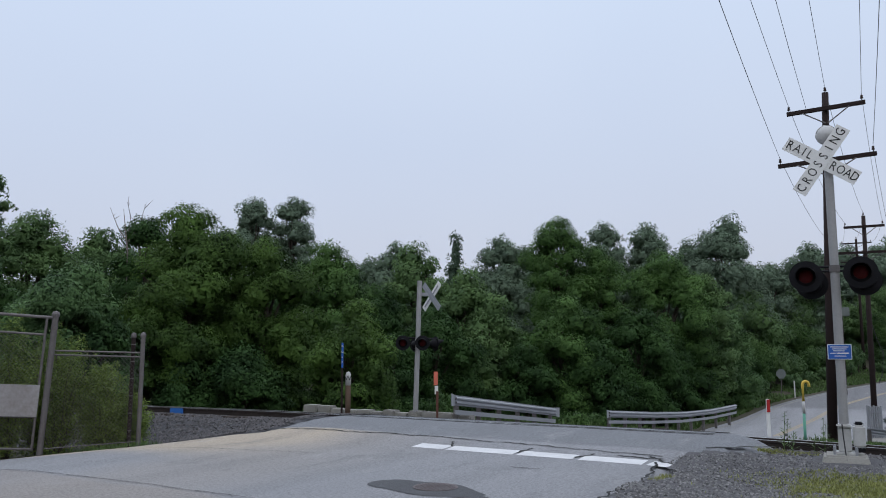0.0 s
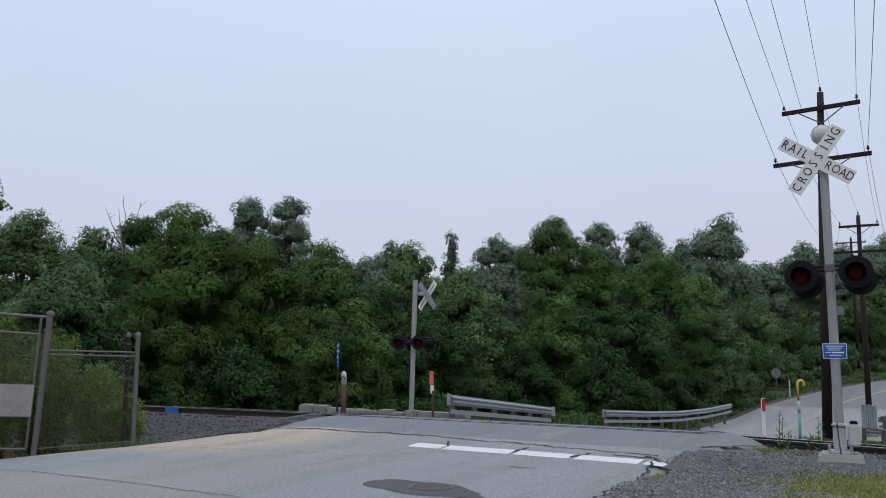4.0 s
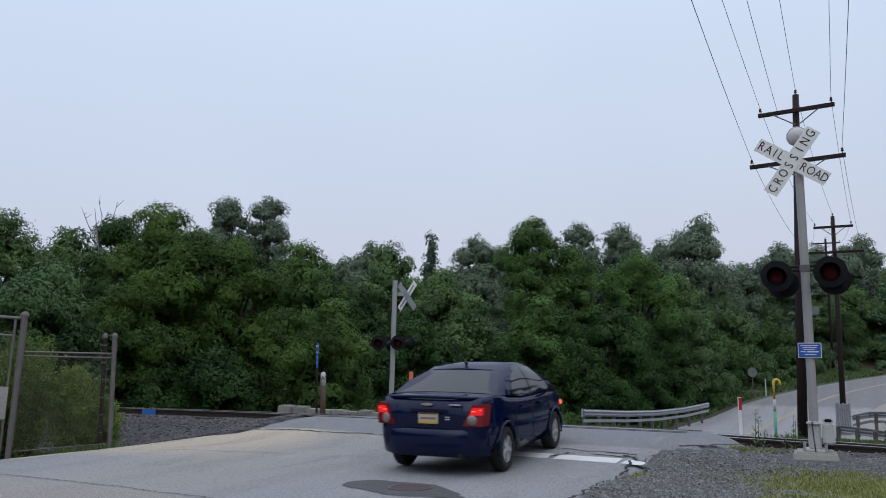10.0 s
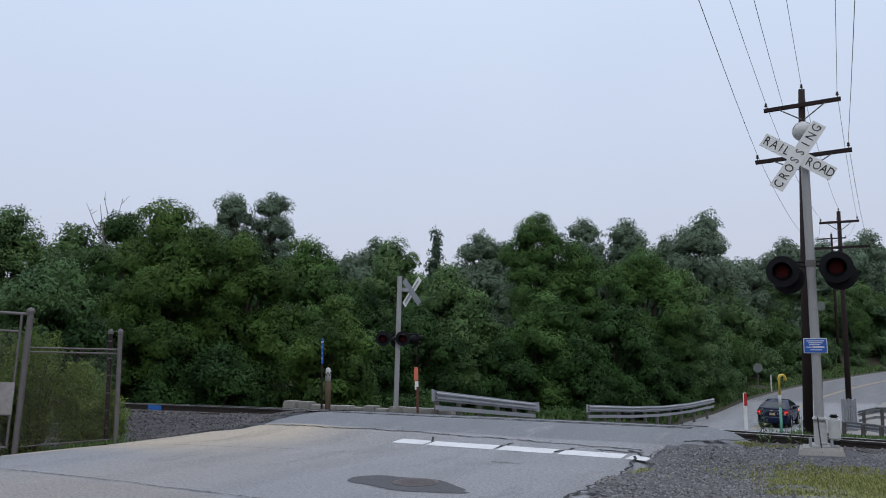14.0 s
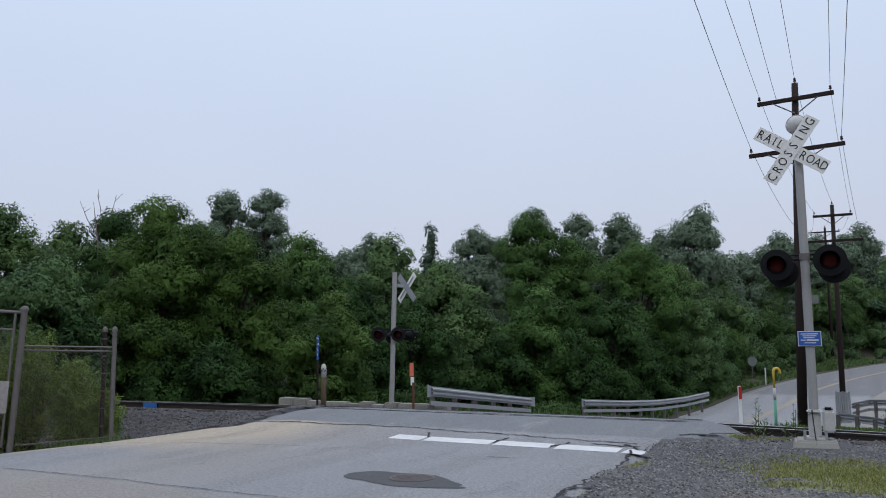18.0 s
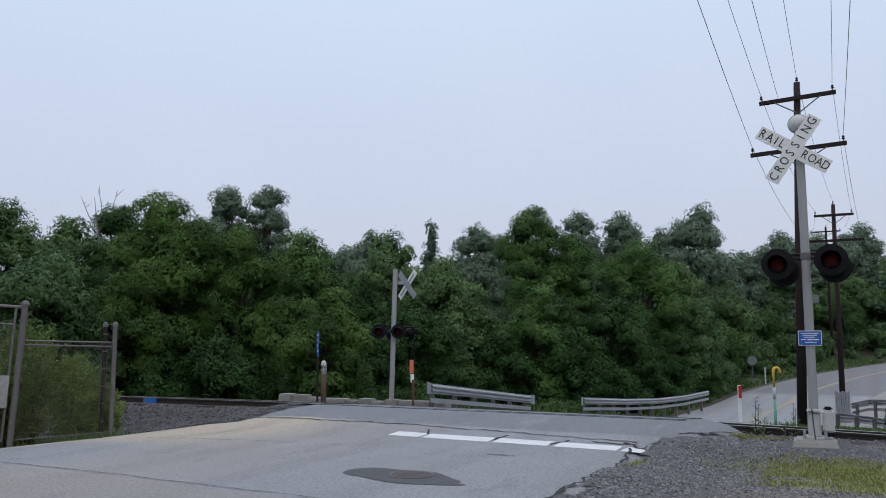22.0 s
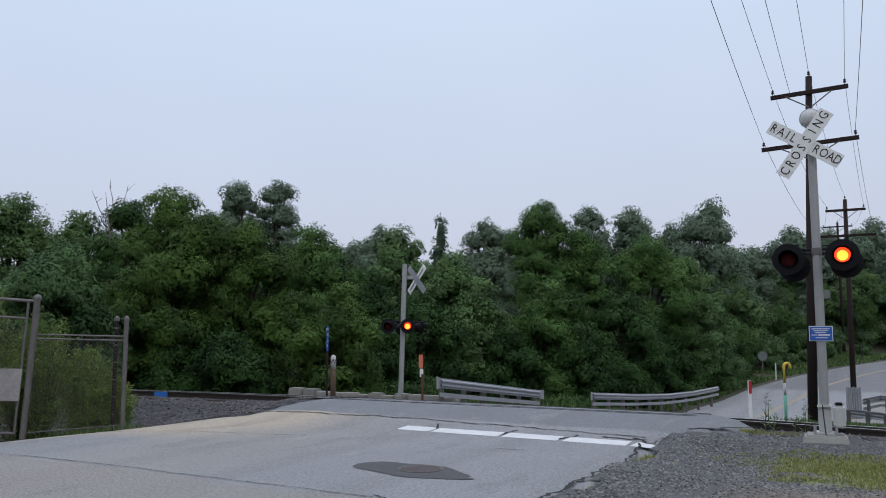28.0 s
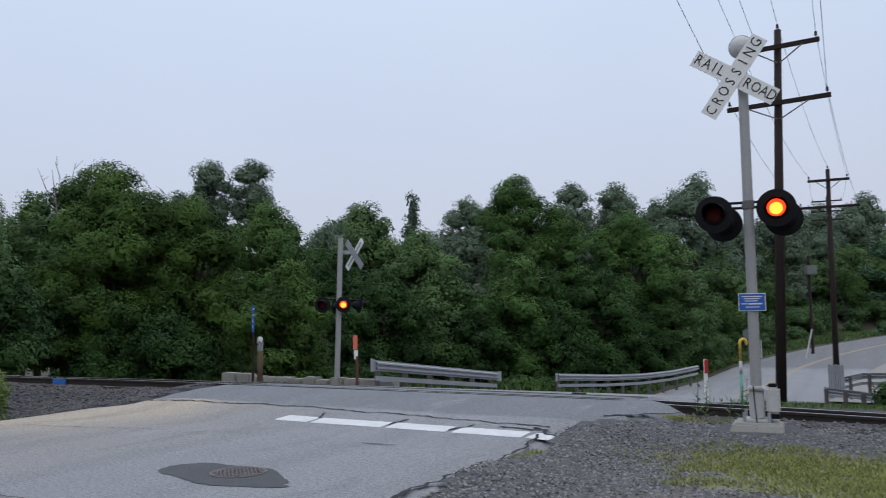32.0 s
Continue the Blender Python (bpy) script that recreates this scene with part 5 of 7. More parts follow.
def signal_head(parent, m, lit_rows=None):
    """Round black background, hood and red lens facing -y of m. Returns the lit lamp, to be keyed."""
    face = m @ Matrix.Rotation(radians(90), 4, "X")
    bm = bmesh.new()
    lathe(bm, [(0.245, -0.006), (0.245, 0.006), (0.110, 0.010), (0.108, -0.006)], 40, face)
    bg = part("background_disc", bm, BLACK, parent, "round black background plate")
    bm = bmesh.new()
    lathe(bm, [(0.0, -0.22), (0.06, -0.21), (0.13, -0.12), (0.152, 0.0), (0.152, 0.01)], 24, face)
    part("lamp_housing", bm, BLACK, parent, smooth=True)
    bm = bmesh.new()
    lathe(bm, [(0.108, 0.0), (0.108, 0.012), (0.085, 0.026), (0.05, 0.034), (0.0, 0.036)], 28, face)
    lens = part("lens", bm, LENS_RED, parent, "round red glass lens", smooth=True)
    bm = bmesh.new()
    n, r0 = 22, 0.150
    rows = []
    for k in range(n + 1):
        a = radians(-28 + 236 * k / n)
        top = max(0.0, math.sin(a))
        reach = 0.07 + 0.23 * max(0.0, math.sin(a)) ** 0.7
        p = Vector((r0 * math.cos(a), 0, r0 * math.sin(a)))
        rows.append([bm.verts.new(m @ (p + Vector((0, -0.01, 0)))), bm.verts.new(m @ (p * 0.97 + Vector((0, -reach, -0.02 * top)))),
                     bm.verts.new(m @ (p * 0.94 + Vector((0, -reach, -0.02 * top)))), bm.verts.new(m @ (p * 0.965 + Vector((0, -0.01, 0))))])
    for a, b in zip(rows, rows[1:]):
        for j in range(4):
            bm.faces.new((a[j], a[(j + 1) % 4], b[(j + 1) % 4], b[j]))
    part("hood", bm, BLACK, parent, "black sheet hood", smooth=True)
    # the lamp unit slides up to the lens when it is lit
    bm = bmesh.new()
    lathe(bm, [(0.0, 0.0), (0.114, 0.0), (0.114, 0.004), (0.09, 0.012), (0.0, 0.018)], 26)
    unit = part("lamp_unit", bm, LAMP_ON, parent, "glowing red lamp", smooth=True)
    bm = bmesh.new()
    lathe(bm, [(0.0, 0.016), (0.080, 0.016), (0.05, 0.021), (0.0, 0.024)], 24, Matrix.Translation((0, -0.012, 0)))
    part("lamp_filament", bm, LAMP_CORE, unit, "bright orange core")
    bm = bmesh.new()
    lathe(bm, [(0.0, 0.0), (0.100, 0.0), (0.100, 0.003), (0.07, 0.008), (0.0, 0.012)], 24)
    ember = part("cooling_filament", bm, LAMP_EMBER, parent, "dull red glow of a lamp just gone out", smooth=True)
    front = face @ Matrix.Translation((0, 0, 0.034))
    back = face @ Matrix.Translation((0, 0, -0.10))
    unit.matrix_basis = back
    ember.matrix_basis = back
    return unit, ember, front, back


FLASH0, FLASH_STEP = 23.90, 0.628


def lamp_rows(front, back, left):
    """On and off in turn: the left lamps start at 22.95 s, the right ones at 23.9 s."""
    spans = [(22.97, FLASH0 + 0.03)] if left else []
    k = 1 if left else 0
    while FLASH0 + k * FLASH_STEP < 33:
        a = FLASH0 + k * FLASH_STEP - 0.03
        spans.append((a, a + FLASH_STEP + 0.06))
        k += 2
    rows = [(0.0, back)]
    for a, b in spans:
        rows += [(a - 0.034, back), (a, front)]
        if b < 32:
            rows += [(b, front), (b + 0.034, back)]
    rows = [r for r in rows if r[0] < 31.9]
    return rows + [(31.95, rows[-1][1]), (32.0, rows[-1][1])]


def ember_rows(front, back, left):
    """For a third of a second after each flash the lamp still glows dull red."""
    rows = [(0.0, back)]
    k = 0 if left else 1
    while FLASH0 + k * FLASH_STEP < 31.5:
        a = FLASH0 + k * FLASH_STEP
        rows += [(a - 0.034, back), (a, front), (a + 0.30, front), (a + 0.334, back)]
        k += 2
    return rows + [(32.0, back)]


SIGNAL_UNITS = []


def build_near_signal():
    base = Vector((6.21, 12.49, 0.0))
    gz = ground_z(*plan(base.x, base.y))
    face = Matrix.Rotation(AXIS + radians(4), 4, "Z")
    sig = thing("crossing_signal", Matrix.Translation((base.x, base.y, gz)) @ face, "grey railroad crossing signal mast with crossbuck, bell and flashing lamps", "crossing signal", "crossing signals")
    z = -gz
    bm = bmesh.new()
    for a, b, z0, z1 in ((0.37, 0.29, -0.1, z + 0.12),):
        vs = [bm.verts.new((sx * a, sy * a, z0)) for sx, sy in ((-1, -1), (1, -1), (1, 1), (-1, 1))] + [bm.verts.new((sx * b, sy * b, z1)) for sx, sy in ((-1, -1), (1, -1), (1, 1), (-1, 1))]
        bm.faces.new(vs[4:])
        for k in range(4):
            bm.faces.new((vs[k], vs[(k + 1) % 4], vs[4 + (k + 1) % 4], vs[4 + k]))
    bmesh.ops.bevel(bm, geom=bm.edges[:], offset=0.03, segments=2, affect="EDGES")
    part("concrete_base", bm, CONCRETE, sig, "tapered concrete foundation")
    bm = bmesh.new()
    rod(bm, (0, 0, z + 0.1), (0, 0, z + 4.98), 0.070, 0.064, 20)
    part("mast", bm, MAST_GREY, sig, "round grey aluminium mast", smooth=False)
    bm = bmesh.new()
    box(bm, (0, 0, z + 0.14), (0.32, 0.32, 0.04), bevel=0.01)
    box(bm, (0, 0, z + 0.34), (0.185, 0.20, 0.40), bevel=0.03)
    box(bm, (0, -0.02, z + 0.55), (0.215, 0.23, 0.05), bevel=0.02)
    part("base_casting", bm, WHITE_PAINT, sig, "white painted junction base")
    for sx in (-1, 1):
        for sy in (-1, 1):
            bm = bmesh.new()
            rod(bm, (sx * 0.15, sy * 0.15, z + 0.12), (sx * 0.15, sy * 0.15, z + 0.24), 0.022, n=8)
            part("anchor_bolt", bm, GALV, sig)
    bm = bmesh.new()
    box(bm, (0.20, -0.02, z + 0.40), (0.17, 0.22, 0.34), bevel=0.03)
    cab = part("junction_box", bm, WHITE_PAINT, sig, "small white junction box")
    bm = bmesh.new()
    box(bm, (0.20, -0.02, z + 0.59), (0.13, 0.16, 0.05), bevel=0.02)
    part("box_lid", bm, BLACK, cab, "dark worn lid")
    bm = bmesh.new()
    box(bm, (0.20, -0.02, z + 0.20), (0.15, 0.2, 0.06), bevel=0.01)
    part("box_foot", bm, BLACK, cab)
    bm = bmesh.new()
    tube(bm, [(-0.03, -0.15, z + 0.58), (-0.02, -0.14, z + 0.4), (0.0, -0.19, z + 0.14), (0.01, -0.31, z + 0.06)], 0.010, 6)
    part("cable", bm, WIRE, sig)
    # blue emergency notice with unreadable lines
    plate = bmesh.new()
    box(plate, (0, -0.085, z + 1.68), (0.34, 0.006, 0.235), bevel=0.002)
    notice = part("notice_plate", plate, SIGN_WHITE, sig, "small blue notice with a white border")
    plate = bmesh.new()
    box(plate, (0, -0.0895, z + 1.68), (0.32, 0.004, 0.215))
    part("blue_field", plate, SIGN_BLUE, notice)
    for k, (w, h, dx) in enumerate(((0.30, 0.022, 0), (0.24, 0.02, 0), (0.19, 0.02, -0.01), (0.20, 0.036, 0.05), (0.09, 0.022, -0.11), (0.20, 0.02, 0.01))):
        zz = z + 1.68 + (0.075, 0.045, 0.015, -0.022, -0.022, -0.065)[k]
        bm = bmesh.new()
        box(bm, (dx * 0.85, -0.0925, zz), (w * 0.84, 0.003, h * 0.55))
        part("text_bar", bm, SIGN_WHITE, notice)
    # crossbuck
    crossbuck(sig, Matrix.Translation((-0.10, -0.14, z + 4.72)))
    bm = bmesh.new()
    box(bm, (-0.03, -0.11, z + 4.72), (0.16, 0.06, 0.16), bevel=0.01)
    part("bracket", bm, GALV, sig)
    # bell
    bm = bmesh.new()
    lathe(bm, [(0.0, 0.11), (0.07, 0.10), (0.135, 0.055), (0.165, 0.0), (0.165, -0.02), (0.15, -0.02)], 28, Matrix.Translation((0.0, -0.02, z + 5.16)) @ Matrix.Rotation(radians(90), 4, "X"))
    bell = part("bell", bm, WHITE_PAINT, sig, "pale round warning bell", smooth=True)
    bm = bmesh.new()
    pts = [(0.145 * math.cos(a), -0.05, z + 5.16 + 0.145 * math.sin(a)) for a in [radians(35 + 12 * k) for k in range(12)]]
    tube(bm, pts, 0.008, 6)
    part("bell_rim", bm, BLACK, bell)
    bm = bmesh.new()
    rod(bm, (0, 0, z + 4.95), (0, 0, z + 5.12), 0.06, n=12)
    box(bm, (0, 0.05, z + 5.14), (0.16, 0.16, 0.14), bevel=0.02)
    part("bell_mount", bm, GALV, bell)
    # arms and lamps: one pair faces the approach, the other the far side
    for z_arm in (z + 3.02, z + 2.95):
        bm = bmesh.new()
        tube(bm, [(-0.43, 0.0, z_arm), (0.43, 0.0, z_arm)], 0.018, 8)
        part("lamp_arm", bm, BLACK, sig)
    bm = bmesh.new()
    rod(bm, (0, 0, z + 2.93), (0, 0, z + 3.04), 0.080, n=16)
    part("arm_clamp", bm, GALV_OLD, sig)
    aim = radians(-2)
    for sx in (-1, 1):
        m = Matrix.Translation((sx * 0.385 - 0.03, -0.26, z + 2.875 + 0.02 * sx)) @ Matrix.Rotation(aim, 4, "Z")
        SIGNAL_UNITS.append((*signal_head(sig, m), sx < 0))
        mb = Matrix.Translation((sx * 0.385 + 0.045, 0.25, z + 2.79 + 0.02 * sx)) @ Matrix.Rotation(aim + math.pi, 4, "Z")
        SIGNAL_UNITS.append((*signal_head(sig, mb), sx > 0))
        bm = bmesh.new()
        tube(bm, [(sx * 0.40, 0.0, z + 2.99), (sx * 0.40 - 0.01, -0.05, z + 2.95), (sx * 0.385 - 0.03, -0.12, z + 2.88)], 0.02, 6)
        part("lamp_bracket", bm, BLACK, sig)


def build_far_signal():
    x, y = -0.80, 26.6
    gz = ground_z(*plan(x, y))
    sig = thing("crossing_signal", Matrix.Translation((x, y, gz)), "grey railroad crossing signal across the tracks seen from behind", "crossing signal", "crossing signals")
    z = -gz
    bm = bmesh.new()
    rod(bm, (-0.11, 0, -0.2), (0.02, 0, z + 4.0), 0.085, 0.08, 18)
    part("mast", bm, MAST_GREY, sig, "round grey aluminium mast")
    bm = bmesh.new()
    box(bm, (-0.1, 0, 0.1), (0.3, 0.3, 0.4), bevel=0.02)
    part("base_casting", bm, CONCRETE, sig)
    crossbuck(sig, Matrix.Translation((0.42, 0.34, z + 3.50)) @ Matrix.Rotation(radians(-50), 4, "Z"), front=False)
    bm = bmesh.new()
    box(bm, (0.18, 0.12, z + 3.55), (0.26, 0.05, 0.12), bevel=0.01)
    part("bracket", bm, GALV, sig)
    bm = bmesh.new()
    tube(bm, [(-0.58, -0.02, z + 2.10), (0.62, 0.1, z + 2.06)], 0.024, 8)
    part("lamp_arm", bm, BLACK, sig)
    for dx, dy, left in ((-0.52, -0.16, True), (0.13, -0.22, False)):
        m = Matrix.Translation((dx, dy, z + 1.92)) @ Matrix.Rotation(radians(-4), 4, "Z")
        SIGNAL_UNITS.append((*signal_head(sig, m), left))
    m = Matrix.Translation((0.55, 0.25, z + 1.90)) @ Matrix.Rotation(radians(118), 4, "Z")
    SIGNAL_UNITS.append((*signal_head(sig, m), True))
    m = Matrix.Translation((-0.10, 0.22, z + 1.86)) @ Matrix.Rotation(radians(150), 4, "Z")
    SIGNAL_UNITS.append((*signal_head(sig, m), False))


# ---- roadside posts, pipe, wall ----
def build_posts():
    def post(name, x, y, label, category, build):
        t = thing(name, Matrix.Translation((x, y, ground_z(*plan(x, y)))), label, category)
        build(t, -ground_z(*plan(x, y)))
        return t

    def red_white(t, z):
        bm = bmesh.new()
        box(bm, (0, 0, (z + 0.38) / 2 - 0.1), (0.085, 0.06, z + 0.38 + 0.2), bevel=0.008)
        part("post", bm, SIGN_WHITE, t, "chipped white post")
        bm = bmesh.new()
        box(bm, (0, -0.045, z + 0.20), (0.088, 0.012, 0.34), bevel=0.003)
        part("reflector", bm, RED_REFLECT, t, "red reflective strip")
    post("delineator_post", 8.86, 21.95, "white delineator post with red reflective top beside the crossing", "marker post", red_white)

    def pipe(t, z):
        top = z + 0.93
        pts = [(0, 0, top - 0.10)] + [(0.08 - 0.08 * math.cos(a), 0, top - 0.10 + 0.09 * math.sin(a)) for a in (0.5, 1.0, 1.57, 2.1, 2.7, 3.14)] + [(0.165, 0, top - 0.15)]
        bm = bmesh.new()
        tube(bm, [(0, 0, -0.2), (0, 0, z + 0.12)], 0.035, 12)
        part("lower_pipe", bm, GREEN_PAINT, t, "faded green lower half", smooth=True)
        bm = bmesh.new()
        tube(bm, [(0, 0, z + 0.12), (0, 0, z + 0.42)], 0.036, 12)
        part("worn_band", bm, WHITE_PAINT, t, "paint worn to grey-white", smooth=True)
        bm = bmesh.new()
        tube(bm, [(0, 0, z + 0.42), *pts], 0.036, 12)
        part("hooked_top", bm, YELLOW, t, "yellow hooked vent end", smooth=True)
    post("vent_pipe", 9.12, 20.35, "hooked vent pipe, yellow above and green below", "pipe", pipe)

    def whistle(t, z):
        bm = bmesh.new()
        lathe(bm, [(0.085, -0.2), (0.085, z + 0.88), (0.06, z + 0.98), (0.0, z + 1.01)], 14)
        part("post", bm, POST_WOOD, t, "weathered timber post", smooth=True)
        bm = bmesh.new()
        lathe(bm, [(0.088, z + 0.58), (0.088, z + 0.88), (0.063, z + 0.98), (0.0, z + 1.015)], 14)
        part("white_top", bm, WHITE_PAINT, t, "flaking white painted head", smooth=True)
        me = lettering("W", 0.20, SIGN_BLACK)
        w = new("lettering", me)
        w.parent = t
        w.matrix_basis = Matrix.Translation((0, -0.092, z + 0.80))
    post("whistle_post", -2.98, 25.3, "weathered wooden whistle post with a black W", "marker post", whistle)

    def blue_name(t, z):
        bm = bmesh.new()
        box(bm, (0, 0, (z + 1.9) / 2 - 0.1), (0.06, 0.05, z + 2.1), bevel=0.005)
        part("post", bm, CREOSOTE, t, "thin dark steel post")
        bm = bmesh.new()
        box(bm, (0, -0.032, z + 1.52), (0.062, 0.012, 0.78), bevel=0.003)
        plate = part("name_plate", bm, SIGN_BLUE, t, "narrow blue plate with white letters")
        for k, ch in enumerate("WOLF"):
            me = lettering(ch, 0.09, SIGN_WHITE)
            o = new("lettering", me)
            o.parent = plate
            o.matrix_basis = Matrix.Translation((0, -0.043, z + 1.80 - 0.17 * k))
    post("name_post", -3.16, 25.2, "dark post with a narrow upright blue name plate", "sign", blue_name)

    def orange_mark(t, z):
        bm = bmesh.new()
        box(bm, (0.05, 0, (z + 0.4) / 2 - 0.1), (0.075, 0.075, z + 0.6), bevel=0.006)
        part("post", bm, RUST, t, "rusty steel post")
        bm = bmesh.new()
        box(bm, (0, 0, z + 0.80), (0.13, 0.03, 0.42), bevel=0.004)
        part("orange_panel", bm, ORANGE, t, "faded orange panel")
        bm = bmesh.new()
        box(bm, (0.02, 0, z + 0.44), (0.11, 0.03, 0.26), bevel=0.004)
        part("white_panel", bm, SIGN_WHITE, t, "white label panel")
    post("cable_marker", -0.22, 25.3, "rusty post with orange and white marker panels", "marker post", orange_mark)

    def stop_back(t, z):
        bm = bmesh.new()
        rod(bm, (0, 0, -0.2), (0, 0, 2.35), 0.035, n=8)
        part("post", bm, GALV_OLD, t, "thin steel sign post")
        bm = bmesh.new()
        lathe(bm, [(0.42, -0.004), (0.42, 0.004)], 8, Matrix.Translation((0, -0.05, 2.05)) @ Matrix.Rotation(radians(90), 4, "X") @ Matrix.Rotation(radians(22.5), 4, "Z"))
        part("sign_plate", bm, SIGN_BACK, t, "dull grey back of a road sign")
    post("road_sign", 27.7, 65.7, "road sign seen from behind, dull grey", "road sign", stop_back)

    def white_stake(t, z):
        bm = bmesh.new()
        box(bm, (0, 0, 0.6), (0.10, 0.05, 1.5), bevel=0.006)
        part("stake", bm, WHITE_PAINT, t)
    post("marker_stake", 28.9, 66.0, "slim white roadside marker stake", "marker post", white_stake)

    def guy(t, z):
        bm = bmesh.new()
        rod(bm, (0, 0, -0.2), (0.65, 0, 2.3), 0.05, n=8)
        part("sleeve", bm, WHITE_PAINT, t)
    post("guy_wire_guard", 31.5, 64.0, "leaning pale guard on a guy wire", "guy guard", guy)
    # concrete block wall behind the tracks
    wall = thing("block_wall", PLAN @ Matrix.Translation((0, 22.75, 0)), "low wall of weathered concrete blocks beyond the tracks", "wall")
    v = -18.6
    r = random.Random(2)
    while v < -12.3:
        L = r.uniform(0.46, 0.62)
        gz = ground_z(v, 22.75)
        top = -0.34 + (0.06 if v < -17.6 else 0) + r.uniform(-0.05, 0.03)
        bm = bmesh.new()
        box(bm, (0, 0, (top + gz - 0.3) / 2), (L - 0.02, 0.4, top - gz + 0.3), bevel=0.035)
        part("block", bm, CONCRETE, wall, m=pose(v + L / 2, r.uniform(-0.04, 0.04), 0, 0, 0, r.uniform(-3, 3)))
        v += L
    # small pale flower spike behind the guardrail and tall weeds by the track
    for (v, u, h, n) in ((-1.85, RAIL_U - 0.35, 0.72, 28), (-1.95, RAIL_U + 0.9, 0.55, 20), (-1.35, RAIL_U + 1.2, 0.62, 20), (-1.7, RAIL_U - 0.5, 0.40, 20), (-1.2, RAIL_U - 0.4, 0.55, 24), (-1.35, RAIL_U - 0.55, 0.36, 18)):
        p = spot(v, u)
        weed = thing("weed", Matrix.Translation(p), "tall thin green weed growing beside the rail", "weed", "weeds by the track")
        bm = bmesh.new()
        tube(bm, [(0, 0, -0.05), (0.02, 0, h * 0.5), (0.05, 0.02, h)], [0.008, 0.006, 0.003], 5)
        part("stem", bm, WEED, weed)
        g = np.random.default_rng(int(h * 1000))
        for k in range(n):
            z, a = h * (0.15 + 0.85 * k / n), g.uniform(0, 6.28)
            ln = 0.13 * (1.15 - z / h) + 0.03
            d, s = Vector((math.cos(a), math.sin(a), 0.45)), Vector((-math.sin(a), math.cos(a), 0)) * 0.014
            c = Vector((0.05 * z / h, 0, z))
            bm = bmesh.new()
            f = [bm.verts.new(q) for q in (c, c + d * ln * 0.5 + s, c + d * ln, c + d * ln * 0.5 - s)]
            bm.faces.new(f)
            part("leaf", bm, WEED, weed)


# ---- guardrails ----
W_BEAM = [(0.0, -0.155), (0.0, -0.12), (0.075, -0.085), (0.075, -0.045), (0.012, -0.012), (0.012, 0.012), (0.075, 0.045), (0.075, 0.085), (0.0, 0.12), (0.0, 0.155),
          (-0.004, 0.155), (-0.004, 0.118), (0.068, 0.083), (0.068, 0.047), (0.006, 0.014), (0.006, -0.014), (0.068, -0.047), (0.068, -0.083), (-0.004, -0.118), (-0.004, -0.155)]


def guardrail(pts, label, side=1, height=0.55, lower=True, post_every=1.9, shoe=(True, True)):
    """A corrugated steel beam on posts along places of the world (x, y, ground)."""
    rail = thing("guardrail", Matrix(), label, "guardrail", "guardrails")
    P = [Vector(p) for p in pts]
    sec = [(a * side, b) for a, b in W_BEAM]
    if side < 0:
        sec = sec[::-1]
    bm = bmesh.new()
    extrude_along(bm, sec, [p + Vector((0, 0, height)) for p in P])
    beam = part("beam", bm, GALV, rail, "corrugated galvanised beam")
    if lower:
        bm = bmesh.new()
        extrude_along(bm, [(-0.02, -0.07), (0.02, -0.07), (0.02, 0.07), (-0.02, 0.07)], [p + Vector((0, 0, height - 0.36)) for p in P])
        part("rub_rail", bm, GALV, rail, "lower steel rub rail")
    for end, on in ((0, shoe[0]), (-1, shoe[1])):
        if not on:
            continue
        a, b = (P[0], P[1]) if end == 0 else (P[-1], P[-2])
        d = (a - b).normalized()
        bm = bmesh.new()
        sd = Vector((d.y, -d.x, 0)) * side * (1 if end else -1)
        for w, k in ((0.0, 0.0),):
            q = [bm.verts.new(a + d * o + Vector((0, 0, height + h)) + sd * s) for o, h, s in ((-0.05, 0.16, -0.01), (0.32, 0.19, 0.06), (0.32, -0.19, 0.06), (-0.05, -0.16, -0.01), (-0.05, 0.16, -0.03), (0.32, 0.19, 0.04), (0.32, -0.19, 0.04), (-0.05, -0.16, -0.03))]
            for f in ((0, 1, 2, 3), (7, 6, 5, 4), (0, 4, 5, 1), (1, 5, 6, 2), (2, 6, 7, 3), (3, 7, 4, 0)):
                bm.faces.new([q[i] for i in f])
        part("end_shoe", bm, GALV, rail, "flared end shoe")
    acc, nxt = 0.0, 0.25
    for a, b in zip(P, P[1:]):
        seg = (b - a).length
        while nxt <= acc + seg:
            p = a.lerp(b, (nxt - acc) / seg)
            d = (b - a).normalized()
            out = Vector((d.y, -d.x, 0)) * -side
            c = p + out * 0.10
            bm = bmesh.new()
            m = Matrix.Translation(c) @ Matrix.Rotation(math.atan2(d.y, d.x), 4, "Z")
            box(bm, (0, 0, height / 2 - 0.15), (0.10, 0.15, height + 0.5), m, 0.01)
            part("post", bm, GALV_OLD, rail)
            nxt += post_every
        acc += seg


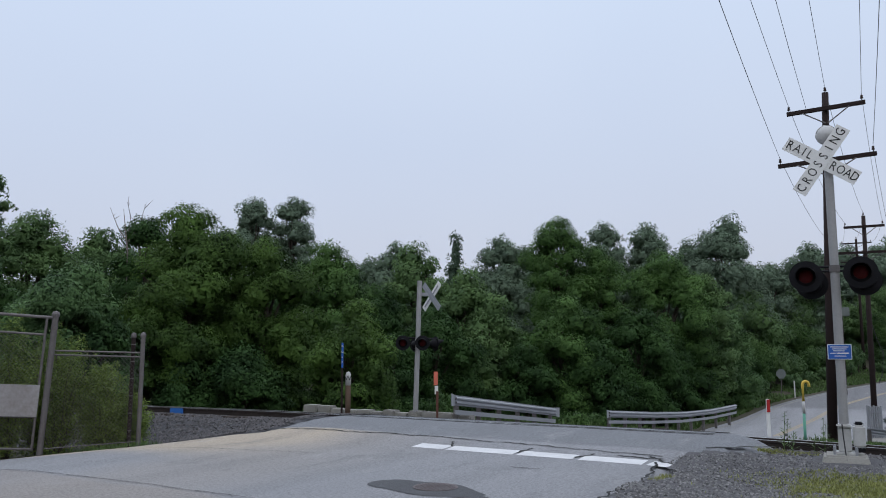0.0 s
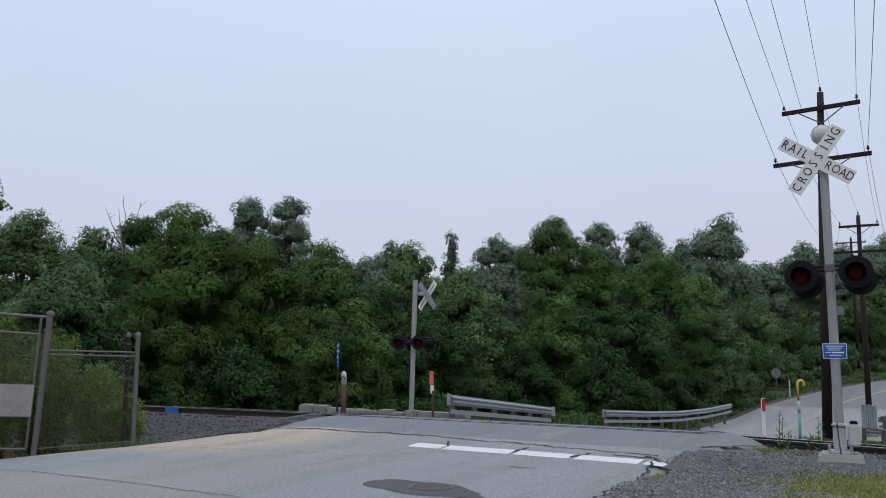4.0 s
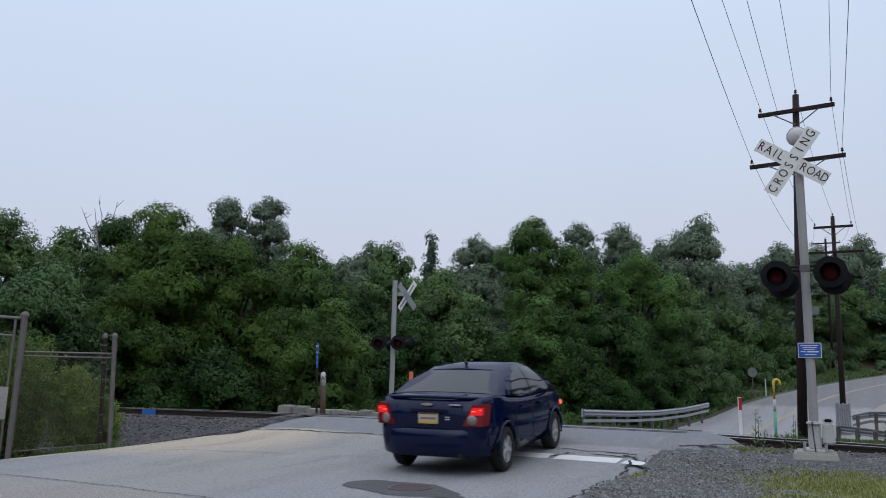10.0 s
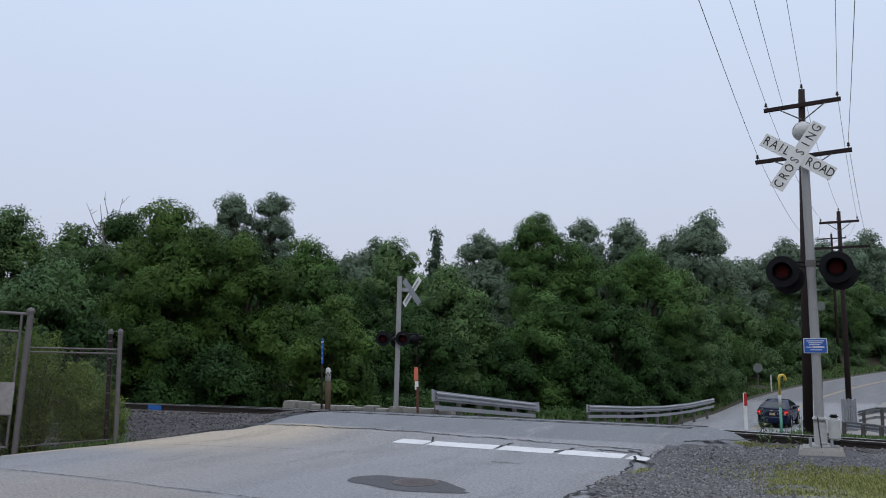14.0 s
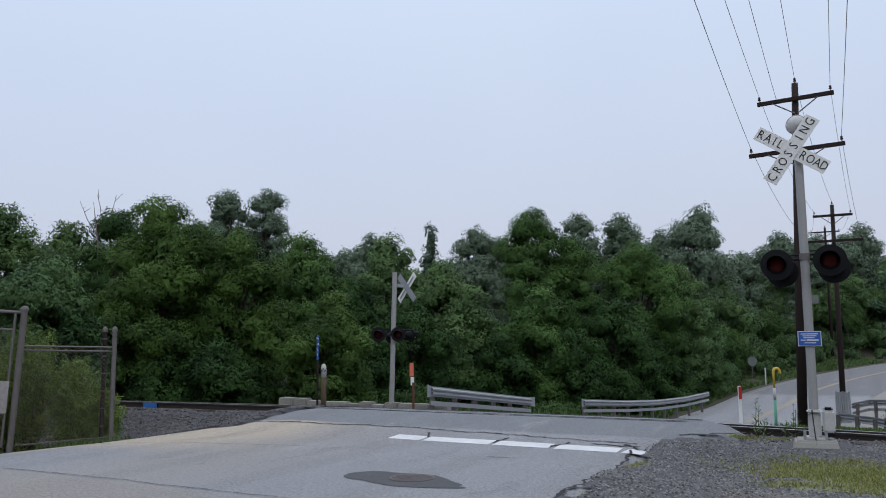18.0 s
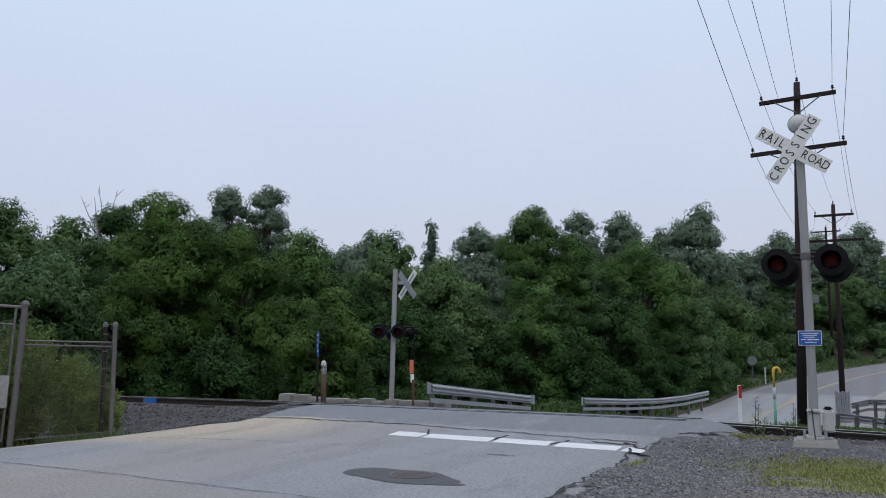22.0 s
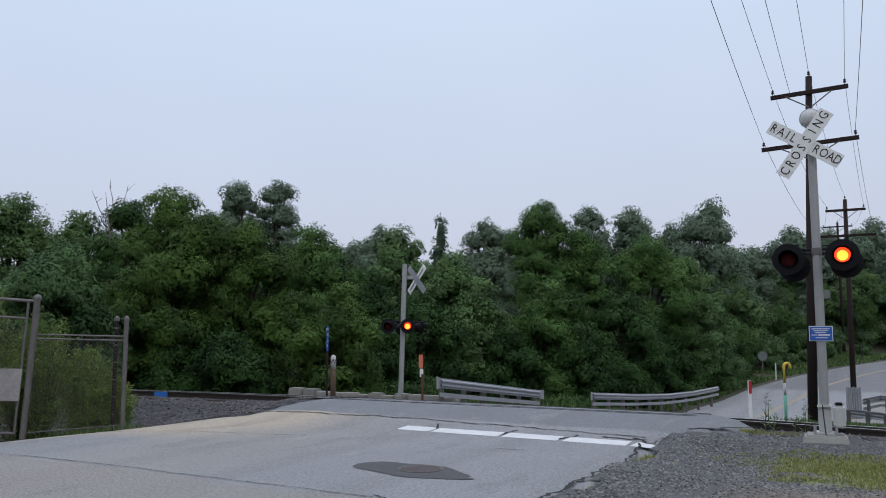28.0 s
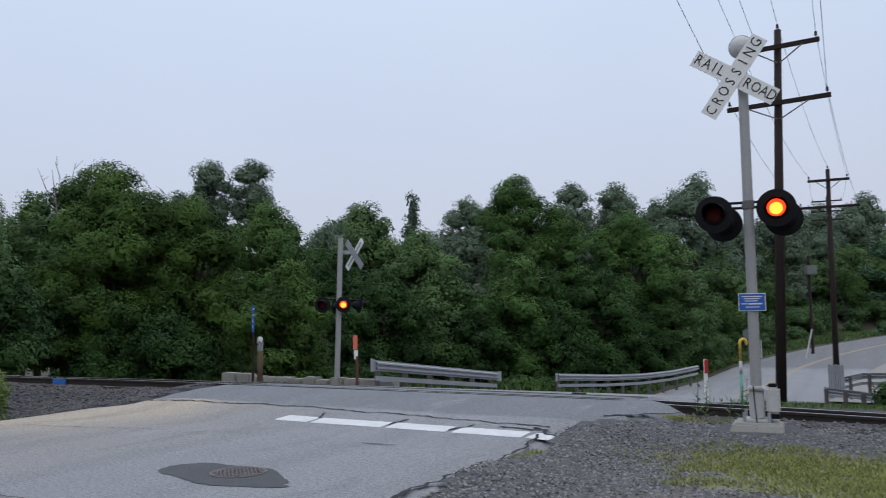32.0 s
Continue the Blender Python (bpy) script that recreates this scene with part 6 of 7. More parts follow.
def build_guardrails():
    def at(r, u, dz=0.0):
        p = spot(r + bend(u), u, road_z(u) + dz)
        return p
    guardrail([at(-12.05, u) + Vector((0, 0, 0.07 * (30 - u) / 8)) for u in np.arange(21.9, 30.3, 0.75)], "grey corrugated steel guardrail beside the crossing, tilted down the slope", 1, 0.53, True, 1.55)
    def far_rail(u):
        v = float(np.interp(u, (35.4, 40.0, 45.8, 50.0, 53.5), (-11.55, -11.15, -10.6, -9.95, -9.1)))
        return spot(v, u, float(np.interp(u, (35.4, 38.0, 41.0, 45.8, 50.0, 53.5), (-1.83, -2.02, -2.25, -2.53, -2.62, -2.5))))
    guardrail([far_rail(u) for u in np.arange(35.4, 53.6, 0.9)], "long grey steel guardrail curving along the far road", 1, 0.66, True, 1.9, (True, False))
    guardrail([spot(v, u, top - 0.655) for v, u, top in ((-1.31, 39.55, -1.63), (-0.1, 36.78, -1.49), (0.81, 33.85, -1.36), (1.22, 32.35, -1.30))],
              "short grey guardrail curving round the mouth of the side lane", -1, 0.5, False, 1.9, (True, True))
    guardrail([spot(v, u, top - 0.755) for v, u, top in ((-0.85, 47.4, -1.75), (-0.07, 48.31, -1.61), (2.89, 44.25, -1.23), (5.2, 41.0, -0.95))],
              "dark weathered guardrail behind the side lane", -1, 0.6, True, 1.6, (False, False))


# ---- fence and gate ----
def chain_link(name, a, b, z0, z1, parent, cell=0.085, wire_r=0.0025, skip=None):
    """Woven mesh between two posts: crossed diagonal wires, as one part."""
    a, b = Vector(a), Vector(b)
    L = (b - a).length
    d = (b - a) / L
    segs = []
    H = z1 - z0
    n = int((L + H) / cell)
    for k in range(n + 1):
        o = k * cell
        s0, t0 = (o, 0.0) if o <= L else (L, o - L)
        s1, t1 = (o - H, H) if o >= H else (0.0, o)
        segs.append((s0, t0, s1, t1, 1))
        segs.append((L - s0, t0, L - s1, t1, -1))
    verts, faces = [], []
    side = Vector((d.y, -d.x, 0))
    for s0, t0, s1, t1, w in segs:
        p, q = a + d * s0 + Vector((0, 0, z0 + t0)), a + d * s1 + Vector((0, 0, z0 + t1))
        ax = (q - p)
        if ax.length < 0.01:
            continue
        ax.normalize()
        n1 = ax.cross(side).normalized() * wire_r
        n2 = side * wire_r
        off = side * (0.003 * w)
        i = len(verts)
        for c in (p, q):
            verts += [tuple(c + off + n1), tuple(c + off - n1 * 0.5 + n2 * 0.87), tuple(c + off - n1 * 0.5 - n2 * 0.87)]
        faces += [(i, i + 1, i + 4, i + 3), (i + 1, i + 2, i + 5, i + 4), (i + 2, i, i + 3, i + 5)]
    ob = new(name, quads(name, verts, faces, GALV_OLD))
    ob.parent = parent
    ob["kind"] = "stuff"
    ob["label"] = "rusty woven chain-link mesh"
    return ob


def build_fence():
    fence = thing("chain_link_fence", Matrix(), "rusty chain-link fence section beside the track", "fence")
    A, B, C = Vector((-8.37, 17.04, 0)), Vector((-6.68, 17.77, 0)), Vector((-6.98, 18.0, 0))

    def upright(p, top, r, name="post", mat=GALV_OLD, foot=None, parent=fence, cap=True):
        z0 = ground_z(*plan(p.x, p.y)) if foot is None else foot
        bm = bmesh.new()
        rod(bm, (p.x, p.y, z0 - 0.2), (p.x, p.y, top), r, n=14)
        ob = part(name, bm, mat, parent)
        if cap:
            bm = bmesh.new()
            lathe(bm, [(r * 1.25, -0.02), (r * 1.3, 0.03), (r * 0.9, 0.08), (0.0, 0.10)], 12, Matrix.Translation((p.x, p.y, top)))
            part("post_cap", bm, GALV_OLD, ob)
        for z in np.arange(z0 + 0.4, top - 0.1, 0.38):
            bm = bmesh.new()
            lathe(bm, [(r * 1.12, -0.012), (r * 1.12, 0.012)], 12, Matrix.Translation((p.x, p.y, z)))
            part("tie_band", bm, GALV_OLD, ob)
        return ob
    upright(B, 1.98, 0.048)
    upright(C, 1.98, 0.045, mat=CREOSOTE)
    zA, zB = ground_z(*plan(A.x, A.y)), ground_z(*plan(B.x, B.y))
    for z, m in ((1.62, GALV_OLD), (1.53, GALV_OLD)):
        bm = bmesh.new()
        tube(bm, [(A.x, A.y, z + 0.05), (B.x, B.y, z)], 0.017, 8)
        part("top_rail", bm, m, fence)
    bm = bmesh.new()
    tube(bm, [(A.x, A.y, zA + 0.15), (B.x, B.y, zB + 0.12)], 0.012, 6)
    part("bottom_wire", bm, GALV_OLD, fence)
    chain_link("mesh", A, B, zA + 0.12, 1.62, fence)
    # leaning pedestrian gate with a sheet panel
    lean = Matrix.Translation((A.x, A.y, zA)) @ Matrix.Rotation(radians(3.2), 4, "Y") @ Matrix.Translation((-A.x, -A.y, -zA))
    lean = Matrix.Translation((-0.1, 0, 0)) @ lean
    gate = thing("gate", lean, "leaning chain-link gate with a bare grey sheet panel", "gate")
    D = A + Vector((-1.62, -0.75, 0))
    top = 2.42
    upright(A, top, 0.064, parent=gate, foot=zA)
    upright(D, top + 0.02, 0.064, parent=gate, foot=zA - 0.1)
    d = (A - D).normalized()
    a0, d0 = A - d * 0.16, D + d * 0.16
    for p in (a0, d0):
        bm = bmesh.new()
        tube(bm, [(p.x, p.y, zA + 0.12), (p.x, p.y, top - 0.06)], 0.028, 8)
        part("leaf_stile", bm, GALV_OLD, gate)
    for z, q, r in ((top - 0.05, A, 0.032), (top - 0.42, a0, 0.024), (zA + 0.14, a0, 0.026), (zA + 0.80, a0, 0.02)):
        e = D if q is A else d0
        bm = bmesh.new()
        tube(bm, [(e.x, e.y, z + 0.02), (q.x, q.y, z)], r, 8)
        part("leaf_rail", bm, GALV_OLD, gate)
    mid, n = (a0 + d0) / 2, Vector((d.y, -d.x, 0))
    bm = bmesh.new()
    m = Matrix.Translation((mid.x, mid.y, zA + 1.14)) @ Matrix.Rotation(math.atan2(d.y, d.x), 4, "Z")
    box(bm, (0, -0.03, 0), ((a0 - d0).length + 0.04, 0.02, 0.66), m, 0.004)
    sheet = material("sheet_metal_stained", (0.37, 0.355, 0.355), 0.6, 0.3, dark=(0.22, 0.195, 0.185), scale=2.2, fine=14, bump=0.1, amount=0.9)
    part("sheet_panel", bm, sheet, gate, "stained grey sheet metal panel")
    bm = bmesh.new()
    box(bm, (-0.42, -0.07, -0.05), (0.22, 0.05, 0.05), m, 0.008)
    part("latch", bm, GALV, gate, "steel latch")
    chain_link("mesh", d0, a0, zA + 0.14, zA + 0.8, gate)
    chain_link("mesh", d0, a0, zA + 1.48, top - 0.42, gate)
    # the fence goes on behind, overgrown by a bush
    for k in range(1, 3):
        p = D + Vector((-2.2 * k, -1.0 * k, 0))
        upright(p, 1.9, 0.05)
    chain_link("mesh", D + Vector((-4.4, -2.0, 0)), D, zA + 0.1, 1.6, fence, cell=0.12)


def build_bush():
    """The wild bush behind the gate: fine arching shoots set with tiny yellow-green leaves."""
    for (x, y, top, rad, seed) in ((-8.55, 18.0, 2.45, 0.75, 1), (-9.6, 17.7, 2.6, 0.9, 2), (-9.3, 18.7, 2.0, 0.8, 3), (-11.2, 17.0, 2.3, 1.0, 4), (-7.75, 18.25, 1.55, 0.62, 5), (-7.2, 18.5, 0.75, 0.45, 6)):
        z0 = ground_z(*plan(x, y)) - 0.05
        H = top - z0
        t = thing("bush", Matrix.Translation((x, y, z0)), "wild feathery bush with yellow-green shoots growing through the fence", "bush", "bushes at the fence")
        g = np.random.default_rng(50 + seed)
        P, N, T, S = [], [], [], []
        for k in range(120):
            a, rr = g.uniform(0, 2 * np.pi), rad * g.uniform(0.15, 1.25)
            high = H * g.uniform(0.35, 1.0) * (1 - 0.35 * (rr / rad) ** 2 * 0.6)
            tip = np.array([rr * math.cos(a), rr * math.sin(a), high])
            bow = 0.22 * high
            if k < 30:
                bm = bmesh.new()
                mid = (tip[0] * 0.45, tip[1] * 0.45, high * 0.5 + bow * 0.6)
                tube(bm, [(tip[0] * 0.12, tip[1] * 0.12, 0), mid, tuple(tip)], [0.012, 0.007, 0.002], 5)
                part("twig", bm, BARK, t)
            n = int(190 * high / H + 50)
            q = g.uniform(0.12, 1.02, n)
            base = np.stack([tip[0] * q ** 1.3, tip[1] * q ** 1.3, high * q + bow * np.sin(np.pi * q) * 0.6], 1)
            spread = 0.20 * (1.05 - q)[:, None] + 0.02
            P.append(base + g.normal(0, 1, (n, 3)) * spread)
            N.append(g.normal(0, 0.7, (n, 3)) + np.array([0, 0, 0.8]))
            T.append(np.array([tip[0], tip[1], high * 0.4]) / H + g.normal(0, 0.6, (n, 3)))
            S.append(g.uniform(0.034, 0.072, n))
        leaf_mesh("leaves", LEAF["b"], np.concatenate(P), np.concatenate(N), np.concatenate(T), np.concatenate(S), t, 0.22)


# ---- the blue car ----
def build_car():
    paint = material("car_paint_blue", (0.003, 0.0075, 0.038), 0.45, 0.0, dark=(0.002, 0.005, 0.028), scale=2, fine=200, bump=0, amount=0.3, spec=0.0, coat=0.55)
    glass = material("tinted_glass", (0.012, 0.018, 0.022), 0.04, 0.0, dark=(0.009, 0.013, 0.017), scale=1, fine=30, bump=0, amount=0.2, spec=0.28)
    trim = material("car_trim_black", (0.012, 0.012, 0.013), 0.5, bump=0)
    tail = glow("tail_lamp_lit", (0.62, 0.006, 0.008), 0.55)
    lens_dark = material("tail_lens_dark", (0.20, 0.008, 0.010), 0.2, bump=0, coat=0.4)
    tail_hot = glow("tail_lamp_core", (1.0, 0.10, 0.045), 1.8)
    amber = glow("marker_amber", (1.0, 0.14, 0.05), 0.8)
    clear = material("lamp_clear", (0.24, 0.19, 0.19), 0.2, bump=0.1, coat=0.5)
    rimm = material("alloy_rim", (0.55, 0.55, 0.56), 0.4, 0.35, bump=0)
    plate_m = material("plate_pale", (0.55, 0.48, 0.36), 0.5, bump=0)
    car = thing("car", Matrix(), "dark blue compact sedan with its brake lights on", "car")
    # y runs forward from the rear bumper, x to the right; half sections by station
    ST = [  # y, half width, sill z, deck z, crown
        (0.00, 0.66, 0.46, 0.84, 0.02), (0.05, 0.76, 0.33, 0.99, 0.03), (0.16, 0.815, 0.27, 1.075, 0.03), (0.40, 0.85, 0.24, 1.10, 0.03), (0.75, 0.865, 0.22, 1.085, 0.03), (1.10, 0.868, 0.20, 1.03, 0.02),
        (1.70, 0.866, 0.19, 0.99, 0.02), (2.40, 0.866, 0.19, 0.985, 0.02), (3.05, 0.866, 0.19, 1.00, 0.03), (3.40, 0.862, 0.21, 0.995, 0.05), (3.72, 0.845, 0.22, 0.94, 0.06), (3.95, 0.80, 0.22, 0.88, 0.06), (4.12, 0.70, 0.25, 0.78, 0.05), (4.22, 0.54, 0.34, 0.62, 0.02)]
    ys = np.array([s[0] for s in ST])

    def station(y):
        return [float(np.interp(y, ys, [s[k] for s in ST])) for k in range(1, 5)]
    yy = sorted(set(np.round(np.concatenate([ys, np.arange(0.0, 4.22, 0.09)]), 3)))
    prof = [(0.80, 0.0), (0.93, 0.10), (0.985, 0.24), (1.0, 0.42), (0.992, 0.62), (0.975, 0.80), (0.965, 0.90), (0.95, 0.97), (0.92, 1.0), (0.60, 1.0), (0.30, 1.0), (0.0, 1.0)]
    verts, faces = [], []
    for y in yy:
        w, z0, z1, crown = station(y)
        ring = []
        for px, pz in prof:
            ring.append((w * px, y, z0 + (z1 - z0) * pz + crown * (1 - px * px) * (pz > 0.98)))
        full = ring + [(-x, y2, z) for x, y2, z in ring[-2::-1]]
        verts += full
    m = 2 * len(prof) - 1

    def near_arch(y, z):
        return any((y - yw) ** 2 + (z - 0.33) ** 2 < 0.365 ** 2 for yw in (0.84, 3.32))
    for j in range(len(yy) - 1):
        for i in range(m - 1):
            q = (j * m + i, (j + 1) * m + i, (j + 1) * m + i + 1, j * m + i + 1)
            cy = sum(verts[k][1] for k in q) / 4
            cz = sum(verts[k][2] for k in q) / 4
            if near_arch(cy, cz):
                continue
            faces.append(q)
    faces.append(tuple(range(m - 1, -1, -1))[:4])
    body_me = bpy.data.meshes.new("body")
    caps = [tuple(range(m)), tuple(range((len(yy) - 1) * m + m - 1, (len(yy) - 1) * m - 1, -1))]
    body_me.from_pydata(verts, [], faces[:-1] + caps)
    body_me.materials.append(paint)
    body_me.polygons.foreach_set("use_smooth", [True] * (len(faces) - 1) + [False, False])
    body = new("body", body_me)
    body.parent = car
    # dark floor and wheel houses
    bm = bmesh.new()
    box(bm, (0, 2.1, 0.42), (1.42, 3.8, 0.30))
    part("underbody", bm, trim, car)
    for y in (0.84, 3.32):
        for sx in (-1, 1):
            bm = bmesh.new()
            pts = [(sx * 0.872, y + 0.37 * math.cos(a), 0.33 + 0.37 * math.sin(a)) for a in [radians(-12 + 17 * k) for k in range(13)]]
            tube(bm, pts, 0.022, 6)
            part("wheel_arch", bm, paint, car, smooth=True)

    # greenhouse
    belt = [(0.52, 1.09), (1.05, 1.06), (1.75, 1.00), (2.45, 0.99), (3.05, 1.00), (3.48, 1.02)]
    roof = [(1.22, 1.40), (1.42, 1.46), (1.85, 1.505), (2.20, 1.505), (2.52, 1.47), (2.66, 1.43)]
    rows = 7
    gv, gf = [], []
    for (by, bz), (ry, rz) in zip(belt, roof):
        ring = []
        for k in range(rows):
            t = k / (rows - 1)
            bulge = 0.045 * math.sin(math.pi * t)
            ring.append((0.815 + (0.565 - 0.815) * t + bulge, by + (ry - by) * t, bz + (rz - bz) * t + 0.3 * bulge))
        for k in (1, 2):
            ring.append((0.565 * (1 - k / 2), ry, rz + 0.022 * (1 - (1 - k / 2) ** 2)))
        gv.append(ring)
    V = []
    for ring in gv:
        V += ring + [(-x, y, z) for x, y, z in ring[-2::-1]]
    g_m = 2 * len(gv[0]) - 1
    for j in range(len(gv) - 1):
        for i in range(g_m - 1):
            gf.append((j * g_m + i, (j + 1) * g_m + i, (j + 1) * g_m + i + 1, j * g_m + i + 1))
    gf.append(tuple(range(g_m)))
    gf.append(tuple(range((len(gv) - 1) * g_m + g_m - 1, (len(gv) - 1) * g_m - 1, -1)))
    me = bpy.data.meshes.new("roof")
    me.from_pydata(V, [], gf)
    me.materials.append(paint)
    me.polygons.foreach_set("use_smooth", [True] * (len(gf) - 2) + [False, False])
    ob = new("cabin_shell", me)
    ob.parent = car

    def surf(y01, t, sx, lift=0.008):
        """Point on the cabin side: y01 along the belt from rear to front, t up."""
        f = y01 * (len(belt) - 1)
        j = min(int(f), len(belt) - 2)
        k = f - j
        b = [belt[j][i] + (belt[j + 1][i] - belt[j][i]) * k for i in (0, 1)]
        r = [roof[j][i] + (roof[j + 1][i] - roof[j][i]) * k for i in (0, 1)]
        bulge = 0.045 * math.sin(math.pi * t)
        x = 0.815 - 0.25 * t + bulge + lift
        return Vector((sx * x, b[0] + (r[0] - b[0]) * t, b[1] + (r[1] - b[1]) * t + 0.3 * bulge))

    def pane(name, corners, label):
        bm = bmesh.new()
        n = 8
        grid = [[bm.verts.new(corners(i / n, k / n)) for i in range(n + 1)] for k in range(n + 1)]
        for a, b in zip(grid, grid[1:]):
            for i in range(n):
                bm.faces.new((a[i], a[i + 1], b[i + 1], b[i]))
        bmesh.ops.recalc_face_normals(bm, faces=bm.faces)
        return part(name, bm, glass, car, label, smooth=True)
    for sx in (-1, 1):
        pane("side_window", lambda a, t, sx=sx: surf(0.225 + 0.265 * a + 0.03 * t, 0.06 + 0.86 * t * (0.55 + 0.45 * min(1, 2.2 * a + 0.1)), sx), "dark rear side window")
        pane("side_window", lambda a, t, sx=sx: surf(0.525 + (0.335 - 0.02 * t) * a, 0.06 + 0.86 * t, sx), "dark front side window")
        bm = bmesh.new()
        box(bm, (sx * 0.93, 2.98, 1.05), (0.16, 0.10, 0.11), bevel=0.035)
        box(bm, (sx * 0.85, 3.0, 1.01), (0.08, 0.05, 0.04))
        part("wing_mirror", bm, trim, car, "black wing mirror")
        for y in (1.62, 2.48):
            bm = bmesh.new()
            box(bm, (sx * 0.872, y, 0.86), (0.025, 0.19, 0.032), bevel=0.01)
            part("door_handle", bm, paint, car)
        for y in (1.30, 2.12, 3.02):
            bm = bmesh.new()
            tube(bm, [(sx * 0.871, y, 0.30), (sx * 0.873, y - 0.01, 0.62), (sx * 0.845, y - 0.02, 0.93)], 0.004, 4)
            part("door_gap", bm, trim, car)
    rear = lambda a, t: Vector(((a - 0.5) * 2 * (0.785 - 0.23 * t), 0.52 + 0.70 * (0.03 + 0.94 * t) - 0.012 + 0.03 * (2 * a - 1) ** 2, 1.09 + 0.31 * (0.03 + 0.94 * t) + 0.022 * (1 - (2 * a - 1) ** 2) + 0.008))
    pane("rear_window", rear, "dark sloping rear window")
    front = lambda a, t: Vector(((a - 0.5) * 2 * (0.72 - 0.20 * t), 3.48 - 0.82 * (0.05 + 0.90 * t) + 0.012, 1.02 + 0.41 * (0.05 + 0.90 * t) + 0.02 * (1 - (2 * a - 1) ** 2) + 0.008))
    pane("windscreen", front, "dark windscreen")
    bm = bmesh.new()
    tube(bm, [(-0.5, 1.26, 1.415), (0, 1.24, 1.44), (0.5, 1.26, 1.415)], 0.010, 6)
    part("window_header", bm, paint, car)
    bm = bmesh.new()
    tube(bm, [(0, 1.42, 1.50), (0, 1.36, 1.55)], [0.03, 0.012], 8)
    part("aerial", bm, trim, car)
    # lamps
    for sx in (-1, 1):
        def wedge(z0, z1, lift, w0=0.0, w1=1.0):
            """A slanted lamp block that wraps round the corner, between two heights."""
            bm = bmesh.new()
            rings = []
            for z in (z0, z1):
                lean = 0.50 * (z - 0.71)
                a = Vector((0.530 + lean, -0.035 + 0.12 * lean - lift, z))
                b = Vector((0.81 + lean * 0.18, 0.012 + 0.12 * lean - lift, z))
                p, q = a.lerp(b, w0), a.lerp(b, w1)
                rings.append([p, q, q + Vector((0.04, 0.17, 0)) if w1 == 1 else q + Vector((0, 0.1, 0)), p + Vector((0, 0.22 if w1 == 1 else 0.1, 0))])
            vv = [[bm.verts.new((sx * p.x, p.y, p.z)) for p in ring] for ring in rings]
            for k in range(4):
                bm.faces.new((vv[0][k], vv[0][(k + 1) % 4], vv[1][(k + 1) % 4], vv[1][k]))
            bm.faces.new(vv[0])
            bm.faces.new(vv[1])
            bmesh.ops.recalc_face_normals(bm, faces=bm.faces)
            bmesh.ops.bevel(bm, geom=bm.edges[:], offset=0.012, segments=2, affect="EDGES")
            return bm
        lamp = part("tail_lamp", wedge(0.70, 1.00, 0.0), lens_dark, car, "dark red tail lamp lens")
        part("tail_light", wedge(0.84, 0.968, 0.005, 0.06, 0.97), tail, lamp, "lit red upper part")
        part("brake_element", wedge(0.885, 0.925, 0.008, 0.12, 0.5), tail_hot, lamp, "bright brake element")
        part("brake_element", wedge(0.905, 0.94, 0.008, 0.58, 0.9), tail_hot, lamp, "bright brake element")
        bm = bmesh.new()
        lathe(bm, [(0.07, 0.0), (0.07, 0.012), (0.04, 0.022), (0.0, 0.026)], 20, Matrix.Translation((sx * 0.665, -0.010, 0.785)) @ Matrix.Rotation(radians(14 * sx), 4, "Z") @ Matrix.Rotation(radians(90), 4, "X"))
        part("reverse_lens", bm, clear, lamp, "clear lower lens", smooth=True)
        bm = bmesh.new()
        box(bm, (sx * 0.725, 3.93, 0.75), (0.16, 0.32, 0.13), Matrix(), 0.04)
        head = part("headlamp", bm, clear, car, "clear headlamp", smooth=True)
        bm = bmesh.new()
        box(bm, (sx * 0.795, 3.88, 0.75), (0.05, 0.13, 0.08), Matrix(), 0.015)
        part("side_marker", bm, amber, head, "amber side marker")
    bm = bmesh.new()
    box(bm, (0, -0.012, 0.90), (0.60, 0.05, 0.045), Matrix(), 0.018)
    part("plate_lamp_bar", bm, paint, car)
    bm = bmesh.new()
    box(bm, (0, -0.014, 0.795), (0.305, 0.008, 0.152), Matrix(), 0.004)
    plate = part("number_plate", bm, plate_m, car, "pale plate with unreadable marks")
    for dx, dz, w, h, mt in ((0, 0.0, 0.24, 0.03, clear), (0, -0.055, 0.29, 0.028, YELLOW), (0, 0.064, 0.28, 0.012, RUST)):
        bm = bmesh.new()
        box(bm, (dx, -0.019, 0.795 + dz), (w, 0.004, h))
        part("plate_bar", bm, mt, plate)
    gold = material("badge_pale", (0.62, 0.54, 0.47), 0.35, 0.6, bump=0)
    bm = bmesh.new()
    box(bm, (-0.03, 0.005, 0.985), (0.17, 0.012, 0.026), Matrix(), 0.005)
    box(bm, (-0.03, 0.005, 0.985), (0.07, 0.012, 0.042), Matrix(), 0.005)
    part("badge", bm, gold, car, "small pale badge")
    for x, z, w in ((0.40, 0.985, 0.17), (0.29, 0.815, 0.07), (0.29, 0.785, 0.07)):
        bm = bmesh.new()
        box(bm, (x, 0.004, z), (w, 0.02, 0.016))
        part("model_badge", bm, rimm, car)
    # boot lid: lip along the top and shut lines
    bm = bmesh.new()
    tube(bm, [(-0.74, 0.20, 1.066), (-0.6, 0.115, 1.076), (-0.3, 0.075, 1.084), (0, 0.065, 1.086), (0.3, 0.075, 1.084), (0.6, 0.115, 1.076), (0.74, 0.20, 1.066)], 0.026, 8)
    part("boot_lip", bm, paint, car, smooth=True)
    bm = bmesh.new()
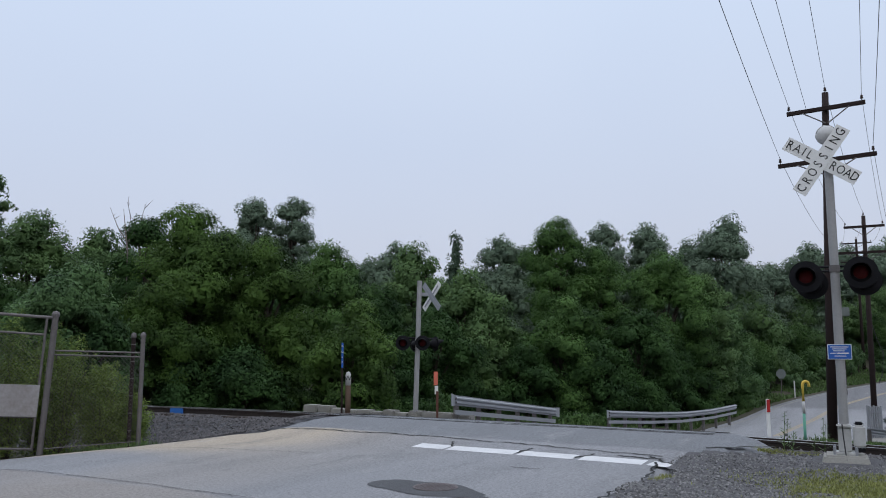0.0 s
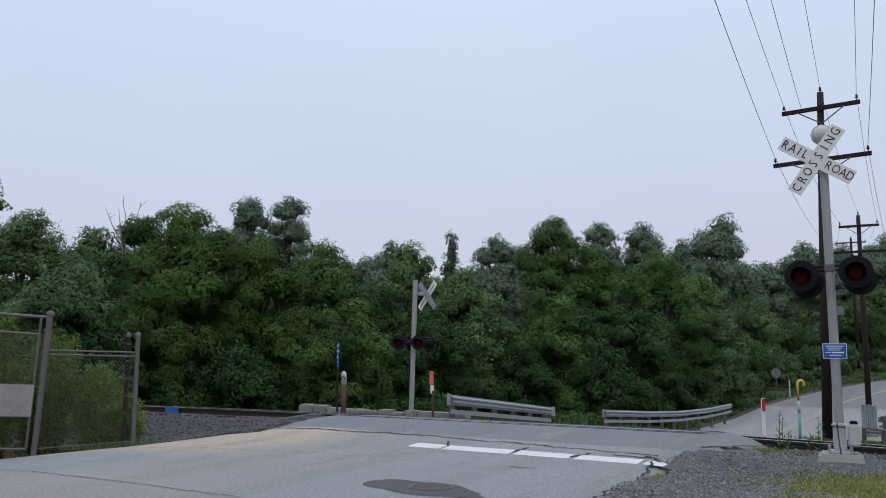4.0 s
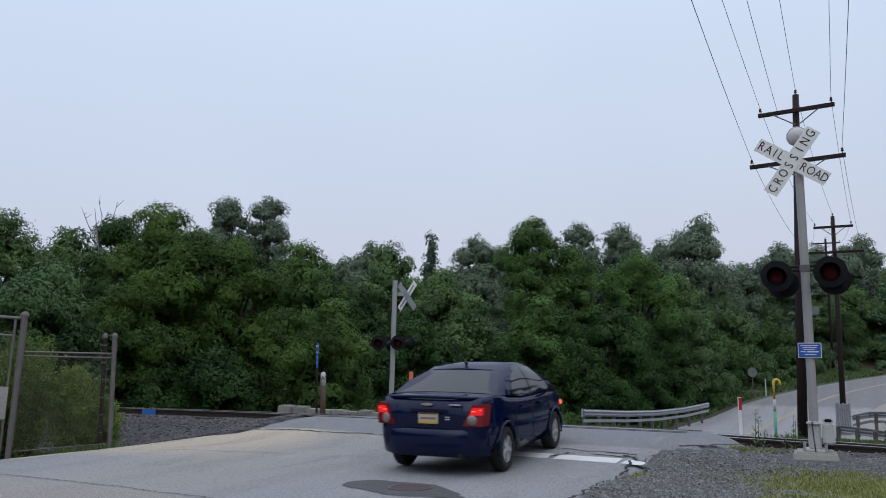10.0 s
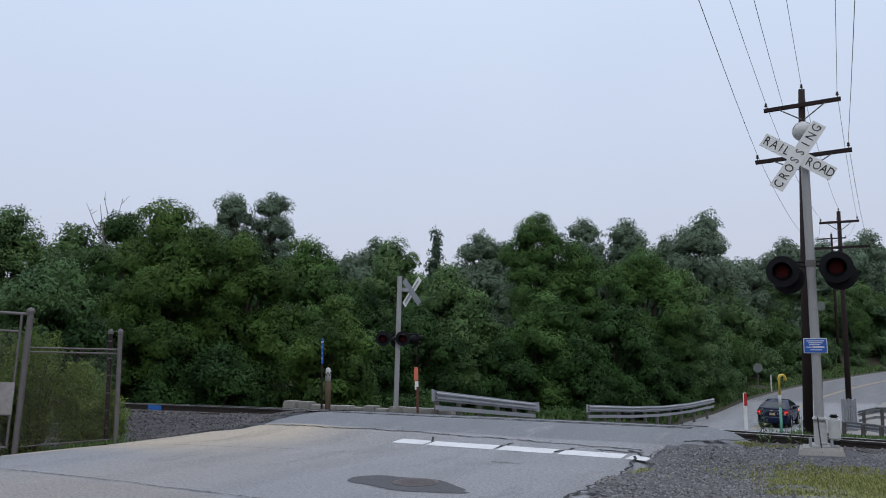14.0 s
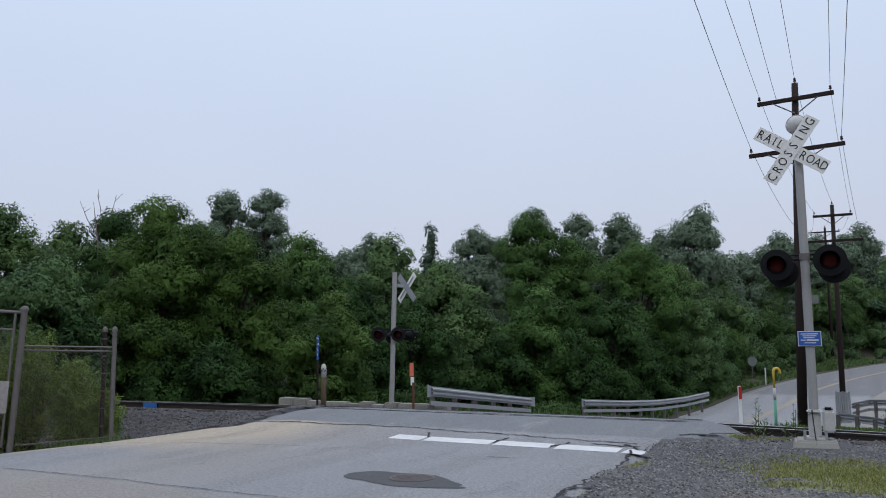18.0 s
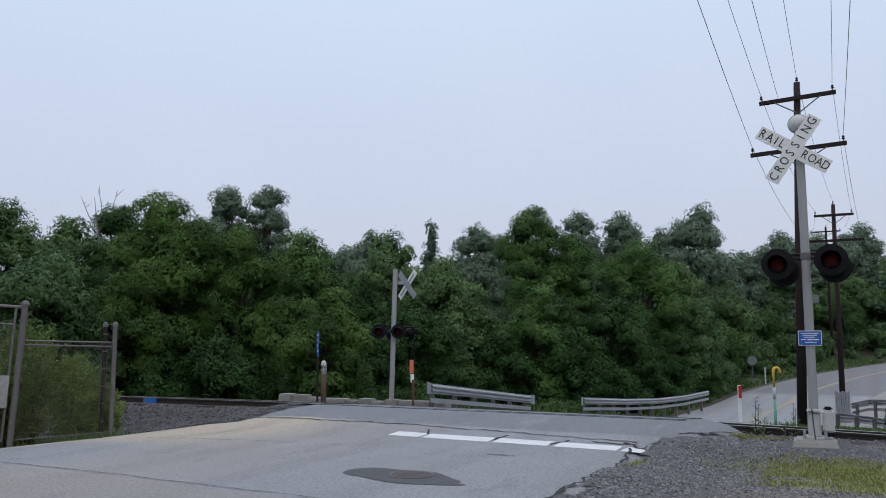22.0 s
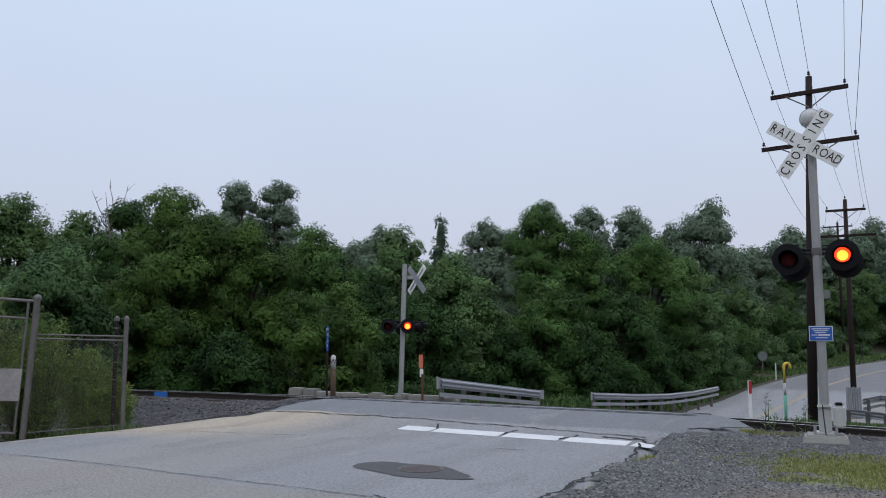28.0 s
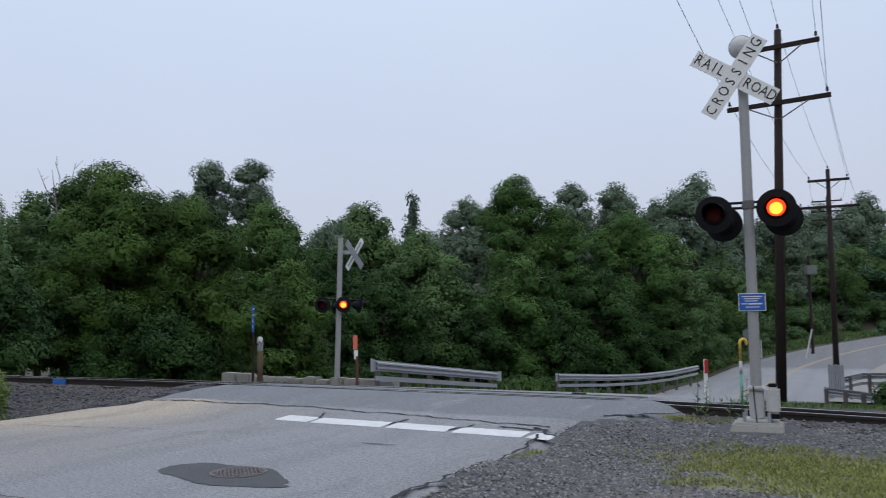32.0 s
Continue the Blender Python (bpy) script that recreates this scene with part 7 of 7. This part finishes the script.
    tube(bm, [(-0.52, 0.03, 0.98), (-0.46, -0.004, 0.72), (-0.40, -0.006, 0.675), (0.40, -0.006, 0.675), (0.46, -0.004, 0.72), (0.52, 0.03, 0.98)], 0.007, 5)
    part("lid_gap", bm, trim, car)
    bm = bmesh.new()
    section = [(0.0, 0.27), (-0.045, 0.30), (-0.075, 0.42), (-0.085, 0.56), (-0.07, 0.63), (-0.03, 0.66), (0.06, 0.665)]
    rows = []
    for k in range(21):
        x = -0.83 + 1.66 * k / 20
        back = 0.30 * (abs(x) / 0.83) ** 4
        rows.append([bm.verts.new((x * (1 + 0.02 * (z - 0.3)), y + back, z)) for y, z in section])
    for a, b in zip(rows, rows[1:]):
        for k in range(len(section) - 1):
            bm.faces.new((a[k], b[k], b[k + 1], a[k + 1]))
    bmesh.ops.recalc_face_normals(bm, faces=bm.faces)
    part("rear_bumper", bm, paint, car, smooth=True)
    bm = bmesh.new()
    rod(bm, (0.48, -0.02, 0.30), (0.48, 0.3, 0.30), 0.03, n=12)
    part("exhaust", bm, trim, car)
    # wheels
    wheels = []
    for y in (0.84, 3.32):
        for sx in (-1, 1):
            hub = new("wheel")
            hub.parent = car
            hub.empty_display_size = 0.1
            side = Matrix.Rotation(radians(90) * sx, 4, "Y")
            bm = bmesh.new()
            lathe(bm, [(0.20, -0.10), (0.285, -0.10), (0.318, -0.07), (0.318, 0.07), (0.285, 0.10), (0.20, 0.10), (0.20, -0.10)], 36, side)
            part("tyre", bm, RUBBER, hub, "black tyre", smooth=True)
            bm = bmesh.new()
            lathe(bm, [(0.205, -0.09), (0.205, 0.085), (0.19, 0.085), (0.185, 0.03), (0.0, 0.02)], 30, side)
            rim = part("rim", bm, rimm, hub, "silver alloy rim")
            for k in range(5):
                bm = bmesh.new()
                box(bm, (0, 0.10, 0.075), (0.055, 0.18, 0.03), side @ Matrix.Rotation(radians(72 * k), 4, "Z"), 0.01)
                part("spoke", bm, rimm, rim)
            bm = bmesh.new()
            lathe(bm, [(0.045, 0.06), (0.045, 0.095), (0.0, 0.10)], 14, side)
            part("hub_cap", bm, rimm, rim)
            wheels.append((hub, sx * 0.775, y))
    return car, wheels


# ---- build ----
build_ground()
road = build_road()
build_markings(road)
build_track()
build_gravel()
build_near_signal()
build_far_signal()
build_poles()
build_posts()
build_guardrails()
build_fence()
build_bush()
car, car_wheels = build_car()
build_woods()
build_grass()

# rear bumper of the car: seconds, place across and along the road
CAR_LANE = [(0.0, -5.5, -82.0), (8.0, -5.5, -8.0), (9.0, -5.5, 1.25), (9.4, -5.5, 4.7), (9.6, -5.5, 6.45), (9.8, -5.5, 8.25), (10.0, -5.5, 9.95), (10.2, -5.55, 11.75), (10.6, -5.5, 15.0), (11.0, -5.55, 18.5),
            (11.5, -5.8, 23.4), (12.0, -6.1, 28.7), (12.5, -6.2, 33.3), (13.0, -6.3, 38.0), (13.5, -6.5, 43.5), (14.0, -6.6, 49.3), (14.5, -6.6, 55.5), (16.5, -6.4, 84.0), (18.0, -6.2, 106.0), (32.0, -6.2, 240.0)]


def car_pose(t):
    ts = [c[0] for c in CAR_LANE]
    r, u = float(np.interp(t, ts, [c[1] for c in CAR_LANE])), float(np.interp(t, ts, [c[2] for c in CAR_LANE]))
    u2 = u + 4.2
    r2 = float(np.interp(u2, [c[2] for c in CAR_LANE], [c[1] for c in CAR_LANE]))
    a, b = spot(r + bend(u), u, road_z(u + 0.8) + 0.02), spot(r2 + bend(u2), u2, road_z(u + 3.4) + 0.02)
    d = b - a
    yaw = math.atan2(-d.x, d.y) + radians(3.6) * soft_step(7.0, 9.0, t) * soft_step(12.0, 10.8, t)
    pitch = math.atan2(d.z, math.hypot(d.x, d.y))
    return Matrix.Translation(a) @ Matrix.Rotation(yaw, 4, "Z") @ Matrix.Rotation(pitch, 4, "X"), u


def motions():
    times = [0.0, 2.0, 4.0, 6.0, 7.0, 7.6] + [8.0 + 0.1 * k for k in range(101)] + [19.0, 21.0, 24.0, 28.0, 32.0]
    walk(car, [(t, car_pose(t)[0]) for t in times])
    spin = [0.0, 8.0] + [8.0 + 0.04 * k for k in range(1, 226)] + [32.0]
    for hub, x, y in car_wheels:
        rows, last = [], None
        for t in spin:
            u = car_pose(min(max(t, 8.0), 17.0))[1]
            rows.append((t, Matrix.Translation((x, y, 0.315)) @ Matrix.Rotation(-(u % (2 * math.pi * 0.315)) / 0.315, 4, "X")))
        walk(hub, rows)
    for unit, ember, lit, dark, left in SIGNAL_UNITS:
        walk(unit, lamp_rows(lit, dark, left))
        walk(ember, ember_rows(lit, dark, left))


motions()
